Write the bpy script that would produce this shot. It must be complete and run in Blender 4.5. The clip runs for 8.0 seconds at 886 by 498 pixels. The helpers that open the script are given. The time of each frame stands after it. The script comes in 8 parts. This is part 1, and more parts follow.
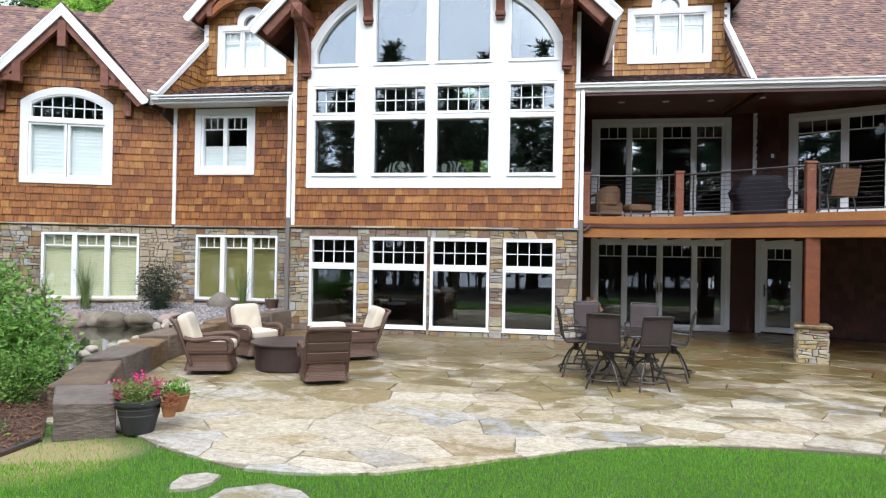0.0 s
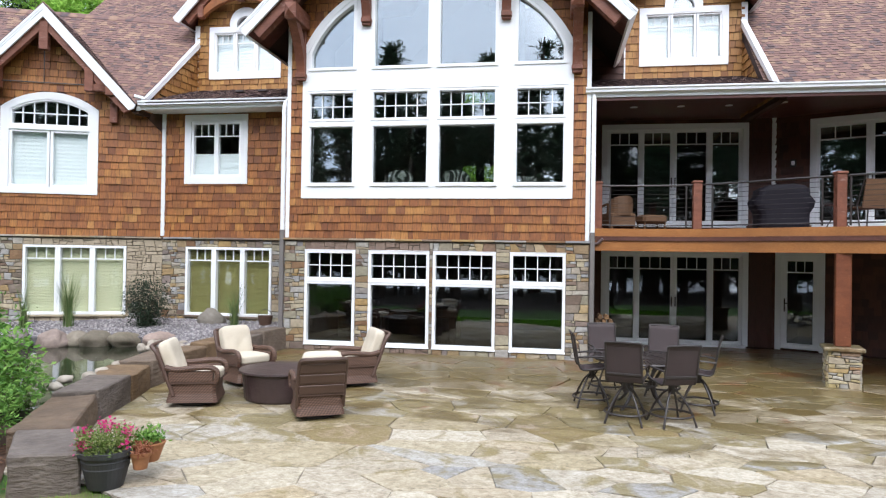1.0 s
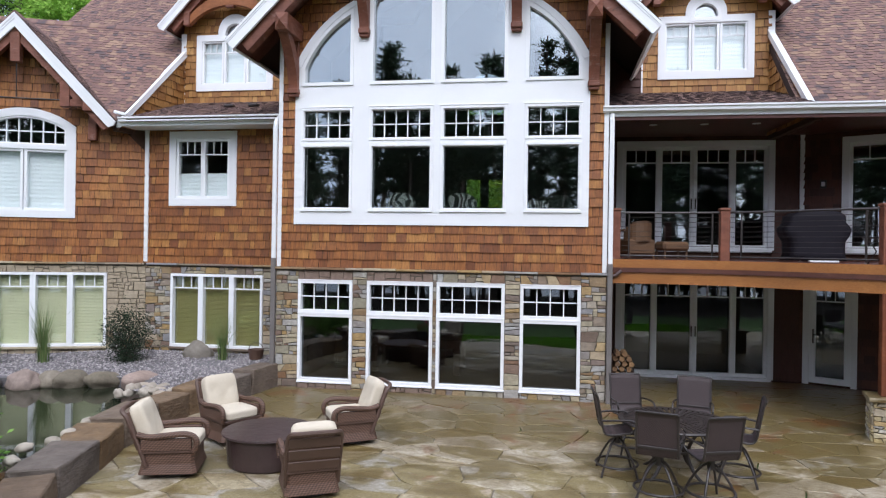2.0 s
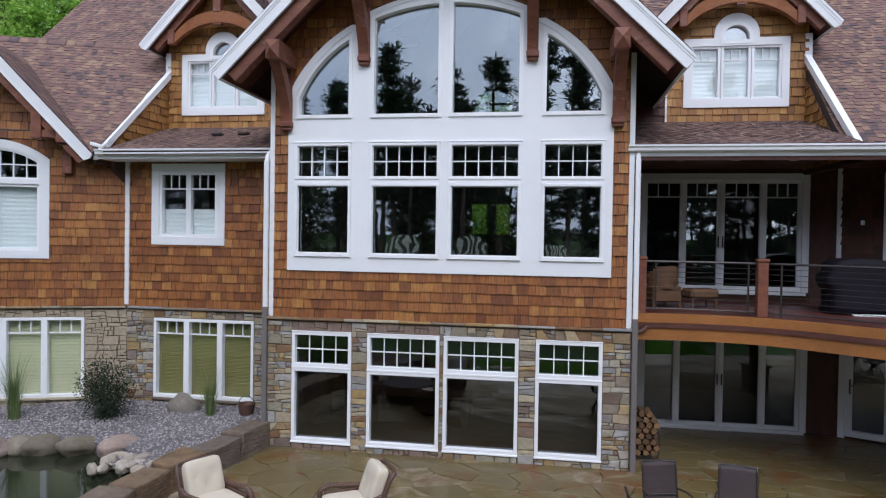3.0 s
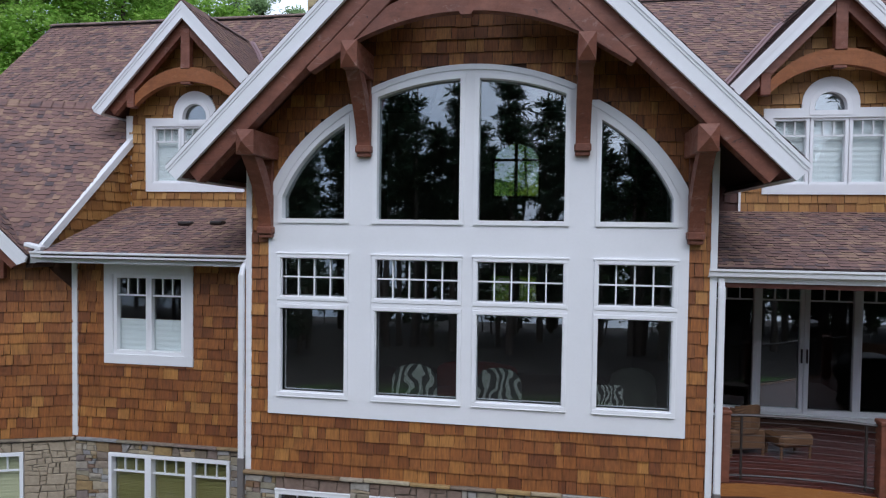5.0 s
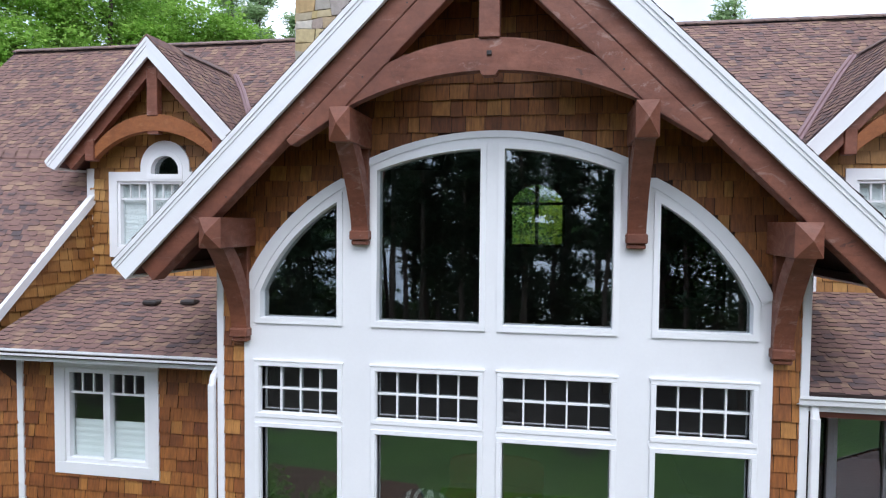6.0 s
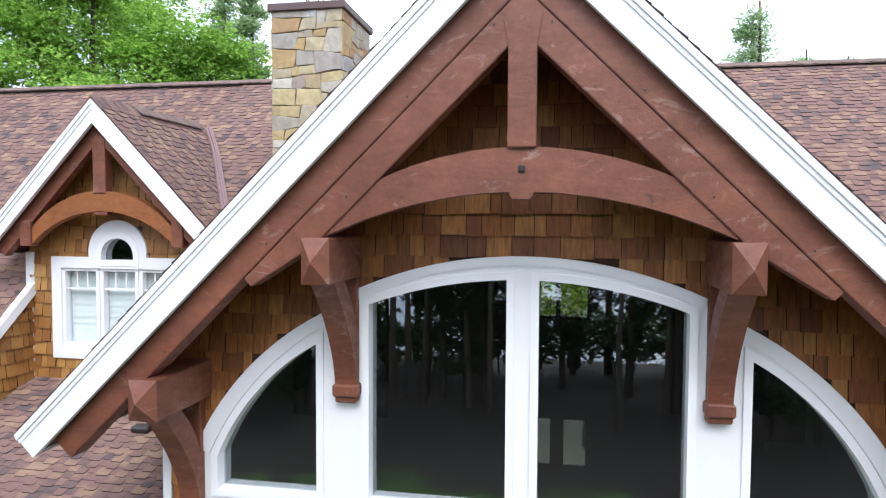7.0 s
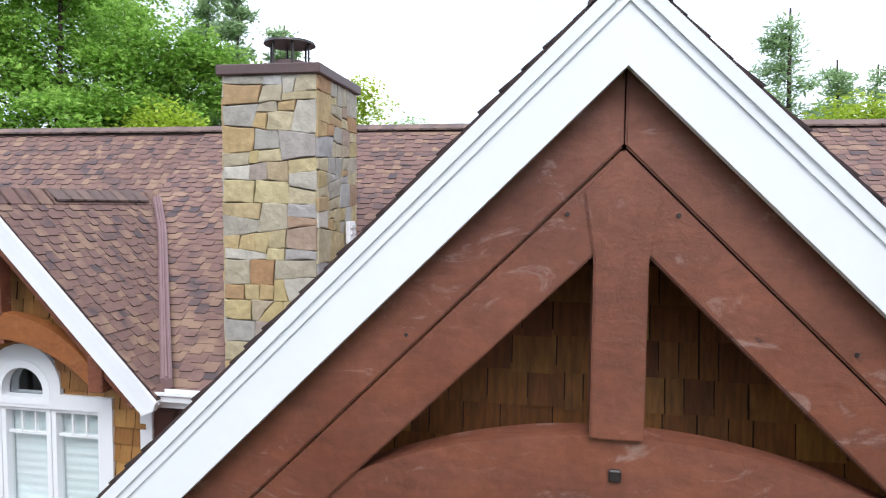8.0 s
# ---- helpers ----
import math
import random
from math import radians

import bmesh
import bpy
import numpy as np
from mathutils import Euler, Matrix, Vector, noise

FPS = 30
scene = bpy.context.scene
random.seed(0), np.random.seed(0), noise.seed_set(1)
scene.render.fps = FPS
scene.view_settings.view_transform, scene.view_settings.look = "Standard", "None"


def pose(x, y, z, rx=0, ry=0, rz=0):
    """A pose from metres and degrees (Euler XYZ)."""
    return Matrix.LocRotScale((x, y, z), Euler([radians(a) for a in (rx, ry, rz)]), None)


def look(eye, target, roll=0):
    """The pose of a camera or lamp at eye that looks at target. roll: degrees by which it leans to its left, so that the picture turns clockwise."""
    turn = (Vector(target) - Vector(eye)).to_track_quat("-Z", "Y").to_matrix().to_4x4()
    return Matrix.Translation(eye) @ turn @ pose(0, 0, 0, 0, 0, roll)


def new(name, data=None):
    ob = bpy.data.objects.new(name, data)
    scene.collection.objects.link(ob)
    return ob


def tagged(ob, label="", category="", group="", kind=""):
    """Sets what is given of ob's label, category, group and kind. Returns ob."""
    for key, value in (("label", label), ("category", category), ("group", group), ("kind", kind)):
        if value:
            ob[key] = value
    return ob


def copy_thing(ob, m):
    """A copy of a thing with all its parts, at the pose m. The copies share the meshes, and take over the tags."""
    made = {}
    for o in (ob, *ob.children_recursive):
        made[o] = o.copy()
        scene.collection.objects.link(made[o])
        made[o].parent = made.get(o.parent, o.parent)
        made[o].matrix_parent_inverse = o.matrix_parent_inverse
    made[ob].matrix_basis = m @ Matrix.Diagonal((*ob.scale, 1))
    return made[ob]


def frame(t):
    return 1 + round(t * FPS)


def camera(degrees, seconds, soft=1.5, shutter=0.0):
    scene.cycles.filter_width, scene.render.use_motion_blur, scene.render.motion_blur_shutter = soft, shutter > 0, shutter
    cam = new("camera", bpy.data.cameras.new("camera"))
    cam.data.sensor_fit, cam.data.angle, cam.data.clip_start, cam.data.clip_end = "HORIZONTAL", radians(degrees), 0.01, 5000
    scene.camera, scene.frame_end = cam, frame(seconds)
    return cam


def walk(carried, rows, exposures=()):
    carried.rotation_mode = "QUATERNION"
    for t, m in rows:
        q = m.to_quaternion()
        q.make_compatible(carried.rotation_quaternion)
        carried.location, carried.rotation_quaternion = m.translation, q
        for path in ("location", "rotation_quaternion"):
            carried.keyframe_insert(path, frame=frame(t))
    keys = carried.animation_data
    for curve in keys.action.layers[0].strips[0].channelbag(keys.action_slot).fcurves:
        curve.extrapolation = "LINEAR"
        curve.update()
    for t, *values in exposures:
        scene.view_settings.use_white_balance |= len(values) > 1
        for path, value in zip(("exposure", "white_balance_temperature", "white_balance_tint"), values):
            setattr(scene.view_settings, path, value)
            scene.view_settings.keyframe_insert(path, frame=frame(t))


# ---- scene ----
EXPOSURES = [(0.0, 1.04, 6200, 11), (1.0, 0.99, 6150, 12), (2.5, 0.40, 5950, 15), (3.5, 0.06, 5850, 15), (4.5, -0.15, 5800, 15), (6.0, 0.52, 5950, 13), (7.0, 0.90, 6100, 12), (8.0, 0.66, 6150, 11)]
cam = camera(68.0, 8.0, 1.2)
PATH = [
    (0, (2.858, -15.165, 2.067), (2.532, -13.192, 2.081), 1.0),
    (0.5, (2.75, -14.786, 2.141), (2.425, -12.812, 2.16), 1.0),
    (1, (2.654, -14.332, 2.369), (2.327, -12.359, 2.385), 0.9),
    (1.2, (2.618, -14.125, 2.502), (2.288, -12.152, 2.512), 0.9),
    (2.5, (2.135, -12.686, 3.64), (1.817, -10.711, 3.629), 0.9),
    (3, (1.95, -12.098, 4.248), (1.634, -10.124, 4.217), 0.9),
    (3.5, (1.772, -11.49, 4.791), (1.454, -9.516, 4.754), 0.9),
    (4, (1.594, -10.841, 5.384), (1.273, -8.868, 5.333), 0.9),
    (4.5, (1.354, -10.174, 5.997), (1.038, -8.2, 5.928), 0.8),
    (4.7, (1.296, -9.915, 6.132), (0.977, -7.942, 6.077), 0.9),
    (5.8, (0.895, -7.931, 7.595), (0.539, -5.965, 7.493), 0.0),
    (6, (0.769, -7.558, 7.779), (0.424, -5.59, 7.693), 0.5),
    (6.5, (0.545, -6.596, 8.47), (0.196, -4.629, 8.381), 0.3),
    (7, (0.334, -5.662, 9.132), (-0.019, -3.696, 9.038), 0.3),
    (7.5, (0.083, -4.582, 9.81), (-0.264, -2.615, 9.694), 0.6),
    (8, (-0.205, -3.443, 10.577), (-0.548, -1.477, 10.446), 0.6),
]
walk(cam, [(t, look(eye, target, roll)) for t, eye, target, roll in PATH], EXPOSURES)

# ---- world and sun: a bright overcast day ----
world = bpy.data.worlds.new("overcast_sky")
scene.world = world
world.use_nodes = True
wn = world.node_tree
wn.nodes.clear()
w_out = wn.nodes.new("ShaderNodeOutputWorld")
w_bg = wn.nodes.new("ShaderNodeBackground")
w_sky = wn.nodes.new("ShaderNodeTexSky")
w_sky.sky_type = "NISHITA"
w_sky.sun_disc = False
w_sky.sun_elevation, w_sky.sun_rotation = radians(51), radians(165)
w_sky.air_density, w_sky.dust_density = 1.0, 3.0
w_tc = wn.nodes.new("ShaderNodeTexCoord")
w_noise = wn.nodes.new("ShaderNodeTexNoise")
w_noise.inputs["Scale"].default_value = 2.6
w_noise.inputs["Detail"].default_value = 6
w_ramp = wn.nodes.new("ShaderNodeValToRGB")
w_ramp.color_ramp.elements[0].position, w_ramp.color_ramp.elements[0].color = 0.36, (6.6, 7.6, 9.2, 1)
w_ramp.color_ramp.elements[1].position, w_ramp.color_ramp.elements[1].color = 0.66, (19.0, 19.6, 20.6, 1)
w_mid = w_ramp.color_ramp.elements.new(0.5)
w_mid.color = (8.6, 9.4, 10.6, 1)
w_mix = wn.nodes.new("ShaderNodeMix")
w_mix.data_type = "RGBA"
w_mix.inputs[0].default_value = 0.85
wn.links.new(w_tc.outputs["Generated"], w_noise.inputs["Vector"])
wn.links.new(w_noise.outputs["Fac"], w_ramp.inputs["Fac"])
wn.links.new(w_sky.outputs["Color"], w_mix.inputs[6])
wn.links.new(w_ramp.outputs["Color"], w_mix.inputs[7])
wn.links.new(w_mix.outputs[2], w_bg.inputs["Color"])
w_bg.inputs["Strength"].default_value = 0.11
wn.links.new(w_bg.outputs["Background"], w_out.inputs["Surface"])
sun = new("sun", bpy.data.lights.new("sun", "SUN"))
sun.data.energy, sun.data.angle, sun.data.color = 1.5, radians(36), (1.0, 0.98, 0.95)
sun.matrix_world = look((6.5, -24.3, 31), (0, 0, 0))

# ---- materials ----
def nodes_of(name):
    m = bpy.data.materials.new(name)
    m.use_nodes = True
    t = m.node_tree
    return m, t, t.nodes["Principled BSDF"]


def node(t, kind, **inputs):
    n = t.nodes.new(kind)
    for key, value in inputs.items():
        n.inputs[key.replace("_", " ")].default_value = value
    return n


def ramp(t, source, stops):
    r = t.nodes.new("ShaderNodeValToRGB")
    e = r.color_ramp.elements
    e[0].position, e[0].color = stops[0][0], (*stops[0][1], 1)
    e[1].position, e[1].color = stops[-1][0], (*stops[-1][1], 1)
    for p, c in stops[1:-1]:
        k = e.new(p)
        k.color = (*c, 1)
    t.links.new(source, r.inputs["Fac"])
    return r.outputs["Color"]


def mixc(t, fac, a, b, how="MIX"):
    m = t.nodes.new("ShaderNodeMix")
    m.data_type, m.blend_type = "RGBA", how
    for slot, v in ((0, fac), (6, a), (7, b)):
        if isinstance(v, (int, float)):
            m.inputs[slot].default_value = v
        elif isinstance(v, tuple):
            m.inputs[slot].default_value = (*v, 1)
        else:
            t.links.new(v, m.inputs[slot])
    return m.outputs[2]


def coords(t, scale=(1, 1, 1), obj=False):
    """World-sized coordinates."""
    g = t.nodes.new("ShaderNodeTexCoord") if obj else t.nodes.new("ShaderNodeNewGeometry")
    m = t.nodes.new("ShaderNodeMapping")
    m.inputs["Scale"].default_value = scale
    t.links.new(g.outputs["Object" if obj else "Position"], m.inputs["Vector"])
    return m.outputs["Vector"]


def noise_of(t, vec, scale, detail=4, rough=0.55, distort=0.0):
    n = node(t, "ShaderNodeTexNoise", Scale=scale, Detail=detail, Roughness=rough, Distortion=distort)
    t.links.new(vec, n.inputs["Vector"])
    return n.outputs["Fac"]


def bump(t, b, height, strength=0.3, dist=0.01):
    n = node(t, "ShaderNodeBump", Strength=strength, Distance=dist)
    t.links.new(height, n.inputs["Height"])
    t.links.new(n.outputs["Normal"], b.inputs["Normal"])


def rnd(t, island=False):
    if island:
        return t.nodes.new("ShaderNodeNewGeometry").outputs["Random Per Island"]
    return t.nodes.new("ShaderNodeObjectInfo").outputs["Random"]


def tinted(name, stops, rough=0.7, grain=(30, 30, 30), grain_amt=0.35, blotch=1.2, blotch_amt=0.3, bump_s=0.3, island=False, spread=1.0, metal=0.0, spec=0.5, bump_d=0.006):
    """Colour picked per piece from stops, with fine grain, broad blotches and relief."""
    m, t, b = nodes_of(name)
    pos = coords(t)
    r = rnd(t, island)
    if spread < 1.0:
        mul = node(t, "ShaderNodeMath")
        mul.operation = "MULTIPLY"
        mul.inputs[1].default_value = spread
        t.links.new(r, mul.inputs[0])
        r = mul.outputs[0]
    base = ramp(t, r, stops)
    fine = noise_of(t, coords(t, grain), 1.0, 5, 0.6)
    wide = noise_of(t, pos, blotch, 3)
    c = mixc(t, grain_amt, base, ramp(t, fine, [(0.25, (0.35, 0.35, 0.35)), (0.75, (1.0, 1.0, 1.0))]), "MULTIPLY")
    c = mixc(t, blotch_amt, c, ramp(t, wide, [(0.3, (0.5, 0.48, 0.46)), (0.7, (1.0, 1.0, 1.0))]), "MULTIPLY")
    t.links.new(c, b.inputs["Base Color"])
    b.inputs["Roughness"].default_value = rough
    b.inputs["Metallic"].default_value = metal
    b.inputs["Specular IOR Level"].default_value = spec
    if bump_s:
        bump(t, b, fine, bump_s, bump_d)
    return m


white_paint = tinted("white_paint", [(0, (0.80, 0.81, 0.82)), (1, (0.76, 0.77, 0.78))], 0.45, (25, 25, 25), 0.04, 0.9, 0.10, 0.05)
frame_white = tinted("window_white", [(0, (0.82, 0.83, 0.84)), (1, (0.80, 0.81, 0.82))], 0.35, (20, 20, 20), 0.03, 2.0, 0.05, 0.0)
CEDARS = [(0, (0.205, 0.060, 0.013)), (0.18, (0.345, 0.116, 0.023)), (0.36, (0.430, 0.159, 0.032)), (0.52, (0.370, 0.127, 0.025)), (0.68, (0.285, 0.090, 0.019)), (0.84, (0.455, 0.178, 0.036)), (1, (0.560, 0.255, 0.060))]
cedar = tinted("cedar_shingle", CEDARS, 0.62, (38, 38, 2.2), 0.95, 1.7, 0.5, 0.7)
cedar_rest = tinted("cedar_shingle_rest", CEDARS, 0.62, (38, 38, 2.2), 0.95, 1.7, 0.5, 0.7, island=True)
cedar_gold = tinted("golden_cedar_shingle", [(0, (0.24, 0.092, 0.019)), (0.25, (0.37, 0.168, 0.038)), (0.5, (0.45, 0.222, 0.055)), (0.75, (0.30, 0.125, 0.027)), (1, (0.54, 0.29, 0.08))], 0.62, (55, 55, 4), 0.55, 1.6, 0.4, 0.5)
# Cedar again, with the shade of covered walls worked into its colour.
cedar_shaded = tinted("shaded_cedar_shingle", [(0, (0.062, 0.018, 0.009)), (0.5, (0.094, 0.027, 0.014)), (1, (0.122, 0.038, 0.020))], 0.6, (55, 55, 4), 0.5, 1.4, 0.35, 0.5, island=True)
sheathing = tinted("dark_sheathing", [(0, (0.06, 0.025, 0.012)), (1, (0.06, 0.025, 0.012))], 0.9)
STONES = [(0, (0.38, 0.285, 0.155)), (0.1, (0.235, 0.125, 0.062)), (0.2, (0.32, 0.32, 0.325)), (0.3, (0.48, 0.45, 0.39)), (0.4, (0.42, 0.280, 0.110)), (0.5, (0.25, 0.195, 0.155)), (0.6, (0.55, 0.470, 0.32)), (0.7, (0.33, 0.300, 0.215)), (0.8, (0.185, 0.130, 0.095)), (0.88, (0.44, 0.435, 0.415)), (1, (0.49, 0.350, 0.165))]
field_stone = tinted("field_stone", STONES, 0.8, (16, 16, 22), 0.5, 7.0, 0.45, 0.8, bump_d=0.016)
chimney_stone = tinted("chimney_stone", [(0, (0.52, 0.41, 0.19)), (0.16, (0.40, 0.385, 0.35)), (0.32, (0.56, 0.47, 0.28)), (0.46, (0.43, 0.43, 0.42)), (0.56, (0.42, 0.24, 0.115)), (0.68, (0.58, 0.49, 0.27)), (0.78, (0.50, 0.35, 0.16)), (0.88, (0.45, 0.41, 0.33)), (1, (0.64, 0.60, 0.51))], 0.85, (14, 14, 14), 0.45, 6.0, 0.45, 0.9, bump_d=0.018)
mortar = tinted("mortar", [(0, (0.15, 0.13, 0.105)), (1, (0.15, 0.13, 0.105))], 0.95, (60, 60, 60), 0.4, 3, 0.3, 0.5)
ROOFS = [(0, (0.110, 0.087, 0.090)), (0.14, (0.145, 0.103, 0.099)), (0.26, (0.192, 0.121, 0.106)), (0.44, (0.232, 0.144, 0.122)), (0.62, (0.208, 0.126, 0.110)), (0.8, (0.268, 0.171, 0.131)), (1, (0.318, 0.211, 0.150))]


ridge_tab = tinted("ridge_cap_shingle", [(0, (0.165, 0.118, 0.106)), (0.5, (0.205, 0.140, 0.120)), (1, (0.255, 0.170, 0.138))], 0.95, (80, 80, 80), 0.5, 3.0, 0.4, 0.5)


def roof_mat(name, island):
    """Mineral-faced tabs: each its own shade, with runs of slate-dark and tan ones."""
    m, t, b = nodes_of(name)
    runs = noise_of(t, coords(t, (2.2, 5.0, 5.0)), 1.0, 2, 0.5)
    spread_ = ramp(t, runs, [(0.30, (0, 0, 0)), (0.70, (1, 1, 1))])
    base = ramp(t, mixc(t, 0.42, rnd(t, island), spread_), [(0.12 + 0.72 * p, c) for p, c in ROOFS])
    fine = noise_of(t, coords(t), 150, 4, 0.7)
    c = mixc(t, 0.5, base, ramp(t, fine, [(0.25, (0.45, 0.45, 0.45)), (0.75, (1.1, 1.1, 1.1))]), "MULTIPLY")
    wide = noise_of(t, coords(t), 0.7, 3)
    c = mixc(t, 0.25, c, ramp(t, wide, [(0.3, (0.6, 0.58, 0.58)), (0.7, (1.05, 1.05, 1.05))]), "MULTIPLY")
    t.links.new(c, b.inputs["Base Color"])
    b.inputs["Roughness"].default_value = 0.95
    b.inputs["Specular IOR Level"].default_value = 0.2
    bump(t, b, fine, 0.5, 0.006)
    return m


roof_tabs = roof_mat("roof_shingle", False)
roof_rest = roof_mat("roof_shingle_rest", True)
# Dark cut edges; their colour doubles as the shadow lines of the tabs.
roof_butt = tinted("shadowed_shingle_edge", [(0, (0.045, 0.028, 0.027)), (1, (0.045, 0.028, 0.027))], 0.95)
# Dark end grain whose colour also carries the shadow line below each course.
cedar_butt = tinted("shadowed_cedar_end", [(0, (0.065, 0.022, 0.009)), (1, (0.065, 0.022, 0.009))], 0.9)
roof_felt = tinted("roof_felt", [(0, (0.05, 0.03, 0.026)), (1, (0.05, 0.03, 0.026))], 0.95)
flashing = tinted("copper_flashing", [(0, (0.30, 0.19, 0.19)), (1, (0.30, 0.19, 0.19))], 0.5, (20, 20, 20), 0.2, 3, 0.3, 0.05, metal=0.5)


def timber(name, a, b_, c, rough=0.5, along=(6, 60, 60)):
    m, t, b = nodes_of(name)
    vec = coords(t, along, obj=True)
    grain = noise_of(t, vec, 1.0, 6, 0.62, 0.6)
    wide = noise_of(t, coords(t), 1.7, 4)
    col = ramp(t, grain, [(0.25, a), (0.5, b_), (0.78, c)])
    col = mixc(t, 0.4, col, ramp(t, wide, [(0.32, (0.55, 0.52, 0.5)), (0.66, (1, 1, 1))]), "MULTIPLY")
    chip = noise_of(t, coords(t), 9.0, 3, 0.5)
    col = mixc(t, ramp(t, chip, [(0.70, (0, 0, 0)), (0.76, (0.35, 0.35, 0.35))]), col, (0.30, 0.22, 0.19))
    t.links.new(col, b.inputs["Base Color"])
    b.inputs["Roughness"].default_value = rough
    bump(t, b, grain, 0.35, 0.006)
    return m


def painted_timber(name, base, dark, pale, rough=0.5):
    """Stained timber: uneven coat, pale scuffs, dents and faint grain."""
    m, t, b = nodes_of(name)
    wide = noise_of(t, coords(t), 1.6, 5, 0.65)
    grain = noise_of(t, coords(t, (16, 16, 16)), 1.0, 7, 0.7, 0.6)
    col = ramp(t, wide, [(0.30, dark), (0.68, base)])
    col = mixc(t, 0.55, col, ramp(t, grain, [(0.28, (0.5, 0.47, 0.45)), (0.72, (1.12, 1.12, 1.12))]), "MULTIPLY")
    brush = noise_of(t, coords(t, (1.6, 3.0, 6.0)), 1.0, 7, 0.7, 0.7)
    col = mixc(t, 0.35, col, ramp(t, brush, [(0.35, (0.55, 0.5, 0.5)), (0.6, (1.1, 1.1, 1.1))]), "MULTIPLY")
    scuff = noise_of(t, coords(t, (2.4, 2.4, 5.0)), 1.0, 7, 0.72, 1.4)
    col = mixc(t, ramp(t, scuff, [(0.58, (0, 0, 0)), (0.72, (0.6, 0.6, 0.6))]), col, pale)
    dent = noise_of(t, coords(t, (4.5, 4.5, 8)), 1.0, 5, 0.62, 0.9)
    col = mixc(t, ramp(t, dent, [(0.27, (0.8, 0.8, 0.8)), (0.34, (0, 0, 0))]), col, (0.045, 0.019, 0.014))
    t.links.new(col, b.inputs["Base Color"])
    t.links.new(ramp(t, brush, [(0.3, (0.78, 0.78, 0.78)), (0.7, (rough, rough, rough))]), b.inputs["Roughness"])
    b.inputs["Specular IOR Level"].default_value = 0.5
    bump(t, b, mixc(t, 0.6, grain, dent), 0.5, 0.012)
    return m


stain = painted_timber("stained_timber", (0.235, 0.083, 0.045), (0.145, 0.047, 0.025), (0.38, 0.27, 0.23), 0.34)
# Darker brown than the truss timber, for soffits and the deck underside.
soffit_brown = painted_timber("dark_brown_soffit", (0.115, 0.036, 0.022), (0.08, 0.025, 0.016), (0.2, 0.1, 0.07))
stain_orange = painted_timber("orange_timber", (0.20, 0.058, 0.018), (0.14, 0.038, 0.012), (0.28, 0.12, 0.06))
tie_orange = painted_timber("orange_tie", (0.33, 0.115, 0.028), (0.22, 0.070, 0.018), (0.36, 0.17, 0.07))
rim_wood = timber("rim_wood", (0.24, 0.090, 0.022), (0.33, 0.130, 0.033), (0.40, 0.175, 0.05), 0.45, (5, 40, 60))
deck_red = timber("red_decking", (0.060, 0.014, 0.010), (0.085, 0.020, 0.014), (0.11, 0.029, 0.019), 0.42)
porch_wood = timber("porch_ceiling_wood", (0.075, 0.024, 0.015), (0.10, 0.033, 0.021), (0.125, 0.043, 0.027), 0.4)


def glass_mat(name, tint, mirror_):
    """Clear pane: see-through, with a sheen that grows towards grazing angles."""
    m = bpy.data.materials.new(name)
    m.use_nodes = True
    t = m.node_tree
    t.nodes.clear()
    out = t.nodes.new("ShaderNodeOutputMaterial")
    tr = t.nodes.new("ShaderNodeBsdfTransparent")
    tr.inputs["Color"].default_value = (*tint, 1)
    gl = t.nodes.new("ShaderNodeBsdfGlossy")
    gl.inputs["Roughness"].default_value = 0.012
    gl.inputs["Color"].default_value = (0.93, 0.97, 1.0, 1)
    wave = noise_of(t, coords(t), 1.1, 2)
    bn = node(t, "ShaderNodeBump", Strength=0.025, Distance=0.05)
    t.links.new(wave, bn.inputs["Height"])
    t.links.new(bn.outputs["Normal"], gl.inputs["Normal"])
    lw = node(t, "ShaderNodeLayerWeight", Blend=0.5)
    fac = ramp(t, lw.outputs["Facing"], [(0.0, (mirror_,) * 3), (0.5, (mirror_ * 1.25,) * 3), (0.8, (mirror_ * 2.6,) * 3), (1.0, (0.9,) * 3)])
    mx = t.nodes.new("ShaderNodeMixShader")
    t.links.new(fac, mx.inputs["Fac"])
    t.links.new(tr.outputs["BSDF"], mx.inputs[1])
    t.links.new(gl.outputs["BSDF"], mx.inputs[2])
    t.links.new(mx.outputs["Shader"], out.inputs["Surface"])
    return m


glass = glass_mat("window_glass", (0.64, 0.69, 0.68), 0.25)
low_glass = glass_mat("lower_window_glass", (0.50, 0.53, 0.53), 0.10)
screen_glass = glass_mat("screened_glass", (0.40, 0.41, 0.41), 0.05)
clear_glass = glass_mat("shaded_window_glass", (0.93, 0.95, 0.94), 0.06)


def striped(name, a, b_, pitch, rough=0.8):
    m, t, b = nodes_of(name)
    g = t.nodes.new("ShaderNodeNewGeometry")
    s = t.nodes.new("ShaderNodeSeparateXYZ")
    t.links.new(g.outputs["Position"], s.inputs[0])
    mm = node(t, "ShaderNodeMath")
    mm.operation = "PINGPONG"
    mm.inputs[1].default_value = pitch / 2
    t.links.new(s.outputs["Z"], mm.inputs[0])
    k = node(t, "ShaderNodeMath")
    k.operation = "MULTIPLY"
    k.inputs[1].default_value = 2 / pitch
    t.links.new(mm.outputs[0], k.inputs[0])
    wob = noise_of(t, coords(t, (1, 1, 9)), 1.5, 3)
    col = ramp(t, k.outputs[0], [(0.0, a), (0.55, b_), (1, b_)])
    col = mixc(t, 0.25, col, ramp(t, wob, [(0.3, (0.65, 0.65, 0.62)), (0.7, (1, 1, 1))]), "MULTIPLY")
    t.links.new(col, b.inputs["Base Color"])
    b.inputs["Roughness"].default_value = rough
    bump(t, b, k.outputs[0], 0.5, 0.01)
    return m


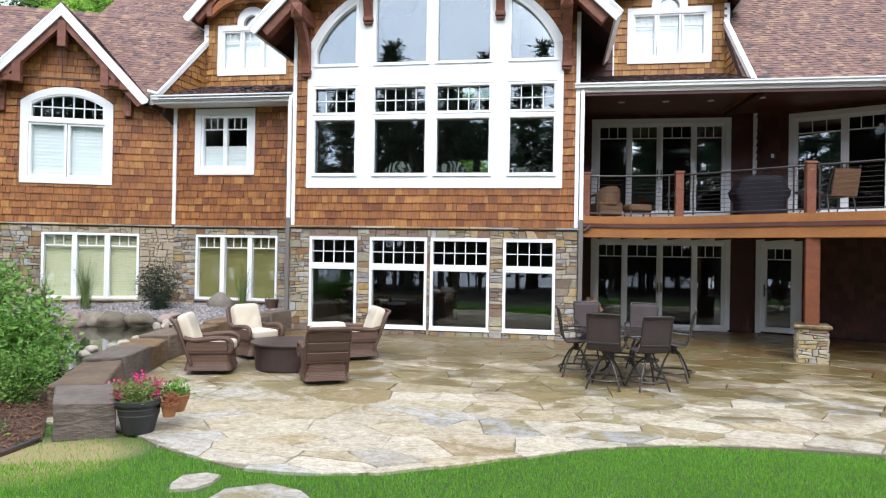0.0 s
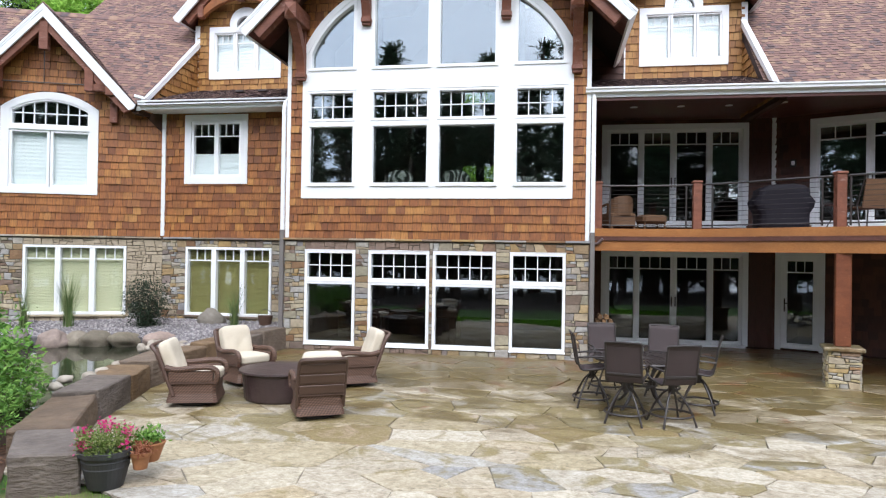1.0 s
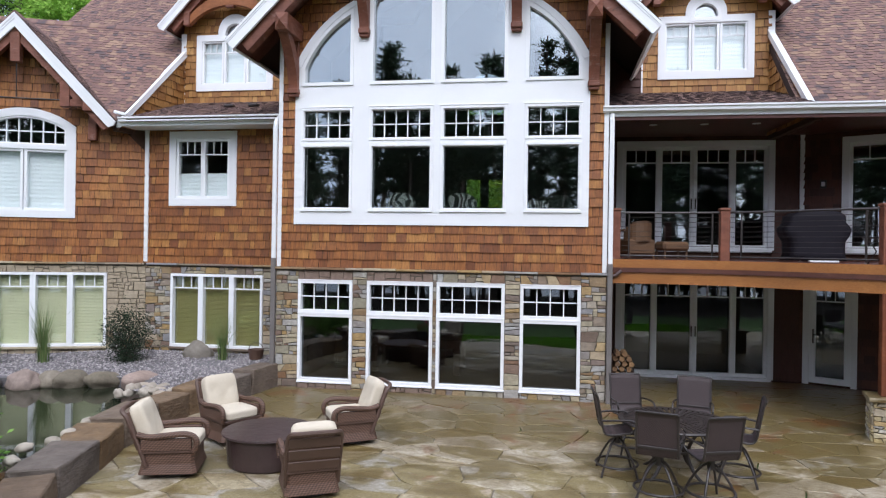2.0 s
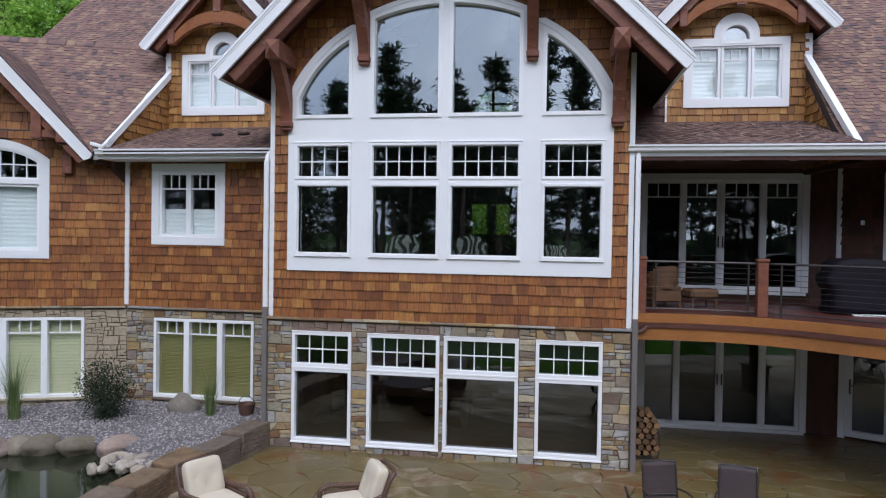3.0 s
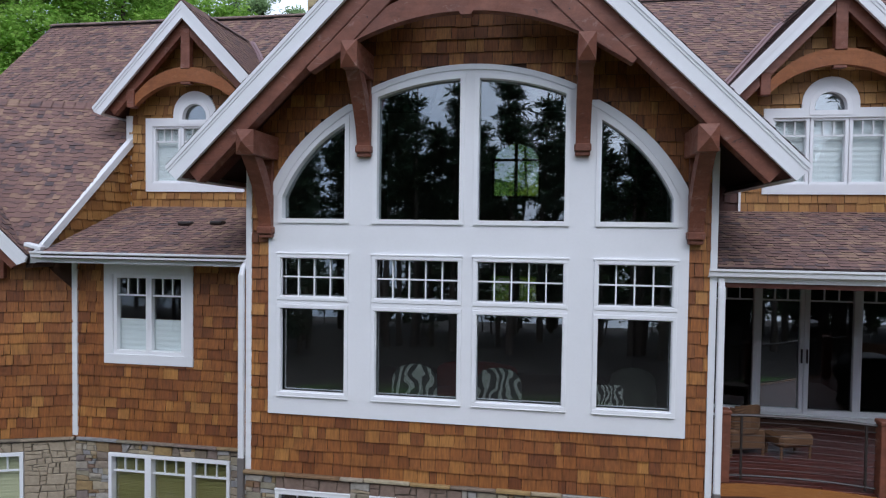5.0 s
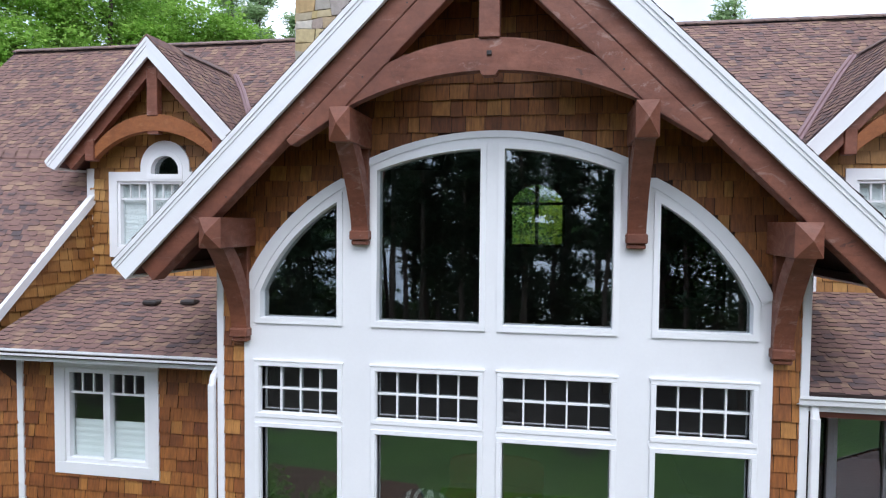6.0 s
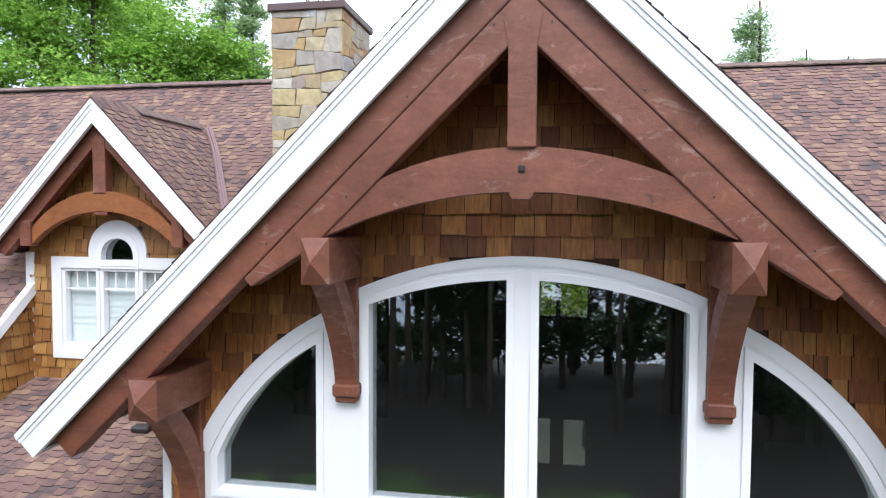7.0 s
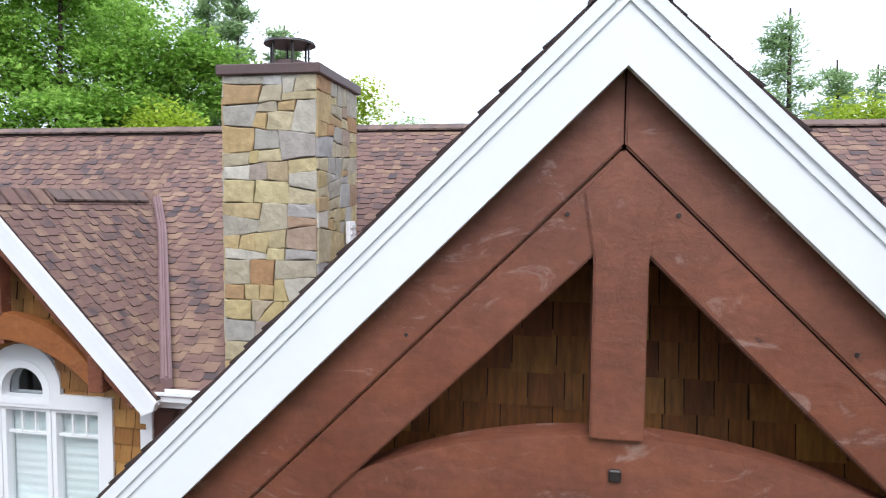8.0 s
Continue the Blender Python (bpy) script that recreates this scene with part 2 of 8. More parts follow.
shade_cream = striped("cream_woven_shade", (0.58, 0.57, 0.36), (0.68, 0.67, 0.45), 0.07)
shade_olive = striped("olive_woven_shade", (0.225, 0.205, 0.065), (0.27, 0.245, 0.085), 0.03)
shade_pale = striped("pale_pleated_shade", (0.80, 0.86, 0.88), (0.86, 0.90, 0.92), 0.09)
plaster = tinted("interior_plaster", [(0, (0.50, 0.46, 0.39)), (1, (0.50, 0.46, 0.39))], 0.9)
room_floor = timber("interior_floor_wood", (0.12, 0.06, 0.03), (0.17, 0.09, 0.045), (0.22, 0.12, 0.06), 0.35)
metal_dark = tinted("dark_bronze_metal", [(0, (0.030, 0.023, 0.021)), (1, (0.030, 0.023, 0.021))], 0.45, (60, 60, 60), 0.3, 4, 0.2, 0.1, spec=0.5)
metal_grey = tinted("grey_metal", [(0, (0.17, 0.155, 0.145)), (1, (0.17, 0.155, 0.145))], 0.5, (30, 30, 30), 0.2, 3, 0.2, 0.05)
chrome = tinted("galvanised_metal", [(0, (0.45, 0.45, 0.46)), (1, (0.45, 0.45, 0.46))], 0.35, (30, 30, 30), 0.15, 3, 0.2, 0.0, metal=0.9)
copper_cap = tinted("brown_cap_metal", [(0, (0.13, 0.085, 0.08)), (1, (0.13, 0.085, 0.08))], 0.5, (30, 30, 30), 0.2, 3, 0.3, 0.05, metal=0.3)
black_plastic = tinted("black_resin", [(0, (0.035, 0.035, 0.036)), (1, (0.035, 0.035, 0.036))], 0.55, (40, 40, 40), 0.2, 4, 0.25, 0.05)
terracotta = tinted("terracotta", [(0, (0.33, 0.135, 0.055)), (1, (0.36, 0.15, 0.06))], 0.85, (40, 40, 40), 0.3, 6, 0.35, 0.2)
cover_cloth = tinted("dark_cover_cloth", [(0, (0.012, 0.010, 0.015)), (1, (0.012, 0.010, 0.015))], 0.7, (120, 120, 120), 0.3, 4, 0.3, 0.3, spec=0.2)


def woven(name, a, b_, size=0.012, rough=0.6):
    m, t, b = nodes_of(name)
    vec = coords(t, obj=True)
    w1 = node(t, "ShaderNodeTexWave", Scale=0.16 / size, Distortion=0.6, Detail=1)
    w1.wave_type, w1.bands_direction = "BANDS", "Z"
    w2 = node(t, "ShaderNodeTexWave", Scale=0.16 / size, Distortion=0.6, Detail=1)
    w2.wave_type, w2.bands_direction = "BANDS", "DIAGONAL"
    for w in (w1, w2):
        t.links.new(vec, w.inputs["Vector"])
    f = mixc(t, 0.5, w1.outputs["Color"], w2.outputs["Color"])
    col = ramp(t, f, [(0.25, a), (0.75, b_)])
    col = mixc(t, 0.35, col, ramp(t, noise_of(t, coords(t), 7, 3), [(0.3, (0.5, 0.5, 0.5)), (0.7, (1, 1, 1))]), "MULTIPLY")
    t.links.new(col, b.inputs["Base Color"])
    b.inputs["Roughness"].default_value = rough
    bump(t, b, f, 0.6, 0.004)
    return m


wicker = woven("brown_wicker", (0.055, 0.028, 0.018), (0.150, 0.082, 0.054))
wicker_tan = woven("tan_wicker", (0.085, 0.04, 0.018), (0.20, 0.108, 0.050))
sling = woven("brown_sling_mesh", (0.026, 0.016, 0.016), (0.062, 0.040, 0.039), 0.006)
cushion = tinted("cream_cushion", [(0, (0.594, 0.522, 0.407)), (1, (0.612, 0.539, 0.423))], 0.9, (90, 90, 90), 0.18, 5, 0.18, 0.3)
resin_brown = tinted("brown_resin_strap", [(0, (0.085, 0.048, 0.034)), (1, (0.10, 0.057, 0.042))], 0.5, (30, 30, 30), 0.25, 4, 0.25, 0.1)
fire_brown = tinted("brown_coated_metal", [(0, (0.058, 0.036, 0.035)), (1, (0.058, 0.036, 0.035))], 0.38, (9, 9, 9), 0.4, 3, 0.55, 0.5, bump_d=0.02)


def flag_mat(name, island):
    """Mixed sandstone: mottled, with mossy ochre stains and damp patches."""
    m, t, b = nodes_of(name)
    pos = coords(t)
    base = ramp(t, rnd(t, island), [(0, (0.36, 0.31, 0.235)), (0.14, (0.50, 0.46, 0.385)), (0.26, (0.34, 0.285, 0.17)), (0.38, (0.46, 0.41, 0.325)), (0.5, (0.37, 0.37, 0.365)), (0.62, (0.43, 0.355, 0.235)), (0.74, (0.29, 0.295, 0.31)), (0.84, (0.45, 0.40, 0.315)), (0.92, (0.32, 0.210, 0.135)), (1, (0.53, 0.50, 0.44))])
    base = mixc(t, 0.1, base, (0.375, 0.355, 0.325))
    fine = noise_of(t, pos, 34, 8, 0.75)
    fleck = noise_of(t, pos, 9, 7, 0.72, 1.2)
    layer = noise_of(t, coords(t, (2.2, 4.5, 3)), 1.6, 7, 0.68, 2.2)
    mid = noise_of(t, pos, 1.5, 6, 0.62, 1.5)
    wide = noise_of(t, pos, 0.42, 4, 0.6, 0.8)
    c = mixc(t, 0.45, base, ramp(t, fine, [(0.3, (0.5, 0.48, 0.45)), (0.7, (1.08, 1.08, 1.08))]), "MULTIPLY")
    c = mixc(t, 0.7, c, ramp(t, layer, [(0.28, (0.40, 0.34, 0.25)), (0.46, (0.90, 0.86, 0.77)), (0.68, (1.28, 1.29, 1.32))]), "MULTIPLY")
    c = mixc(t, 0.75, c, ramp(t, fleck, [(0.30, (0.34, 0.30, 0.23)), (0.46, (0.90, 0.87, 0.81)), (0.66, (1.25, 1.25, 1.25))]), "MULTIPLY")
    sep = t.nodes.new("ShaderNodeSeparateXYZ")
    t.links.new(pos, sep.inputs[0])

    def along_y(k, c0, tex):
        a = node(t, "ShaderNodeMath")
        a.operation = "MULTIPLY_ADD"
        a.inputs[1].default_value, a.inputs[2].default_value = k, c0
        t.links.new(sep.outputs["Y"], a.inputs[0])
        d = node(t, "ShaderNodeMath")
        d.operation = "ADD"
        t.links.new(a.outputs[0], d.inputs[0])
        t.links.new(tex, d.inputs[1])
        return d.outputs[0]

    moss = ramp(t, along_y(0.024, 0.12, mixc(t, 0.22, mid, rnd(t, island))), [(0.46, (0, 0, 0)), (0.56, (0.8, 0.8, 0.8))])
    c = mixc(t, moss, c, ramp(t, fine, [(0.3, (0.115, 0.085, 0.022)), (0.7, (0.235, 0.185, 0.065))]))
    rust = ramp(t, along_y(0.02, 0.08, noise_of(t, pos, 0.9, 5, 0.6, 1.0)), [(0.63, (0, 0, 0)), (0.70, (0.7, 0.7, 0.7))])
    c = mixc(t, rust, c, (0.21, 0.085, 0.03))
    film = noise_of(t, coords(t, (0.7, 1.6, 1)), 0.9, 6, 0.65, 1.2)
    damp = ramp(t, along_y(0.058, 0.285, film), [(0.45, (0, 0, 0)), (0.60, (0.9, 0.9, 0.9))])
    c = mixc(t, damp, c, mixc(t, 1.0, c, (0.60, 0.55, 0.45), "MULTIPLY"))
    t.links.new(c, b.inputs["Base Color"])
    t.links.new(ramp(t, damp, [(0, (0.65, 0.65, 0.65)), (1, (0.24, 0.24, 0.24))]), b.inputs["Roughness"])
    bump(t, b, mixc(t, 0.6, fine, layer), 0.4, 0.014)
    return m


flagstone = flag_mat("flagstone", False)
flagstone_rest = flag_mat("flagstone_rest", True)
joint = tinted("sandy_joint", [(0, (0.23, 0.195, 0.145)), (1, (0.23, 0.195, 0.145))], 0.95, (50, 50, 50), 0.5, 2, 0.5, 0.5)
block_stone = tinted("sandstone_block", [(0, (0.16, 0.105, 0.065)), (0.3, (0.235, 0.165, 0.105)), (0.6, (0.185, 0.15, 0.125)), (1, (0.25, 0.155, 0.075))], 0.8, (8, 8, 22), 0.65, 2.6, 0.75, 1.0, bump_d=0.04)
boulder_mat = tinted("boulder", [(0, (0.30, 0.255, 0.19)), (0.3, (0.175, 0.165, 0.155)), (0.55, (0.38, 0.285, 0.235)), (0.8, (0.145, 0.130, 0.120)), (1, (0.25, 0.205, 0.125))], 0.85, (14, 14, 14), 0.5, 4.0, 0.45, 0.7, bump_d=0.02)
cobble_mat = tinted("pale_cobble", [(0, (0.40, 0.335, 0.26)), (0.5, (0.47, 0.415, 0.34)), (1, (0.33, 0.285, 0.225))], 0.8, (14, 14, 14), 0.4, 6.0, 0.4, 0.5, bump_d=0.012)
gravel_mat = tinted("blue_grey_gravel", [(0, (0.145, 0.130, 0.130)), (0.4, (0.245, 0.225, 0.230)), (0.7, (0.335, 0.308, 0.312)), (1, (0.48, 0.44, 0.42))], 0.85, (60, 60, 60), 0.35, 6, 0.2, 0.3, island=True)
gravel_bed = tinted("gravel_bed", [(0, (0.17, 0.16, 0.165)), (1, (0.17, 0.16, 0.165))], 0.95, (40, 40, 40), 0.7, 6, 0.3, 0.8)
mulch_mat = tinted("bark_mulch", [(0, (0.10, 0.05, 0.03)), (0.5, (0.17, 0.085, 0.045)), (1, (0.24, 0.13, 0.075))], 0.95, (50, 50, 50), 0.5, 3, 0.3, 0.6, island=True)
mulch_bed = tinted("mulch_bed", [(0, (0.09, 0.048, 0.03)), (1, (0.09, 0.048, 0.03))], 0.95, (40, 40, 40), 0.6, 3, 0.3, 0.8)
log_bark = tinted("split_log", [(0, (0.08, 0.045, 0.025)), (0.5, (0.21, 0.115, 0.05)), (1, (0.32, 0.19, 0.085))], 0.85, (20, 20, 20), 0.5, 8, 0.4, 0.5)
bark = tinted("bark", [(0, (0.075, 0.055, 0.042)), (1, (0.10, 0.072, 0.055))], 0.95, (12, 12, 3), 0.6, 2, 0.3, 0.8)


def leaf_mat(name, stops, rough=0.55, trans=0.25):
    m, t, b = nodes_of(name)
    c = ramp(t, rnd(t, True), stops)
    wide = noise_of(t, coords(t), 0.5, 3)
    c = mixc(t, 0.5, c, ramp(t, wide, [(0.3, (0.55, 0.6, 0.5)), (0.7, (1.1, 1.1, 1.0))]), "MULTIPLY")
    t.links.new(c, b.inputs["Base Color"])
    b.inputs["Roughness"].default_value = rough
    b.inputs["Specular IOR Level"].default_value = 0.25
    tl = t.nodes.new("ShaderNodeBsdfTranslucent")
    t.links.new(c, tl.inputs["Color"])
    mx = t.nodes.new("ShaderNodeMixShader")
    mx.inputs["Fac"].default_value = trans
    t.links.new(b.outputs["BSDF"], mx.inputs[1])
    t.links.new(tl.outputs["BSDF"], mx.inputs[2])
    t.links.new(mx.outputs["Shader"], t.nodes["Material Output"].inputs["Surface"])
    return m


leaf_maple = leaf_mat("maple_leaves", [(0, (0.20, 0.36, 0.06)), (0.5, (0.32, 0.53, 0.10)), (1, (0.46, 0.66, 0.15))], trans=0.5)
leaf_lime = leaf_mat("lime_leaves", [(0, (0.36, 0.48, 0.05)), (0.5, (0.48, 0.60, 0.07)), (1, (0.60, 0.68, 0.12))], trans=0.5)
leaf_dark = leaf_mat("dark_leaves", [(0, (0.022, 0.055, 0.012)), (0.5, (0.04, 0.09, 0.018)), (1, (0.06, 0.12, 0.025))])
needle = leaf_mat("pine_needles", [(0, (0.26, 0.38, 0.19)), (0.5, (0.36, 0.49, 0.26)), (1, (0.46, 0.58, 0.34))], trans=0.5)
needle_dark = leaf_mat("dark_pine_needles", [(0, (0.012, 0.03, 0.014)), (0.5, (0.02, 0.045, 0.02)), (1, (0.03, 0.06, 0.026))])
leaf_shrub = leaf_mat("shrub_leaves", [(0, (0.07, 0.17, 0.03)), (0.5, (0.14, 0.29, 0.05)), (1, (0.24, 0.40, 0.09))])
leaf_bush = leaf_mat("bush_leaves", [(0, (0.018, 0.03, 0.02)), (0.5, (0.03, 0.05, 0.028)), (1, (0.05, 0.075, 0.042))])
grass_mat = leaf_mat("grass_blades", [(0, (0.095, 0.26, 0.016)), (0.5, (0.17, 0.41, 0.026)), (1, (0.26, 0.51, 0.046))], trans=0.38)
reed_mat = leaf_mat("reed_blades", [(0, (0.09, 0.15, 0.05)), (0.5, (0.14, 0.21, 0.07)), (1, (0.22, 0.24, 0.11))])
petal_pink = leaf_mat("pink_petals", [(0, (0.50, 0.02, 0.13)), (0.5, (0.66, 0.05, 0.24)), (1, (0.78, 0.18, 0.38))])
petal_rust = leaf_mat("rust_succulent", [(0, (0.22, 0.07, 0.035)), (0.5, (0.34, 0.12, 0.07)), (1, (0.42, 0.2, 0.12))])
leaf_pot = leaf_mat("potted_leaves", [(0, (0.10, 0.16, 0.03)), (0.5, (0.18, 0.24, 0.06)), (1, (0.30, 0.32, 0.12))])


def ground_mat():
    """Lawn that gives way to needle-strewn forest floor, dark with painted pine shade, towards the lake, with a
    scorched patch by the wall.
    """
    m, t, b = nodes_of("lawn_ground")
    pos = coords(t)
    c = ramp(t, noise_of(t, pos, 0.35, 5), [(0.3, (0.040, 0.090, 0.014)), (0.6, (0.058, 0.125, 0.019)), (0.8, (0.075, 0.15, 0.024))])
    fine = noise_of(t, pos, 60, 4, 0.7)
    c = mixc(t, 0.6, c, ramp(t, fine, [(0.3, (0.4, 0.45, 0.35)), (0.7, (1.1, 1.1, 1.0))]), "MULTIPLY")
    rough_edge = noise_of(t, pos, 0.5, 4)

    def fade(out, k, c0, lo, hi, amount):
        a = node(t, "ShaderNodeMath")
        a.operation = "MULTIPLY_ADD"
        a.inputs[1].default_value, a.inputs[2].default_value = k, c0
        t.links.new(out, a.inputs[0])
        d = node(t, "ShaderNodeMath")
        d.operation = "ADD"
        t.links.new(a.outputs[0], d.inputs[0])
        t.links.new(rough_edge, d.inputs[1])
        return ramp(t, d.outputs[0], [(lo, (0, 0, 0)), (hi, (amount, amount, amount))])

    sep = t.nodes.new("ShaderNodeSeparateXYZ")
    t.links.new(pos, sep.inputs[0])
    # Brown needle floor, with the shade under the trees put into its colour.
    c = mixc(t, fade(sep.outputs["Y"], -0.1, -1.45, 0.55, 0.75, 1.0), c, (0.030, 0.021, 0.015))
    c = mixc(t, fade(sep.outputs["Y"], 0.1, -0.6, 0.55, 0.75, 1.0), c, (0.24, 0.22, 0.17))
    far = t.nodes.new("ShaderNodeVectorMath")
    far.operation = "DISTANCE"
    far.inputs[1].default_value = (-2.15, -9.2, 0.085)
    t.links.new(pos, far.inputs[0])
    c = mixc(t, fade(far.outputs["Value"], -0.8, 0.8, 0.55, 0.8, 0.9), c, (0.34, 0.27, 0.12))
    t.links.new(c, b.inputs["Base Color"])
    b.inputs["Roughness"].default_value = 0.9
    bump(t, b, fine, 0.8, 0.03)
    return m


lawn_ground = ground_mat()


def water_mat(name, col, scale, strength):
    m, t, b = nodes_of(name)
    b.inputs["Base Color"].default_value = (*col, 1)
    b.inputs["Roughness"].default_value = 0.03
    b.inputs["IOR"].default_value = 1.33
    b.inputs["Specular IOR Level"].default_value = 0.8
    w = noise_of(t, coords(t), scale, 3)
    bump(t, b, w, strength, 0.02)
    return m


pond_water = water_mat("pond_water", (0.018, 0.022, 0.012), 3.0, 0.05)
lake_water = water_mat("lake_water", (0.16, 0.19, 0.22), 0.6, 0.08)

# ---- modelling helpers ----
R = random.Random(7)


def link(name, verts, faces, material, parent=None, label="", m=None, smooth=False):
    me = bpy.data.meshes.new(name)
    me.from_pydata([tuple(v) for v in verts], [], faces)
    me.materials.append(material)
    if smooth:
        me.shade_smooth()
    ob = new(name, me)
    if parent is not None:
        ob.parent = parent
    if m is not None:
        ob.matrix_basis = m
    if label:
        ob["label"] = label
    return ob


def part(name, bm, material, parent=None, label="", m=None, smooth=False):
    """Links a bmesh as one mesh object under a thing or a part."""
    me = bpy.data.meshes.new(name)
    bmesh.ops.recalc_face_normals(bm, faces=bm.faces)
    bm.to_mesh(me)
    bm.free()
    me.materials.append(material)
    if smooth:
        me.shade_smooth()
    ob = new(name, me)
    if parent is not None:
        ob.parent = parent
    if m is not None:
        ob.matrix_basis = m
    if label:
        ob["label"] = label
    return ob


def empty(name, m=None, label="", category="", group="", kind=""):
    ob = new(name)
    ob.empty_display_size = 0.1
    if m is not None:
        ob.matrix_basis = m
    return tagged(ob, label, category, group, kind)


def box(bm, x0, x1, y0, y1, z0, z1, m=None, bev=0.0):
    vs = [bm.verts.new((x, y, z)) for z in (z0, z1) for y in (y0, y1) for x in (x0, x1)]
    fs = [bm.faces.new([vs[i] for i in f]) for f in ((0, 2, 3, 1), (4, 5, 7, 6), (0, 1, 5, 4), (2, 6, 7, 3), (0, 4, 6, 2), (1, 3, 7, 5))]
    if bev:
        es = list({e for f in fs for e in f.edges})
        out = bmesh.ops.bevel(bm, geom=es, offset=bev, segments=1, affect="EDGES")
        vs = list({v for v in vs if v.is_valid} | set(out["verts"]))
    if m is not None:
        for v in vs:
            v.co = m @ v.co
    return vs


def prism(bm, pts, d0, d1, m=None):
    """Polygon pts (s, h) pulled from depth d0 to d1."""
    a = [bm.verts.new((s, h, d0)) for s, h in pts]
    b = [bm.verts.new((s, h, d1)) for s, h in pts]
    n = len(pts)
    bm.faces.new(b)
    bm.faces.new(a[::-1])
    for i in range(n):
        bm.faces.new((a[i], a[(i + 1) % n], b[(i + 1) % n], b[i]))
    if m is not None:
        for v in a + b:
            v.co = m @ v.co


def soften(bm, r):
    """Slightly rounds all edges of a sawn timber."""
    bmesh.ops.recalc_face_normals(bm, faces=bm.faces)
    bmesh.ops.bevel(bm, geom=list(bm.edges), offset=r, segments=2, affect="EDGES")
    return bm


def tube(bm, pts, r, seg=8, r_end=None, caps=True):
    """A round bar along points."""
    pts = [Vector(p) for p in pts]
    rings = []
    side = None
    for i, p in enumerate(pts):
        d = (pts[min(i + 1, len(pts) - 1)] - pts[max(i - 1, 0)]).normalized()
        if side is None:
            side = d.cross(Vector((0, 0, 1)) if abs(d.z) < 0.9 else Vector((1, 0, 0))).normalized()
        side = (side - d * side.dot(d)).normalized()
        up = d.cross(side)
        rr = r if r_end is None else r + (r_end - r) * i / max(1, len(pts) - 1)
        rings.append([bm.verts.new(p + rr * (side * math.cos(2 * math.pi * k / seg) + up * math.sin(2 * math.pi * k / seg))) for k in range(seg)])
    for a, b in zip(rings, rings[1:]):
        for k in range(seg):
            bm.faces.new((a[k], a[(k + 1) % seg], b[(k + 1) % seg], b[k]))
    if caps:
        bm.faces.new(rings[0][::-1])
        bm.faces.new(rings[-1])


def lathe(bm, profile, seg=24, m=None):
    """(radius, height) pairs turned round z; closed where the radius is 0."""
    rings = []
    made = []
    for r, z in profile:
        if r < 1e-5:
            ring = [bm.verts.new((0, 0, z))] * seg
        else:
            ring = [bm.verts.new((r * math.cos(2 * math.pi * k / seg), r * math.sin(2 * math.pi * k / seg), z)) for k in range(seg)]
        made += list(dict.fromkeys(ring))
        rings.append(ring)
    for a, b in zip(rings, rings[1:]):
        for k in range(seg):
            f = list(dict.fromkeys((a[k], a[(k + 1) % seg], b[(k + 1) % seg], b[k])))
            if len(f) > 2:
                bm.faces.new(f)
    if m is not None:
        for v in made:
            v.co = m @ v.co


def sheet(outline, holes=()):
    """A bmesh of a flat outline (s, h) with holes, in the plane d = 0."""
    bm = bmesh.new()
    edges = []
    for loop in (outline, *holes):
        vs = [bm.verts.new((s, h, 0)) for s, h in loop]
        edges += [bm.edges.new((vs[i], vs[(i + 1) % len(vs)])) for i in range(len(vs))]
    bmesh.ops.triangle_fill(bm, use_beauty=True, use_dissolve=False, edges=edges)
    return bm


def slab(outline, holes, d0, d1):
    """An outline with holes, with thickness from d0 to d1."""
    bm = sheet(outline, holes)
    for v in bm.verts:
        v.co.z = d1
    out = bmesh.ops.extrude_face_region(bm, geom=list(bm.faces))
    for v in out["geom"]:
        if isinstance(v, bmesh.types.BMVert):
            v.co.z = d0
    return bm


def rect(s0, s1, h0, h1):
    return [(s0, h0), (s1, h0), (s1, h1), (s0, h1)]


def arc(p, q, sag, n=12):
    """Points on an arc from p to q that bulges to the left of the way by sag."""
    p, q = Vector(p), Vector(q)
    c = (q - p).length / 2
    rad = (c * c + sag * sag) / (2 * sag)
    mid, d = (p + q) / 2, (q - p).normalized()
    nrm = Vector((-d.y, d.x))
    centre = mid - nrm * (rad - sag)
    a0 = math.atan2(p.y - centre.y, p.x - centre.x)
    a1 = math.atan2(q.y - centre.y, q.x - centre.x)
    while a1 > a0:
        a1 -= 2 * math.pi
    return [(centre.x + rad * math.cos(a0 + (a1 - a0) * k / n), centre.y + rad * math.sin(a0 + (a1 - a0) * k / n)) for k in range(n + 1)]


def mirror(pts):
    return [(-s, h) for s, h in reversed(pts)]


def clip(poly, a, b, c):
    """Keeps the side a*s + b*h <= c of a convex polygon."""
    out = []
    for i, p in enumerate(poly):
        q = poly[(i + 1) % len(poly)]
        fp, fq = a * p[0] + b * p[1] - c, a * q[0] + b * q[1] - c
        if fp <= 0:
            out.append(p)
        if fp * fq < 0:
            k = fp / (fp - fq)
            out.append((p[0] + k * (q[0] - p[0]), p[1] + k * (q[1] - p[1])))
    return out


def area(poly):
    return abs(sum(p[0] * q[1] - q[0] * p[1] for p, q in zip(poly, poly[1:] + poly[:1]))) / 2


def minus(r, h):
    """Rectangle r (s0, s1, h0, h1) less rectangle h."""
    s0, s1, a, b = r
    t0, t1, c, d = h
    if t0 >= s1 or t1 <= s0 or c >= b or d <= a:
        return [r]
    out = []
    if t0 > s0:
        out.append((s0, t0, a, b))
    if t1 < s1:
        out.append((t1, s1, a, b))
    m0, m1 = max(s0, t0), min(s1, t1)
    if c > a:
        out.append((m0, m1, a, c))
    if d < b:
        out.append((m0, m1, d, b))
    return out


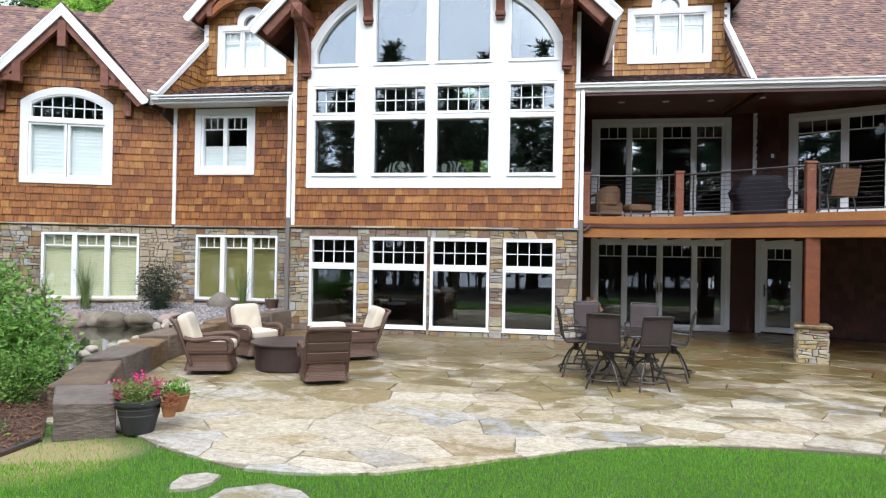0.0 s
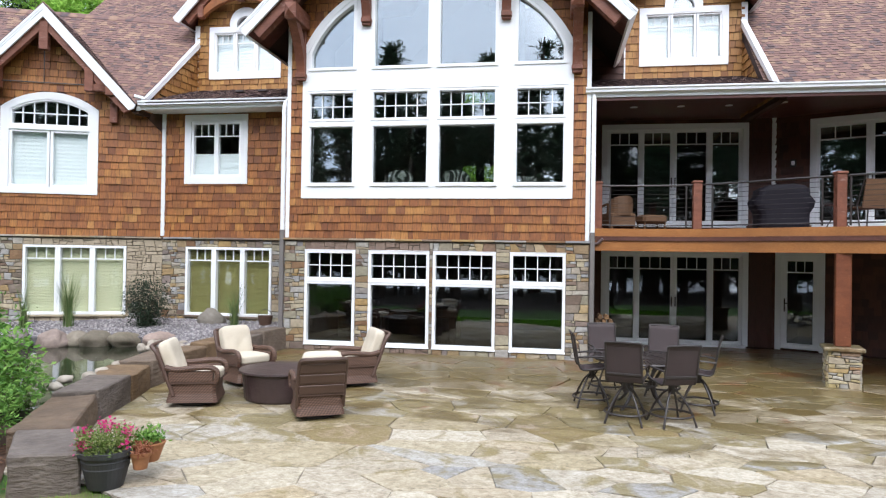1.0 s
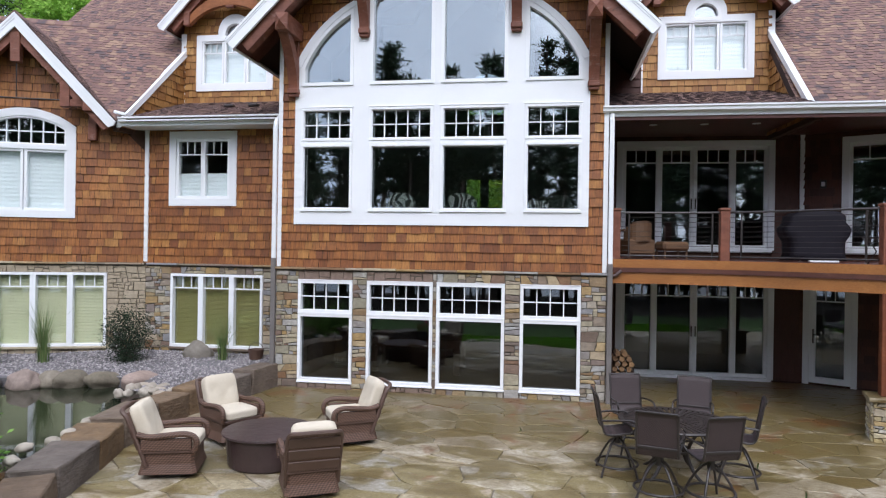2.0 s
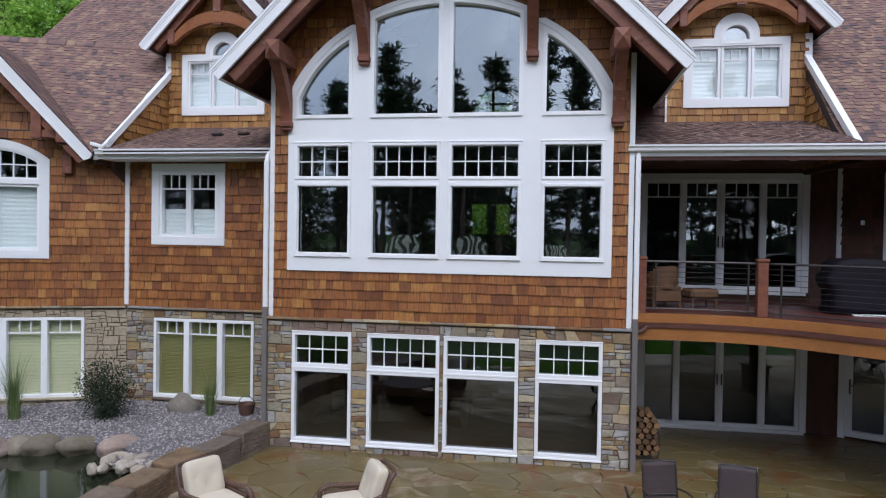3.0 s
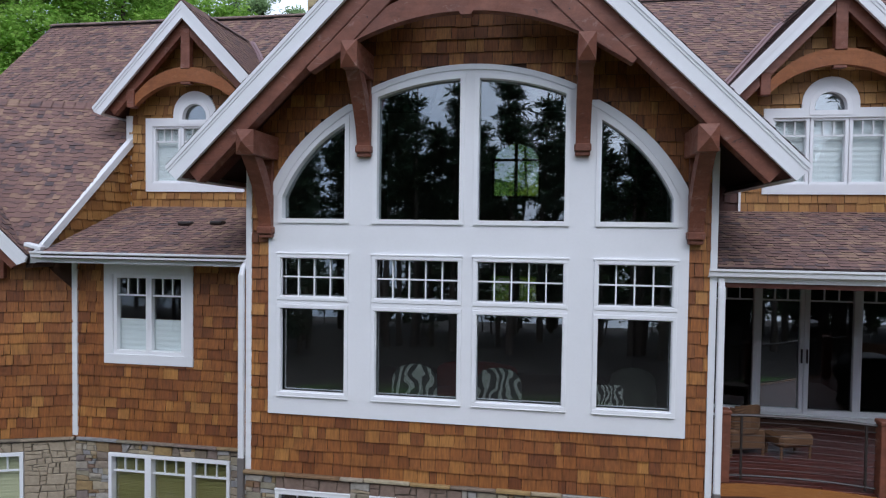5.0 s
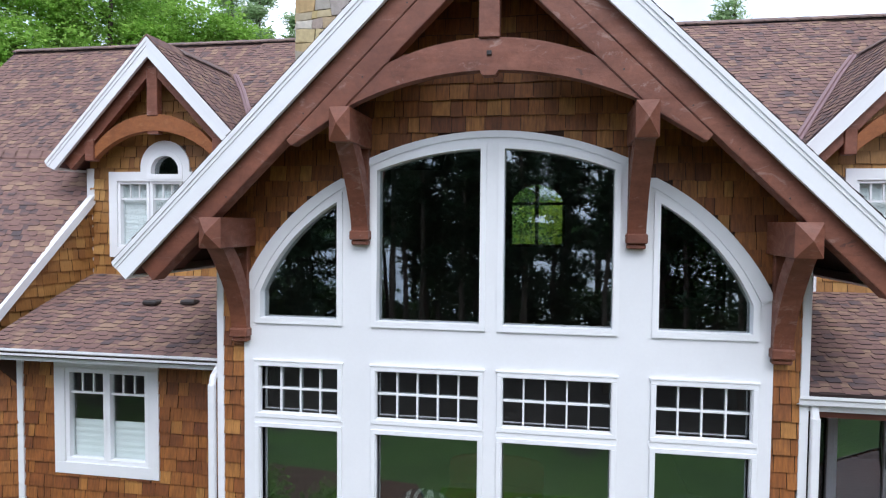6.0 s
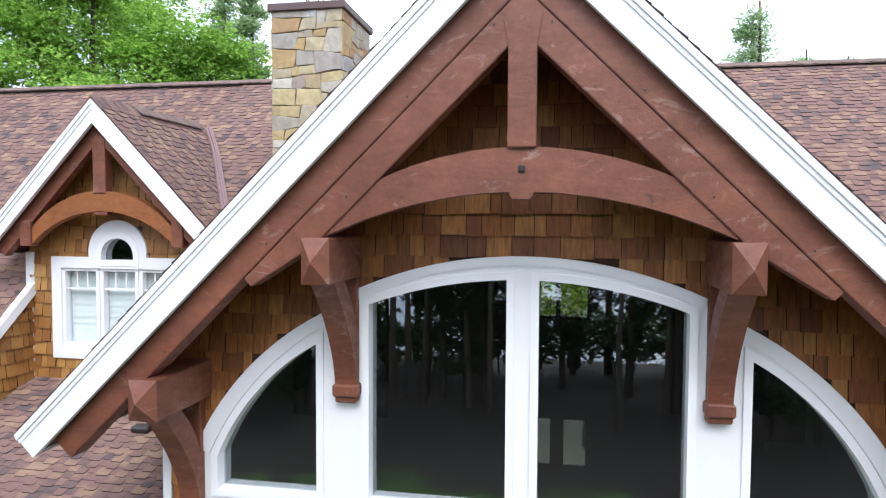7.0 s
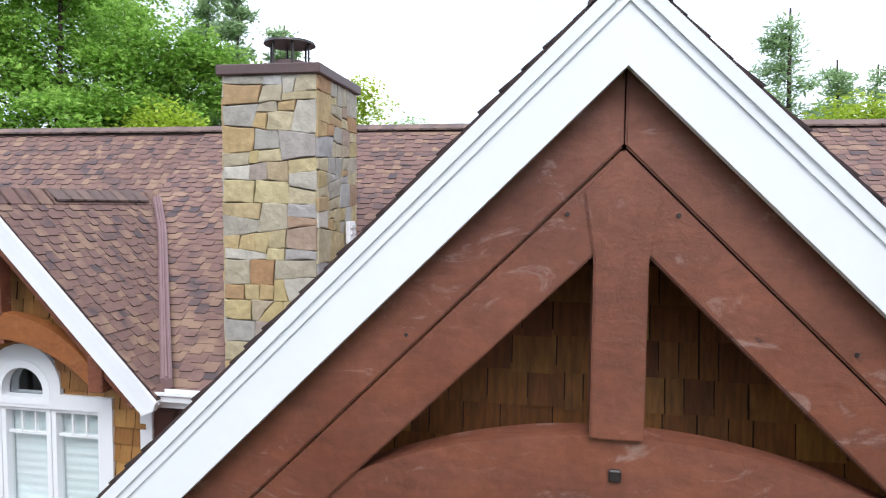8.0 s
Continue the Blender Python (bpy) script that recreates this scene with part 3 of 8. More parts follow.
def pieces(name, solids, material, rest_material, parent, limit=300, rest_label="", butt=None):
    """solids: (verts, faces) in the parent's space. The first ones become objects of their own, the others one mesh."""
    for verts, faces in solids[:limit]:
        ob = link(name, verts, faces, material, parent)
        if butt is not None:
            ob.data.materials.append(butt)
            ob.data.polygons.foreach_set("material_index", [0] + [1] * (len(faces) - 1))
    rest = solids[limit:]
    if rest:
        vs, fs, slots = [], [], []
        for verts, faces in rest:
            n = len(vs)
            vs += verts
            fs += [tuple(i + n for i in f) for f in faces]
            slots += [0] + [1] * (len(faces) - 1)
        ob = link(name + "_field", vs, fs, rest_material, parent, rest_label)
        ob["kind"] = "stuff"
        if butt is not None:
            ob.data.materials.append(butt)
            ob.data.polygons.foreach_set("material_index", slots)


def wedge(poly, low, high, h0, h1, d=0.0):
    """A shingle: a polygon whose lower edge stands proud by low and upper by high."""
    n = len(poly)
    vs = [(s, h, d) for s, h in poly]
    for s, h in poly:
        k = min(1, max(0, (h - h0) / max(1e-4, h1 - h0)))
        vs.append((s, h, d + low + (high - low) * k))
    fs = [tuple(range(n, 2 * n))] + [(i, (i + 1) % n, n + (i + 1) % n, n + i) for i in range(n)]
    return vs, fs


def shingles(s0, s1, h0, h1, holes=(), clips=(), bend=None, expo=0.185, seed=1, proud=0.024):
    """Wall shingles in courses. bend(s, h) gives a half plane to clip with, True to drop, or None."""
    g = random.Random(seed)
    out = []
    h = h0
    row = 0
    while h < h1 - 0.02:
        s = s0 - g.random() * 0.1
        top = min(h + expo + 0.025, h1)
        while s < s1:
            w = g.choice((0.10, 0.13, 0.16, 0.18, 0.2, 0.22, 0.26)) * (0.9 + 0.2 * g.random())
            drop = g.random() * 0.016
            lift = proud * (0.9 + 0.8 * g.random())
            rs = [(max(s, s0), min(s + w - 0.007, s1), h - drop, top)]
            for o in holes:
                rs = [x for r_ in rs for x in minus(r_, o)]
            for r_ in rs:
                if r_[1] - r_[0] < 0.015 or r_[3] - r_[2] < 0.03:
                    continue
                poly = rect(*r_)
                for c in clips:
                    poly = clip(poly, *c)
                    if len(poly) < 3:
                        break
                if len(poly) > 2 and bend is not None:
                    b = bend(sum(p[0] for p in poly) / len(poly), sum(p[1] for p in poly) / len(poly))
                    if b is True:
                        continue
                    if b:
                        poly = clip(poly, *b)
                if len(poly) > 2 and area(poly) > 0.0008:
                    out.append(wedge(poly, lift, 0.006, h - drop, top))
            s += w
        h += expo
        row += 1
    return out


def split_poly(g, poly, big, small, out, askew=1.0):
    """Cuts a convex outline into uneven, slightly askew stones."""
    s0, s1 = min(p[0] for p in poly), max(p[0] for p in poly)
    h0, h1 = min(p[1] for p in poly), max(p[1] for p in poly)
    w, h = s1 - s0, h1 - h0
    if len(poly) < 3:
        return
    if (w < big[0] and h < big[1] and g.random() < 0.55) or (w < small[0] and h < small[1]):
        out.append(poly)
        return
    if h / small[1] > w / small[0] * 0.75 and h > small[1]:
        k = h0 + h * g.uniform(0.3, 0.7)
        a, b = g.gauss(0, 0.06 * askew), 1.0
        c = a * (s0 + s1) / 2 + k
    else:
        k = s0 + w * g.uniform(0.28, 0.72)
        a, b = 1.0, g.gauss(0, 0.10 * askew if g.random() < 0.75 else 0.4)
        c = k + b * (h0 + h1) / 2
    split_poly(g, clip(poly, a, b, c), big, small, out, askew)
    split_poly(g, clip(poly, -a, -b, -c), big, small, out, askew)


def stone_solid(g, poly, depth, joint_w=0.006, rough=0.010):
    """A rough stone: jittered outline, chamfered, with an uneven face."""
    cs, ch = sum(p[0] for p in poly) / len(poly), sum(p[1] for p in poly) / len(poly)
    ring = []
    for p, q in zip(poly, poly[1:] + poly[:1]):
        ring.append(p)
        if math.dist(p, q) > 0.16:
            k = 0.35 + 0.3 * g.random()
            ring.append((p[0] + k * (q[0] - p[0]), p[1] + k * (q[1] - p[1])))
    size = min(max(p[0] for p in poly) - min(p[0] for p in poly), max(p[1] for p in poly) - min(p[1] for p in poly))
    base = []
    for s, h in ring:
        ds, dh = cs - s, ch - h
        base.append((s + math.copysign(min(joint_w, abs(ds)), ds) + g.uniform(-1, 1) * rough * 0.7, h + math.copysign(min(joint_w, abs(dh)), dh) + g.uniform(-1, 1) * rough * 0.7))
    n = len(base)
    d = depth * (0.55 + 0.45 * g.random())
    vs = [(s, h, -0.02) for s, h in base] + [(s, h, d * 0.6) for s, h in base]
    inset = min(0.009, size * 0.1)
    for s, h in base:
        ds, dh = cs - s, ch - h
        L = max(1e-4, math.hypot(ds, dh))
        vs.append((s + ds / L * inset, h + dh / L * inset, d + g.uniform(-1, 1) * 0.004))
    vs.append((cs + g.uniform(-1, 1) * 0.02, ch + g.uniform(-1, 1) * 0.02, d + g.uniform(0, 0.006)))
    fs = []
    for a, b in ((0, n), (n, 2 * n)):
        fs += [(a + i, a + (i + 1) % n, b + (i + 1) % n, b + i) for i in range(n)]
    fs += [(2 * n + i, 2 * n + (i + 1) % n, 3 * n) for i in range(n)]
    return vs, fs


def stonework(s0, s1, h0, h1, holes, seed, depth=0.045, big=(0.36, 0.25), small=(0.18, 0.12), askew=1.0, joint_w=0.006, rough=0.010):
    g = random.Random(seed)
    cells = [(s0, s1, h0, h1)]
    for o in holes:
        cells = [x for r_ in cells for x in minus(r_, o)]
    polys = []
    for c in cells:
        if c[1] - c[0] > 0.03 and c[3] - c[2] > 0.03:
            split_poly(g, rect(*c), big, small, polys, askew)
    return [stone_solid(g, p, depth, joint_w, rough) for p in polys if len(p) > 2 and area(p) > 0.002]


def frame_at(origin, right):
    """A wall's space: s to the right along the wall, h up, d outwards."""
    x = Vector(right).normalized()
    z = x.cross(Vector((0, 0, 1)))
    m = Matrix((x, Vector((0, 0, 1)), z)).transposed().to_4x4()
    m.translation = Vector(origin)
    return m

# ---- the house: walls ----
X0 = 0.02
TURN = radians(20)
BAY = frame_at((X0, 0, 0), (1, 0, 0))
LEFT = frame_at((0, 0.88, 0), (1, 0, 0))
WING = frame_at((-7.04, 0.88, 0), (math.cos(TURN), math.sin(TURN), 0))
PORCH_Y = 3.06
EAST_TURN = radians(27)
PORCH = frame_at((0, PORCH_Y, 0), (1, 0, 0))
EAST = frame_at((8.05, PORCH_Y, 0), (math.cos(EAST_TURN), -math.sin(EAST_TURN), 0))
HALF = 3.42

# arched outlines of the tall window group, in the bay's space
SIDE_ARC = arc((-3.05, 6.97), (-1.80, 8.27), 0.15, 14)
MID_ARC = arc((-1.5, 8.485), (1.5, 8.485), 0.325, 20)
PANEL = [(-3.05, 3.6)] + SIDE_ARC + [(-1.5, 8.27)] + MID_ARC + [(1.5, 8.27)] + mirror(SIDE_ARC) + [(3.05, 3.6)]
SIDE_GLASS = arc((-2.84, 6.90), (-1.84, 8.01), 0.125, 12)
LEFT_PANE = [(-2.84, 6.565)] + SIDE_GLASS + [(-1.84, 6.565)]
MID_GLASS = arc((-1.37, 8.37), (1.37, 8.37), 0.25, 20)


def mid_half(x0, x1):
    """The part of the middle arched glass between two uprights."""
    top = [p for p in MID_GLASS if x0 < p[0] < x1]

    def high(x):
        rad = (1.37 ** 2 + 0.25 ** 2) / (2 * 0.25)
        return 8.62 - rad + math.sqrt(rad * rad - x * x)

    return [(x0, 6.565), (x0, high(x0))] + top + [(x1, high(x1)), (x1, 6.565)]


COLS = [(-2.85, -1.84, 4), (-1.37, -0.135, 5), (0.135, 1.37, 5), (1.84, 2.85, 4)]
LOWS = [(-2.93, -1.74, 4), (-1.43, -0.04, 5), (0.04, 1.43, 5), (1.74, 2.93, 4)]
ARCHES = [LEFT_PANE, mid_half(-1.37, -0.125), mid_half(0.125, 1.37), mirror(LEFT_PANE)]

bay_holes = [rect(a, b, 5.40, 5.985) for a, b, n in COLS] + [rect(a, b, 3.945, 5.225) for a, b, n in COLS] + ARCHES
bay_holes += [rect(a + 0.03, b - 0.03, 0.32, 2.40) for a, b, n in LOWS]
wall_bay = part("wall_bay", slab([(-HALF, -0.1), (HALF, -0.1), (HALF, 7.74), (0, 11.11), (-HALF, 7.74)], bay_holes, -0.22, 0.0), sheathing, m=BAY)
tagged(wall_bay, "gabled bay wall of cedar shingles over fieldstone", "wall", kind="structure")


def bay_bend(s, h):
    """Keeps shingles off the arched trim."""
    s = abs(s)
    if s < 3.02 and 3.62 < h < 6.97:
        return True
    if s < 1.80 and 6.9 < h < 8.25:
        return True
    if s <= 1.5 and 8.2 < h < 9.0:
        rad = (1.5 ** 2 + 0.325 ** 2) / (2 * 0.325)
        v = Vector((s, h - (8.81 - rad)))
        if v.length < rad - 0.02:
            return True
    elif 1.4 < s < 3.05 and 6.9 < h < 8.5:
        p, q = Vector((3.05, 6.97)), Vector((1.80, 8.27))
        if s < 1.80 and h < 8.25:
            return True
        c = (q - p).length / 2
        rad = (c * c + 0.15 ** 2) / 0.3
        d = (q - p).normalized()
        centre = (p + q) / 2 - Vector((d.y, -d.x)) * (rad - 0.15)
        if (Vector((s, h)) - centre).length < rad - 0.03:
            return True
    return None


hole_big = [(-3.0, 3.0, 3.65, 6.95)]
bay_sh = shingles(-HALF + 0.09, HALF - 0.09, 2.70, 11.05, hole_big, [(0.985, 1, 11.09), (-0.985, 1, 11.09)], bay_bend, seed=3)
bay_sh.sort(key=lambda p: -p[0][0][1])
pieces("shingle", bay_sh, cedar, cedar_rest, wall_bay, 520, "weathered orange cedar shingles", butt=cedar_butt)
bay_st = stonework(-HALF, HALF, 0.0, 2.62, [(a, b, 0.26, 2.43) for a, b, n in LOWS], 11)
pieces("stone", bay_st, field_stone, field_stone, wall_bay, 300)
bm = slab(rect(-HALF, HALF, -0.05, 2.64), [rect(a + 0.01, b - 0.01, 0.29, 2.42) for a, b, n in LOWS], -0.01, 0.008)
part("mortar_bed", bm, mortar, wall_bay)


def ledge(parent, s0, s1, h, seed, out=0.085):
    """A row of flat capping stones."""
    g = random.Random(seed)
    s = s0
    while s < s1:
        w = min(g.uniform(0.35, 0.9), s1 - s)
        bm = bmesh.new()
        box(bm, s + 0.004, s + w - 0.004, h - 0.045, h + g.uniform(-0.004, 0.006), -0.02, out + g.uniform(-0.012, 0.012), bev=0.008)
        part("ledge_stone", bm, field_stone, parent)
        s += w


ledge(wall_bay, -HALF - 0.03, HALF + 0.03, 2.69, 5)

LEFT_LOW = (-6.39, -4.11, 0.75, 2.46)
wall_left = part("wall_left", slab(rect(-7.04, -3.3, -0.1, 6.0), [rect(-6.34, -4.92, 4.15, 5.64), rect(-6.36, -4.14, 0.78, 2.43)], -0.2, 0.0), sheathing, m=LEFT)
tagged(wall_left, "set-back wall of cedar shingles over fieldstone", "wall", kind="structure")
pieces("shingle", shingles(-7.04, -3.42, 2.70, 5.85, [(-6.42, -4.84, 4.08, 5.72)], seed=21)[::-1], cedar, cedar_rest, wall_left, 300, "weathered orange cedar shingles", butt=cedar_butt)
pieces("stone", stonework(-7.04, -3.42, 0.3, 2.62, [(-6.39, -4.11, 0.72, 2.46)], 12), field_stone, field_stone, wall_left, 300)
part("mortar_bed", slab(rect(-7.04, -3.4, 0.0, 2.64), [rect(-6.38, -4.12, 0.76, 2.45)], -0.01, 0.008), mortar, wall_left)
ledge(wall_left, -7.0, -3.45, 2.69, 6)

WARC = arc((-3.75, 5.79), (-1.55, 5.79), 0.40, 18)
WGLASS = arc((-3.54, 5.74), (-1.76, 5.74), 0.27, 18)
wing_arch = [(-3.54, 5.36)] + WGLASS + [(-1.76, 5.36)]
wall_wing = part("wall_wing", slab([(-7.5, -0.1), (0.0, -0.1), (0.0, 5.9), (-0.65, 5.9), (-2.68, 8.0), (-4.75, 5.85), (-7.5, 5.85)], [rect(-3.56, -1.74, 3.86, 5.26), wing_arch, rect(-3.17, -0.88, 0.78, 2.42)], -0.2, 0.0), sheathing, m=WING)
tagged(wall_wing, "angled wing wall of cedar shingles over fieldstone", "wall", kind="structure")


def wing_bend(s, h):
    rad = (1.1 ** 2 + 0.4 ** 2) / 0.8
    if abs(s + 2.65) < 1.08 and h > 5.6 and (Vector((s + 2.65, h - (6.19 - rad)))).length < rad - 0.03:
        return True
    return None


pieces("shingle", shingles(-5.6, 0.0, 2.70, 7.95, [(-3.70, -1.60, 3.75, 5.79)], [(1, 1, 5.25), (-1.03, 1, 10.73)], wing_bend, seed=22), cedar, cedar_rest, wall_wing, 300, "weathered orange cedar shingles", butt=cedar_butt)
pieces("stone", stonework(-5.2, 0.0, 0.3, 2.62, [(-3.2, -0.85, 0.71, 2.45)], 13), field_stone, field_stone, wall_wing, 300)
part("mortar_bed", slab(rect(-5.3, 0.0, 0.0, 2.64), [rect(-3.19, -0.86, 0.75, 2.44)], -0.01, 0.008), mortar, wall_wing)
ledge(wall_wing, -5.3, -0.03, 2.69, 7)

wall_porch = part("wall_porch", slab(rect(3.3, 8.05, -0.1, 6.0), [rect(4.0, 7.36, 3.2, 5.68), rect(4.02, 7.38, 0.16, 2.50)], -0.2, 0.0), sheathing, m=PORCH)
tagged(wall_porch, "shingled wall under the porch, porch shade in its colour", "wall", kind="structure")
pieces("shingle", shingles(3.42, 8.05, 0.2, 5.95, [(3.93, 7.42, 3.0, 5.72), (3.95, 7.44, 0.1, 2.56)], seed=23), cedar_shaded, cedar_shaded, wall_porch, 300, "cedar shingles in a shaded dark red-brown", butt=cedar_butt)
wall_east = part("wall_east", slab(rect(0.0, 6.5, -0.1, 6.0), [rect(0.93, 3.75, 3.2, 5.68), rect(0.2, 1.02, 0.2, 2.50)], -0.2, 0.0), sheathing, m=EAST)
tagged(wall_east, "shingled wall angled out under the porch, porch shade in its colour", "wall", kind="structure")
pieces("shingle", shingles(0.0, 6.5, 0.2, 5.95, [(0.86, 3.82, 3.0, 5.72), (0.12, 1.10, 0.1, 2.55)], seed=24), cedar_shaded, cedar_shaded, wall_east, 0, "cedar shingles in a shaded dark red-brown", butt=cedar_butt)
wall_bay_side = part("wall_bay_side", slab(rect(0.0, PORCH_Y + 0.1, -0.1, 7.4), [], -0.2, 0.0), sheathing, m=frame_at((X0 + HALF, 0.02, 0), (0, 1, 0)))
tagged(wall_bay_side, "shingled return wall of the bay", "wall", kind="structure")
pieces("shingle", shingles(0.05, PORCH_Y - 0.05, 2.7, 5.95, seed=25), cedar_shaded, cedar_shaded, wall_bay_side, 0, "cedar shingles in a shaded dark red-brown", butt=cedar_butt)
pieces("stone", stonework(0.0, PORCH_Y - 0.05, 0.0, 2.62, [], 14), field_stone, field_stone, wall_bay_side, 60)
wall_bay_side_left = part("wall_bay_return", slab(rect(0.0, 2.4, -0.1, 7.4), [], -0.2, 0.0), sheathing, m=frame_at((X0 - HALF, 2.42, 0), (0, -1, 0)))
tagged(wall_bay_side_left, "shingled return wall of the bay", "wall", kind="structure")
pieces("shingle", shingles(0.0, 2.35, 2.7, 7.3, seed=26), cedar, cedar_rest, wall_bay_side_left, 0, "orange cedar shingles", butt=cedar_butt)

# corner boards and the post in the inner corner
for sx in (-1, 1):
    bm = bmesh.new()
    box(bm, sx * (HALF - 0.09) if sx > 0 else -HALF, HALF if sx > 0 else -HALF + 0.09, 2.70, 7.6, 0.0, 0.035, bev=0.004)
    tagged(part("corner_board", bm, white_paint, m=BAY), "white-painted corner board of the bay", "trim", kind="structure")
bm = bmesh.new()
box(bm, -7.09, -6.99, 2.72, 5.85, -0.02, 0.05, bev=0.005)
tagged(part("corner_post", bm, white_paint, m=LEFT), "white-painted board in the inner corner", "trim", kind="structure")
bm = bmesh.new()
box(bm, 8.0, 8.1, 2.98, 5.90, -0.02, 0.05, bev=0.005)
tagged(part("corner_post", bm, white_paint, m=PORCH), "white-painted board in the porch corner", "trim", kind="structure")

# ---- windows ----
def bars(bm, s0, s1, h0, h1, w, d0, d1, bev=0.004):
    """A rectangular frame of four boards."""
    for r_ in ((s0, s1, h0, h0 + w), (s0, s1, h1 - w, h1), (s0, s0 + w, h0 + w, h1 - w), (s1 - w, s1, h0 + w, h1 - w)):
        box(bm, *r_, d0, d1, bev=bev)


def grid(bm, s0, s1, h0, h1, cols, rows, w=0.02, d0=-0.05, d1=-0.02):
    for i in range(1, cols):
        s = s0 + (s1 - s0) * i / cols
        box(bm, s - w / 2, s + w / 2, h0, h1, d0, d1)
    for j in range(1, rows):
        h = h0 + (h1 - h0) * j / rows
        box(bm, s0, s1, h - w / 2, h + w / 2, d0 - 0.002, d1 + 0.002)


def pane(parent, outline, d=-0.055, material=None):
    bm = bmesh.new()
    prism(bm, outline, d - 0.006, d)
    ob = part("pane", bm, material or glass, parent)
    ob.visible_shadow = False
    return ob


count = [0]


def window_root(m, label, category="window"):
    count[0] += 1
    return empty("window_%d" % count[0] if category == "window" else "door_%d" % count[0], m, label, category, kind="structure")


def sash(root, s0, s1, h0, h1, w=0.05, cols=1, rows=1, d0=-0.09, d1=0.02, part_rows=None, material=None):
    """A framed light with its pane and bars. part_rows: (height of the barred band at the top, columns)."""
    bm = bmesh.new()
    bars(bm, s0, s1, h0, h1, w, d0, d1)
    part("sash", bm, frame_white, root)
    pane(root, rect(s0 + w * 0.7, s1 - w * 0.7, h0 + w * 0.7, h1 - w * 0.7), material=material)
    a, b, c, d = s0 + w, s1 - w, h0 + w, h1 - w
    if cols * rows > 1 or part_rows:
        bm = bmesh.new()
        if part_rows:
            hh, n = part_rows
            box(bm, a, b, d - hh - 0.014, d - hh + 0.014, -0.05, -0.02)
            grid(bm, a, b, d - hh, d, n, 1)
        else:
            grid(bm, a, b, c, d, cols, rows)
        part("muntin", bm, frame_white, root)


# the tall group in the bay: a white panel with its lights
big = window_root(BAY, "tall white window group with arched top lights")
panel_holes = [rect(a + 0.01, b - 0.01, 5.41, 5.975) for a, b, n in COLS] + [rect(a + 0.01, b - 0.01, 3.955, 5.215) for a, b, n in COLS] + ARCHES
part("panel", slab(PANEL, panel_holes, -0.01, 0.045), white_paint, big, "white-painted flat panel round the lights")
for a, b, n in COLS:
    sash(big, a - 0.055, b + 0.055, 5.345, 6.04, 0.055, n, 2, d1=0.075)
    sash(big, a - 0.055, b + 0.055, 3.89, 5.28, 0.055, d1=0.075)
    bm = bmesh.new()
    box(bm, a - 0.07, b + 0.07, 6.04, 6.066, 0.02, 0.085, bev=0.006)
    part("drip_cap", bm, frame_white, big)
    bm = bmesh.new()
    box(bm, a - 0.06, b + 0.06, 3.872, 3.89, 0.02, 0.08, bev=0.006)
    part("sill", bm, frame_white, big)
    bm = bmesh.new()
    box(bm, a - 0.07, b + 0.07, 5.28, 5.345, 0.03, 0.062, bev=0.004)
    part("rail", bm, frame_white, big)


def inset(poly, w):
    c = Vector((sum(p[0] for p in poly) / len(poly), sum(p[1] for p in poly) / len(poly)))
    out = []
    n = len(poly)
    for i in range(n):
        p, a, b = Vector(poly[i]), Vector(poly[i - 1]), Vector(poly[(i + 1) % n])
        d1, d2 = (p - a).normalized(), (b - p).normalized()
        nn = (Vector((d1.y, -d1.x)) + Vector((d2.y, -d2.x)))
        if nn.length < 1e-6:
            nn = Vector((d1.y, -d1.x))
        nn.normalize()
        k = w / max(0.35, nn.dot(Vector((d1.y, -d1.x))))
        q = p + nn * k
        out.append((q.x, q.y))
    return out


def ring(outer, inner, d0, d1):
    return slab(outer, [inner], d0, d1)


for poly in ARCHES:
    part("sash", ring(inset(poly, -0.055), inset(poly, 0.012), -0.09, 0.072), frame_white, big)
    pane(big, inset(poly, -0.01))
# raised casing that follows the arches
for side in (SIDE_ARC, mirror(SIDE_ARC)):
    inner = [(p[0] * (1 - 0.055 / 3.0) + (0.075 if p[0] < 0 else -0.075), p[1] - 0.065) for p in side]
    part("casing", slab(list(side) + inner[::-1], [], 0.03, 0.064), frame_white, big)
inner = [(p[0] * 0.965, p[1] - 0.075) for p in MID_ARC]
part("casing", slab(list(MID_ARC) + inner[::-1], [], 0.03, 0.064), frame_white, big)

for a, b, n in LOWS:
    w = window_root(BAY, "white lower window with a barred transom, set in fieldstone")
    sash(w, a, b, 1.74, 2.42, 0.065, n, 2, d1=0.05, material=low_glass)
    sash(w, a, b, 0.295, 1.72, 0.065, d1=0.05, material=low_glass)
    bm = bmesh.new()
    box(bm, a - 0.002, b + 0.002, 1.71, 1.75, 0.02, 0.058, bev=0.005)
    part("rail", bm, frame_white, w)
    bm = bmesh.new()
    box(bm, a - 0.01, b + 0.01, 0.265, 0.30, -0.03, 0.064, bev=0.006)
    part("sill", bm, frame_white, w)
    bm = bmesh.new()
    box(bm, a - 0.006, b + 0.006, 2.42, 2.438, -0.03, 0.060, bev=0.005)
    part("drip_cap", bm, frame_white, w)


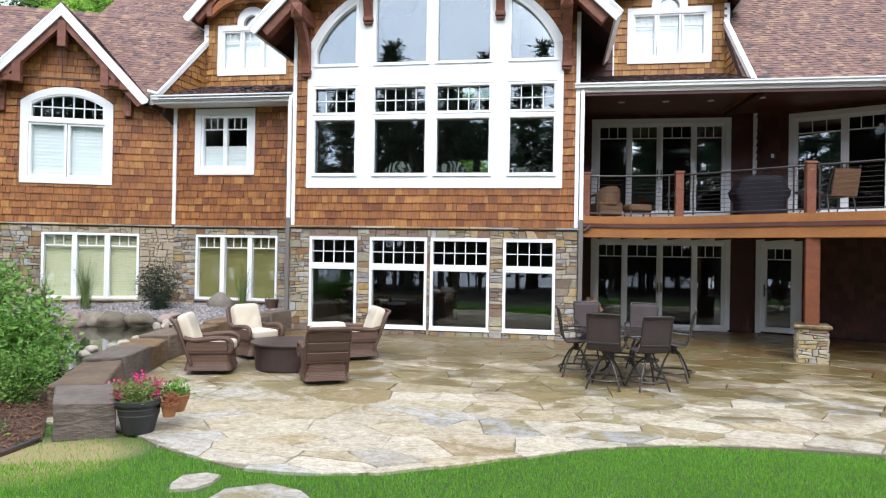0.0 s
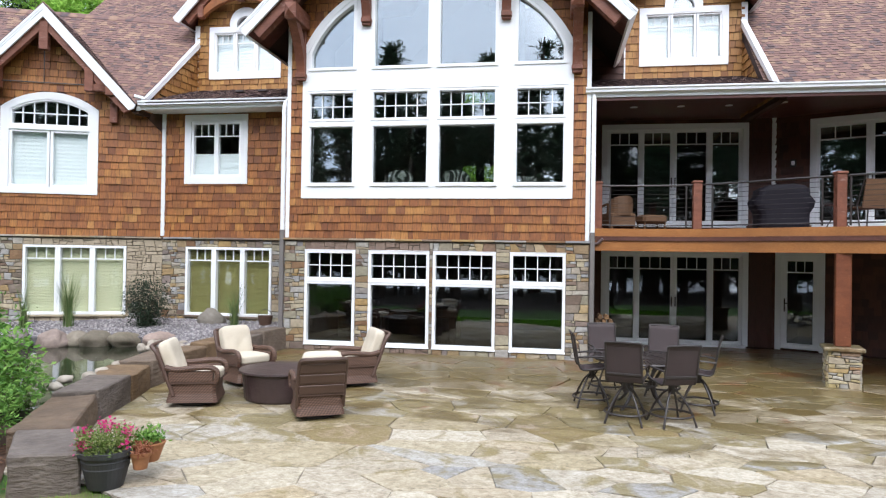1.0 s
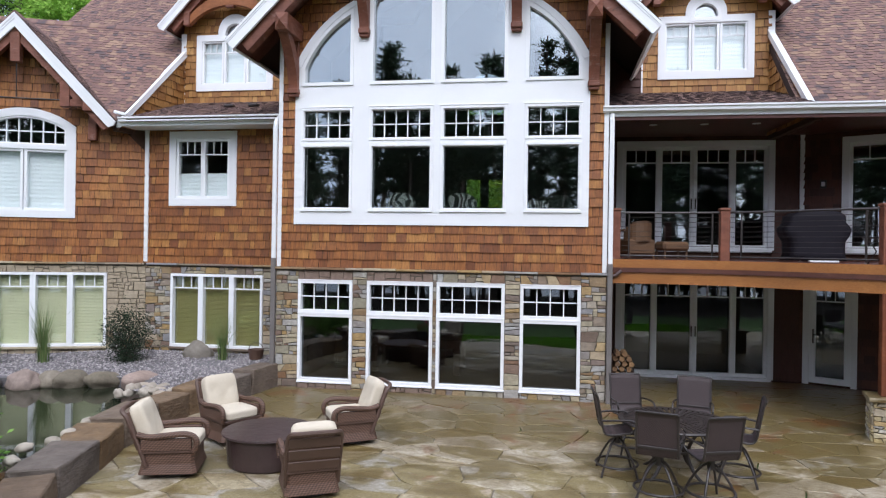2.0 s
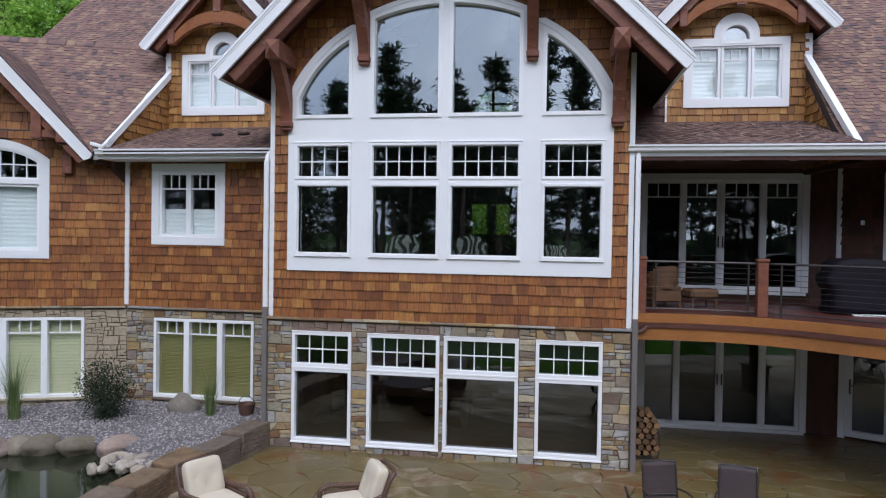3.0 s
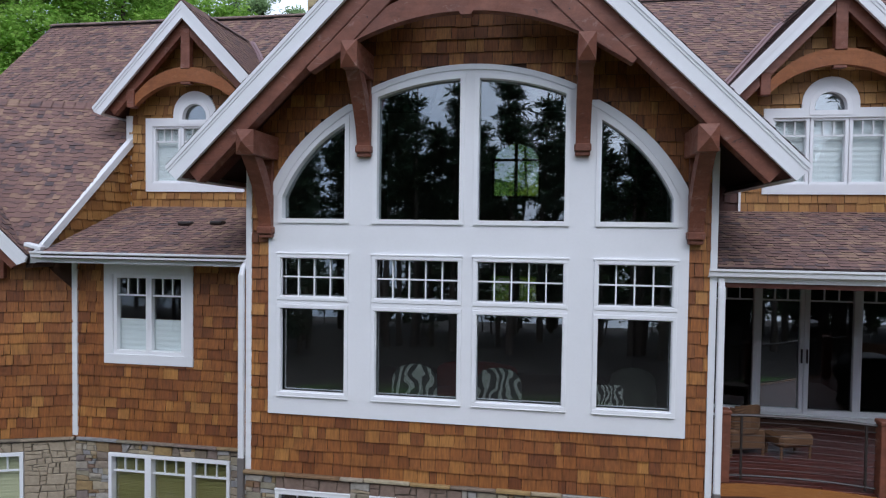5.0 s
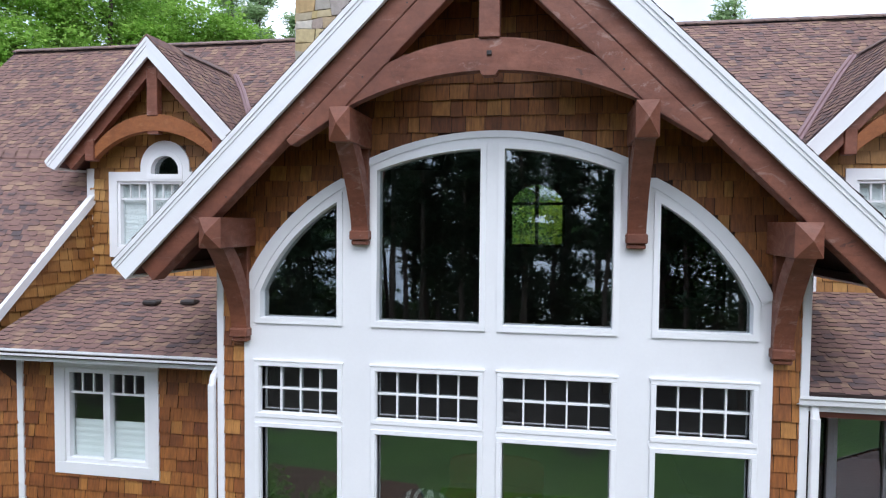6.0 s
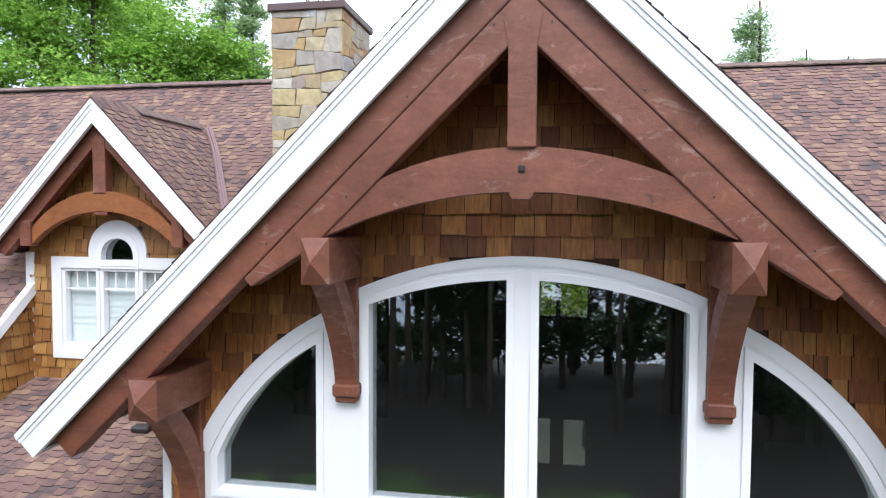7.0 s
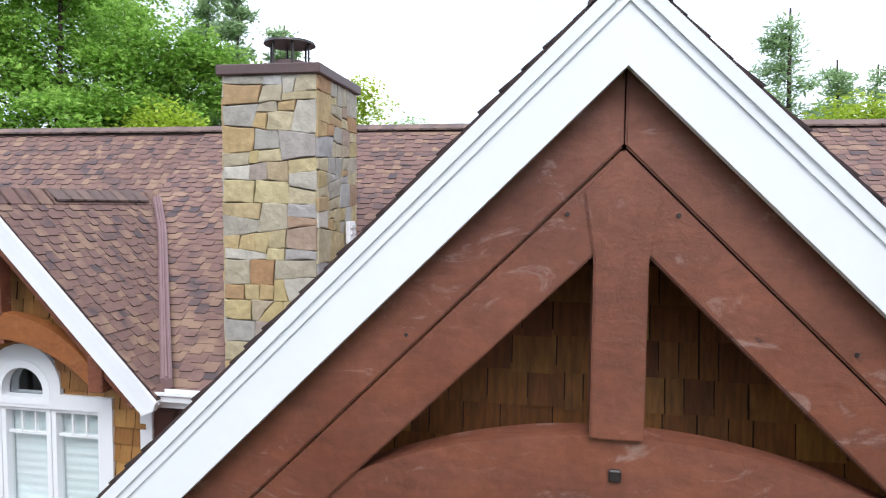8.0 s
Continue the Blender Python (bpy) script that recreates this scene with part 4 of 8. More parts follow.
def triple(m, s0, s1, h0, h1, shade, label):
    """Three side-by-side lights with barred tops and a woven shade behind."""
    w = window_root(m, label)
    step = (s1 - s0) / 3
    for i in range(3):
        sash(w, s0 + i * step, s0 + (i + 1) * step, h0, h1, 0.062, d1=0.05, part_rows=(0.27, 3), material=clear_glass)
    bm = bmesh.new()
    box(bm, s0 - 0.02, s1 + 0.02, h0 - 0.05, h0, -0.03, 0.085, bev=0.006)
    part("sill", bm, field_stone, w, "flat stone sill")
    bm = bmesh.new()
    n = 40
    for j in range(n):
        a, b = h0 + (h1 - h0) * j / n, h0 + (h1 - h0) * (j + 1) / n
        box(bm, s0 + 0.04, s1 - 0.04, a, b - 0.002, -0.14 + 0.003 * (j % 2), -0.125 + 0.003 * (j % 2))
    sh = part("window_shade", bm, shade, m=m)
    tagged(sh, "woven shade drawn down behind the window", "window shade")


triple(WING, -3.2, -0.85, 0.745, 2.45, shade_cream, "triple white window with cream woven shades")
triple(LEFT, -6.39, -4.11, 0.755, 2.455, shade_olive, "triple white window with olive woven shades")

w = window_root(LEFT, "double white window with barred tops and half-drawn shades")
bm = bmesh.new()
bars(bm, -6.47, -4.79, 4.03, 5.76, 0.17, -0.02, 0.045)
part("casing", bm, white_paint, w)
sash(w, -6.30, -5.62, 4.20, 5.59, 0.065, part_rows=(0.30, 3), material=clear_glass)
sash(w, -5.64, -4.96, 4.20, 5.59, 0.065, part_rows=(0.30, 3), material=clear_glass)
bm = bmesh.new()
for j in range(8):
    box(bm, -6.26, -5.0, 4.24 + j * 0.07, 4.31 + j * 0.07, -0.14 + 0.003 * (j % 2), -0.12 + 0.003 * (j % 2))
tagged(part("window_shade", bm, shade_pale, m=LEFT), "pale pleated shade drawn half up", "window shade")

w = window_root(WING, "white segmental-arched window over paired lights with pale shades")
casing = [(-3.75, 3.70), (-3.75, 5.79)] + WARC[1:-1] + [(-1.55, 5.79), (-1.55, 3.70)]
part("casing", slab(casing, [rect(-3.56, -1.74, 3.86, 5.26), wing_arch], -0.02, 0.05), white_paint, w)
for a, b in ((-3.56, -2.66), (-2.64, -1.74)):
    sash(w, a, b, 3.86, 5.26, 0.06, material=clear_glass)
part("sash", ring(inset(wing_arch, -0.03), inset(wing_arch, 0.04), -0.08, 0.03), frame_white, w)
pane(w, inset(wing_arch, 0.0))
bm = bmesh.new()
for i in range(1, 7):
    s = -3.54 + 1.78 * i / 7
    rad = (0.89 ** 2 + 0.27 ** 2) / 0.54
    top = 6.01 - rad + math.sqrt(rad * rad - (s + 2.65) ** 2)
    box(bm, s - 0.011, s + 0.011, 5.36, top, -0.05, -0.02)
box(bm, -3.52, -1.78, 5.655, 5.68, -0.052, -0.018)
part("muntin", bm, frame_white, w)
bm = bmesh.new()
for j in range(16):
    box(bm, -3.53, -1.77, 3.88 + j * 0.086, 3.966 + j * 0.086, -0.14 + 0.003 * (j % 2), -0.12 + 0.003 * (j % 2))
tagged(part("window_shade", bm, shade_pale, m=WING), "pale pleated shade drawn down", "window shade")


def slider(m, s0, s1, h0, h1, panels, label, mats, tall=0.30):
    """A wide patio door of framed leaves, barred at the top."""
    root = window_root(m, label, "door")
    bm = bmesh.new()
    for r_ in ((s0, s1, h1 - 0.14, h1), (s0, s0 + 0.14, h0, h1 - 0.14), (s1 - 0.14, s1, h0, h1 - 0.14)):
        box(bm, *r_, -0.02, 0.05, bev=0.006)
    part("casing", bm, white_paint, root)
    bm = bmesh.new()
    box(bm, s0 + 0.05, s1 - 0.05, h0 - 0.06, h0 + 0.03, -0.1, 0.07, bev=0.008)
    part("sill", bm, white_paint, root)
    for i, (a, b) in enumerate(panels):
        sash(root, a, b, h0 + 0.03, h1 - 0.13, 0.085, d0=-0.1, d1=-0.01 if i % 2 else 0.02, part_rows=(tall, 3), material=mats[i])
    mid = panels[len(panels) // 2][0]
    for ds in (-0.045, 0.045):
        bm = bmesh.new()
        box(bm, mid + ds - 0.012, mid + ds + 0.012, h0 + 0.95, h0 + 1.2, 0.02, 0.06, bev=0.005)
        part("handle", bm, metal_dark, root, "dark bronze pull handle")
    return root


slider(PORCH, 3.89, 7.46, 3.2, 5.77, [(4.03, 4.89), (4.87, 5.68), (5.66, 6.55), (6.53, 7.33)], "wide white sliding patio door on the deck", [screen_glass, glass, screen_glass, glass])
slider(PORCH, 3.91, 7.48, 0.19, 2.60, [(4.04, 4.81), (4.79, 5.72), (5.70, 6.60), (6.58, 7.36)], "wide white sliding patio door on the patio", [low_glass, screen_glass, screen_glass, low_glass])
slider(EAST, 0.80, 3.88, 3.2, 5.76, [(0.92, 2.02), (2.02, 2.92), (2.90, 3.76)], "wide white sliding door on the angled wall", [glass, screen_glass, glass])
door = window_root(EAST, "white glazed patio door with a barred top", "door")
bm = bmesh.new()
for r_ in ((0.07, 1.14, 2.46, 2.59), (0.07, 0.20, 0.16, 2.46), (1.02, 1.14, 0.16, 2.46)):
    box(bm, *r_, -0.02, 0.05, bev=0.006)
part("casing", bm, white_paint, door)
sash(door, 0.20, 1.02, 0.20, 2.46, 0.13, part_rows=(0.27, 3), material=low_glass)
bm = bmesh.new()
box(bm, 0.265, 0.295, 1.1, 1.42, 0.02, 0.04, bev=0.006)
tube(bm, [(0.28, 1.3, 0.04), (0.28, 1.3, 0.085), (0.38, 1.3, 0.09)], 0.012)
part("door_handle", bm, metal_dark, door, "dark bronze lever handle")

# small wall lantern in the porch
lan = empty("wall_lantern", EAST @ Matrix.Translation((0.44, 4.72, 0)), "small dark wall light on the shingles", "wall light")
bm = bmesh.new()
box(bm, -0.06, 0.06, -0.09, 0.09, 0.0, 0.05, bev=0.008)
part("back_plate", bm, metal_dark, lan)
bm = bmesh.new()
box(bm, -0.035, 0.035, -0.05, 0.05, 0.05, 0.1, bev=0.008)
part("shade", bm, frame_white, lan)

# ---- roofs ----
RIDGE_Y, RIDGE_Z = 6.45, 11.77
K, KC = 0.99, 0.736
Z_EAVE = RIDGE_Z - RIDGE_Y * K


def roof_plane(parent, origin, along, up, polys, seed, limit=0, expo=0.115, thick=0.16):
    """A pitched sheet with rows of tabbed shingles; polys are convex outlines (s along the eave, h up the slope)."""
    x, y = Vector(along).normalized(), Vector(up).normalized()
    m = Matrix((x, y, x.cross(y))).transposed().to_4x4()
    m.translation = Vector(origin)
    hold = None
    bm = bmesh.new()
    for poly in polys:
        prism(bm, poly, -thick, 0.0)
    hold = part("deck", bm, roof_felt, parent, m=m)
    g = random.Random(seed)
    out = []
    for poly in polys:
        cl = []
        n = len(poly)
        ccw = sum(p[0] * q[1] - q[0] * p[1] for p, q in zip(poly, poly[1:] + poly[:1])) > 0
        for i in range(n):
            p, q = poly[i], poly[(i + 1) % n]
            a, b = q[1] - p[1], p[0] - q[0]
            if not ccw:
                a, b = -a, -b
            cl.append((a, b, a * p[0] + b * p[1]))
        h = min(p[1] for p in poly)
        top, lo, hi = max(p[1] for p in poly), min(p[0] for p in poly), max(p[0] for p in poly)
        while h < top:
            s = lo - g.random() * 0.3
            row_long = g.random() < 0.5
            while s < hi:
                w = g.uniform(0.10, 0.16)
                if row_long:
                    q = [(s - 0.004, h + 0.036), (s + 0.005, h), (s + w - 0.005, h), (s + w + 0.004, h + 0.036), (s + w + 0.004, h + expo + 0.05), (s - 0.004, h + expo + 0.05)]
                    low = g.uniform(0.013, 0.018)
                else:
                    w = g.uniform(0.09, 0.15)
                    q = rect(s, s + w, h + 0.034, h + expo + 0.05)
                    low = g.uniform(0.007, 0.011)
                row_long = not row_long if g.random() < 0.9 else row_long
                for c in cl:
                    q = clip(q, *c)
                    if len(q) < 3:
                        break
                if len(q) > 2 and area(q) > 0.0006:
                    out.append(wedge(q, low, 0.002, h, h + expo + 0.05))
                s += w
            h += expo
    pieces("roof_shingle", out, roof_tabs, roof_rest, hold, limit, "brown blended asphalt shingles", butt=roof_butt)
    return hold


SL = math.hypot(1, K)
UPN = (0, 1, K)


def main_rect(x0, x1, y0, y1):
    """Plan rectangle on the main roof, in its own space (origin at y = 0)."""
    return rect(x0, x1, y0 * SL, y1 * SL)


roof_main = empty("roof_main", None, "long main roof of brown blended shingles", "roof", kind="structure")
roof_plane(roof_main, (0, 0, Z_EAVE), (1, 0, 0), UPN, [main_rect(-12.15, -7.15, 2.4, RIDGE_Y), [(-7.15, 3.8 * SL), (-5.78, 5.25 * SL), (-5.78, RIDGE_Y * SL), (-7.15, RIDGE_Y * SL)], [(5.76, 5.25 * SL), (7.15, 3.8 * SL), (7.15, RIDGE_Y * SL), (5.76, RIDGE_Y * SL)], main_rect(7.15, 13.0, 0.64, RIDGE_Y)], 31, 300)
SC = math.hypot(1, KC)
roof_plane(roof_main, (0, RIDGE_Y, RIDGE_Z), (1, 0, 0), (0, 1, KC), [[(-5.78, -1.6 * SC), (-3.91, -4.2 * SC), (-1.0, -4.2 * SC), (-1.0, 0), (-5.78, 0)], [(1.0, -4.2 * SC), (3.89, -4.2 * SC), (5.76, -1.6 * SC), (5.76, 0), (1.0, 0)]], 33, 300)
FLAT = Matrix(((0, 0, 1, 0), (1, 0, 0, 0), (0, 1, 0, 0), (0, 0, 0, 1)))
bm = bmesh.new()
prism(bm, [(RIDGE_Y - 0.02, RIDGE_Z - 0.05), (RIDGE_Y + 0.02, RIDGE_Z - 0.05), (9.0, 9.4), (9.0, 9.2), (RIDGE_Y, RIDGE_Z - 0.3)], -12.15, 13.0, FLAT)
part("back_slope", bm, roof_felt, roof_main)
for x0, x1 in ((-12.15, -3.3), (3.3, 13.0)):
    bm = bmesh.new()
    prism(bm, [(8.98, 9.4), (12.2, 6.1), (12.2, 5.9), (8.98, 9.2)], x0, x1, FLAT)
    part("back_slope", bm, roof_felt, roof_main)
    bm = bmesh.new()
    box(bm, x0, x1, 11.9, 12.1, -0.1, 6.2)
    tagged(part("wall_back", bm, sheathing), "plain back wall of the house", "wall", kind="structure")
g = random.Random(5)
bm = bmesh.new()
prism(bm, [(RIDGE_Y, RIDGE_Z + 0.01), (RIDGE_Y - 0.13, RIDGE_Z - 0.075), (RIDGE_Y - 0.11, RIDGE_Z - 0.11), (RIDGE_Y + 0.11, RIDGE_Z - 0.11), (RIDGE_Y + 0.13, RIDGE_Z - 0.075)], -12.14, 12.99, FLAT)
part("ridge_vent", bm, metal_dark, roof_main, "dark vent strip under the ridge caps")
x = -12.15
while x < 13.0:
    bm = bmesh.new()
    prism(bm, [(RIDGE_Y, RIDGE_Z + 0.045), (RIDGE_Y - 0.15, RIDGE_Z - 0.035), (RIDGE_Y - 0.15, RIDGE_Z - 0.06), (RIDGE_Y, RIDGE_Z + 0.02), (RIDGE_Y + 0.15, RIDGE_Z - 0.06), (RIDGE_Y + 0.15, RIDGE_Z - 0.035)], 0.0, 0.24, Matrix.Translation((x, 0, 0.006 * g.random())) @ FLAT)
    part("ridge_cap", bm, ridge_tab, roof_main)
    x += 0.21


def gable_roof(root, m, apex, pitch, half, front, back_ridge, back_eave, thick_v, seed, limit=0, fascia=0.24, crown=True):
    """A two-sided roof over a gable. m: the gable wall's space; back distances go into the house. apex: top of the shingles."""
    for sx in (-1, 1):
        c = math.hypot(1, pitch)
        along = (m.to_3x3() @ Vector((0, 0, -sx))).normalized()
        up = (m.to_3x3() @ Vector((-sx, pitch, 0))).normalized()
        org = m @ Vector((sx * half, apex - pitch * half, front))
        if sx > 0:
            poly = [(front + back_eave, 0), (front + back_ridge, half * c), (0, half * c), (0, 0)]
        else:
            poly = [(0, 0), (0, half * c), (-(front + back_ridge), half * c), (-(front + back_eave), 0)]
        roof_plane(root, org, along, up, [poly], seed + sx, limit, thick=thick_v / c * 0.55)
        # rake board, its crown strip and the stained soffit
        lo, hi = apex - thick_v, apex - thick_v + fascia
        bm = bmesh.new()
        e = half - 0.16
        prism(bm, [(0, lo), (0, hi), (sx * (e + 0.12), hi - pitch * (e + 0.12)), (sx * (e), lo - pitch * e)], front - 0.045, front + 0.01)
        part("rake_board", bm, white_paint, root, "white-painted rake board", m=m)
        bm = bmesh.new()
        prism(bm, [(0, hi - 0.006), (0, apex - 0.085), (sx * (half - 0.02), apex - 0.085 - pitch * (half - 0.02)), (sx * (e + 0.12), hi - 0.006 - pitch * (e + 0.12))], front - 0.04, front + 0.02)
        part("crown_strip", bm, white_paint, root, m=m)
        bm = bmesh.new()
        prism(bm, [(0, apex - 0.087), (0, apex - 0.02), (sx * half, apex - 0.02 - pitch * half), (sx * (half - 0.02), apex - 0.087 - pitch * (half - 0.02))], front - 0.03, front + 0.032)
        part("crown_mould", bm, white_paint, root, m=m)
        bm = bmesh.new()
        prism(bm, [(0, lo + 0.03), (0, lo + 0.06), (sx * e, lo + 0.06 - pitch * e), (sx * e, lo + 0.03 - pitch * e)], -0.25, front - 0.04)
        part("soffit", bm, soffit_brown, root, "dark brown board soffit", m=m)
        bm = bmesh.new()
        prism(bm, [(sx * (e + 0.01), lo + 0.0 - pitch * e), (sx * (half - 0.02), apex - 0.085 - pitch * (half - 0.02)), (sx * (half - 0.05), apex - 0.085 - pitch * (half - 0.05)), (sx * (e - 0.03), lo + 0.0 - pitch * (e - 0.03))], -back_eave, front - 0.05)
        part("eave_board", bm, white_paint, root, m=m)
    c = math.hypot(1, pitch)
    d = front + 0.02
    while d > -back_ridge:
        bm = bmesh.new()
        prism(bm, [(0, apex + 0.03), (-0.15, apex + 0.025 - 0.15 * pitch), (-0.15, apex - 0.15 * pitch), (0, apex + 0.004), (0.15, apex - 0.15 * pitch), (0.15, apex + 0.025 - 0.15 * pitch)], d - 0.24, d)
        part("ridge_cap", bm, roof_tabs, root, m=m)
        d -= 0.2


roof_bay = empty("roof_bay", None, "steep gabled roof over the bay with white rake boards", "roof", kind="structure")
gable_roof(roof_bay, BAY @ Matrix.Translation((0.02, 0, 0)), 11.475, 0.985, 4.24, 0.88, 5.95, 2.5, 0.37, 41, 250)
DORMERS = []
for i, cx in enumerate((-5.75, 5.78)):
    rd = empty("roof_dormer", None, "small gabled dormer roof with white rake boards", "roof", kind="structure")
    dm = frame_at((cx, 2.58, 0), (1, 0, 0))
    gable_roof(rd, dm, 10.69, 1.05, 1.87, 0.50, 2.6, 0.75, 0.33, 51 + 4 * i, 120, 0.18)
    DORMERS.append(dm)

# wing roof: ridge along the angled wall
WK = 1.07
roof_wing = empty("roof_wing", None, "wing roof of brown blended shingles, set at an angle", "roof", kind="structure")
w_up = WING.to_3x3() @ Vector((0, WK, -1))
w_al = WING.to_3x3() @ Vector((1, 0, 0))
wc = math.hypot(1, WK)
roof_plane(roof_wing, WING @ Vector((0, 5.85, 0.5)), w_al, w_up, [[(-0.62, 0.03), (0.50, 2.15 * wc), (0.6, 2.9 * wc), (-2.68, 2.9 * wc), (-2.68, 2.2 * wc)], [(-9.0, 0.0), (-4.76, 0.0), (-2.68, 2.2 * wc), (-2.68, 2.9 * wc), (-9.0, 2.9 * wc)]], 61, 300)
bm = bmesh.new()
prism(bm, [(-2.42, 8.93), (-2.4, 8.8), (-6.0, 5.2), (-6.0, 5.5)], -9.0, 1.0, WING @ Matrix(((0, 0, 1, 0), (0, 1, 0, 0), (1, 0, 0, 0), (0, 0, 0, 1))))
part("back_slope", bm, roof_felt, roof_wing)
s = -9.0
while s < 0.6:
    bm = bmesh.new()
    prism(bm, [(-2.4, 8.985), (-2.25, 8.83), (-2.25, 8.80), (-2.4, 8.955), (-2.55, 8.80), (-2.55, 8.83)], s, s + 0.24, WING @ Matrix(((0, 0, 1, 0), (0, 1, 0, 0), (1, 0, 0, 0), (0, 0, 0, 1))))
    part("ridge_cap", bm, roof_tabs, roof_wing)
    s += 0.21
roof_wing_gable = empty("roof_wing_gable", None, "small gabled roof on the wing with white rake boards", "roof", kind="structure")
gable_roof(roof_wing_gable, WING @ Matrix.Translation((-2.68, 0, 0)), 8.22, 1.1, 2.1, 0.5, 1.75, -0.45, 0.33, 71, 120, 0.18)

# low roofs in front of the dormers
for sx in (-1, 1):
    rl = empty("roof_low", None, "low roof of brown shingles in front of a dormer", "roof", kind="structure")
    a, b = (-7.15, -HALF - 0.02) if sx < 0 else (HALF + 0.03, 7.2)
    ey = 0.18 if sx < 0 else -0.04
    k = (6.82 - 5.98) / (2.56 - ey)
    roof_plane(rl, (0, ey, 5.97), (1, 0, 0), (0, 1, k), [rect(a, b, 0, (2.64 - ey) * math.hypot(1, k))], 81 + sx, 150, thick=0.1)
    if sx > 0:
        roof_plane(rl, (0, ey, 5.97), (1, 0, 0), (0, 1, 0.08), [rect(b, 13.0, 0, 0.78)], 85, 100, thick=0.08)
    # splayed cheek of golden shingles with its white sloping trim
    if sx < 0:
        cm = frame_at((-7.42, 0.33, 0), (0.28, 2.29, 0))
    else:
        cm = frame_at((7.17, 2.62, 0), (0.13, -2.29, 0))
    L = 2.32
    tri_ = [(0.0, 5.7), (L, 5.7), (L, 8.06), (0.0, 5.75)] if sx < 0 else [(0.0, 5.7), (L, 5.7), (L, 5.75), (0.0, 8.06)]
    cheek = part("dormer_cheek", slab(tri_, [], -0.15, 0.0), sheathing, m=cm)
    tagged(cheek, "triangular side wall of golden cedar shingles", "wall", kind="structure")
    cl = (-1.0, 1, 5.74) if sx < 0 else (1.0, 1, 8.06)
    pieces("shingle", shingles(0.0, L, 5.8, 8.1, clips=[cl], seed=90 + sx), cedar_gold, cedar_gold, cheek, 200, butt=cedar_butt)
    bm = bmesh.new()
    t0 = [(0.0, 5.78), (L + 0.02, 8.10), (L + 0.02, 8.27), (0.0, 5.95)] if sx < 0 else [(-0.02, 8.10), (L, 5.78), (L, 5.95), (-0.02, 8.27)]
    prism(bm, t0, -0.06, 0.06)
    part("sloping_trim", bm, white_paint, cheek, "white-painted sloping trim")
for i, (vx, vy) in enumerate(((-5.35, 1.55), (-4.75, 1.6))):
    bm = bmesh.new()
    vz = 5.97 + (vy - 0.18) * (6.82 - 5.98) / 2.38
    box(bm, vx - 0.12, vx + 0.12, vy - 0.09, vy + 0.09, vz, vz + 0.07, bev=0.02)
    tagged(part("roof_vent", bm, metal_dark), "small dark roof vent on the low roof", "roof vent", "roof vents")

# gutters
def gutter(name, x0, x1, y, z, label):
    root = empty(name, None, label, "gutter")
    bm = bmesh.new()
    prof = [(-0.13, 0.0), (-0.13, -0.03), (-0.105, -0.05), (-0.10, -0.10), (0.0, -0.13), (0.0, -0.02), (-0.015, -0.02), (-0.015, -0.115), (-0.085, -0.09), (-0.095, -0.04), (-0.118, -0.02), (-0.118, 0.0)]
    prism(bm, prof, x0, x1, Matrix(((0, 0, 1, 0), (1, 0, 0, y), (0, 1, 0, z), (0, 0, 0, 1))))
    part("trough", bm, white_paint, root, "white metal gutter trough")
    bm = bmesh.new()
    box(bm, x0, x1, y + 0.002, y + 0.03, z - 0.19, z - 0.01)
    part("fascia_board", bm, white_paint, root, "white-painted fascia board")
    return root


gutter("gutter", -7.35, -HALF + 0.02, 0.30, 5.99, "white gutter along the low roof")
gutter("gutter", HALF - 0.10, 13.0, 0.0, 5.96, "white gutter along the porch roof")
bm = bmesh.new()
box(bm, -7.3, -3.4, 0.32, 0.9, 5.80, 5.83)
tagged(part("soffit_left", bm, white_paint), "white-painted soffit under the eave", "soffit", kind="structure")
bm = bmesh.new()
box(bm, -0.28, 0.0, -0.03, 0.12, 0.0, 0.07, bev=0.01)
bump_out = part("diverter", bm, white_paint, m=Matrix.Translation((-7.15, 0.2, 6.0)) @ Euler((0.0, 0.25, 0.2)).to_matrix().to_4x4())
tagged(bump_out, "white metal splash diverter in the valley", "gutter")


def downspout(x, y, label):
    root = empty("downspout", None, label, "downspout")
    bm = bmesh.new()
    box(bm, x - 0.045, x + 0.045, y - 0.09, y - 0.02, 2.86, 5.72, bev=0.012)
    part("upper_pipe", bm, white_paint, root, "white upper pipe")
    bm = bmesh.new()
    box(bm, x - 0.05, x + 0.05, y - 0.10, y - 0.015, 0.12, 2.88, bev=0.012)
    part("lower_pipe", bm, metal_grey, root, "grey-brown lower pipe")
    bm = bmesh.new()
    tube(bm, [(x, y - 0.055, 5.68), (x, y - 0.02, 5.80), (x, y + 0.16, 5.92)], 0.045)
    part("elbow", bm, white_paint, root)


downspout(X0 - HALF - 0.06, 0.0, "white and grey downspout at the bay corner")
downspout(X0 + HALF + 0.06, 0.0, "white and grey downspout at the porch corner")

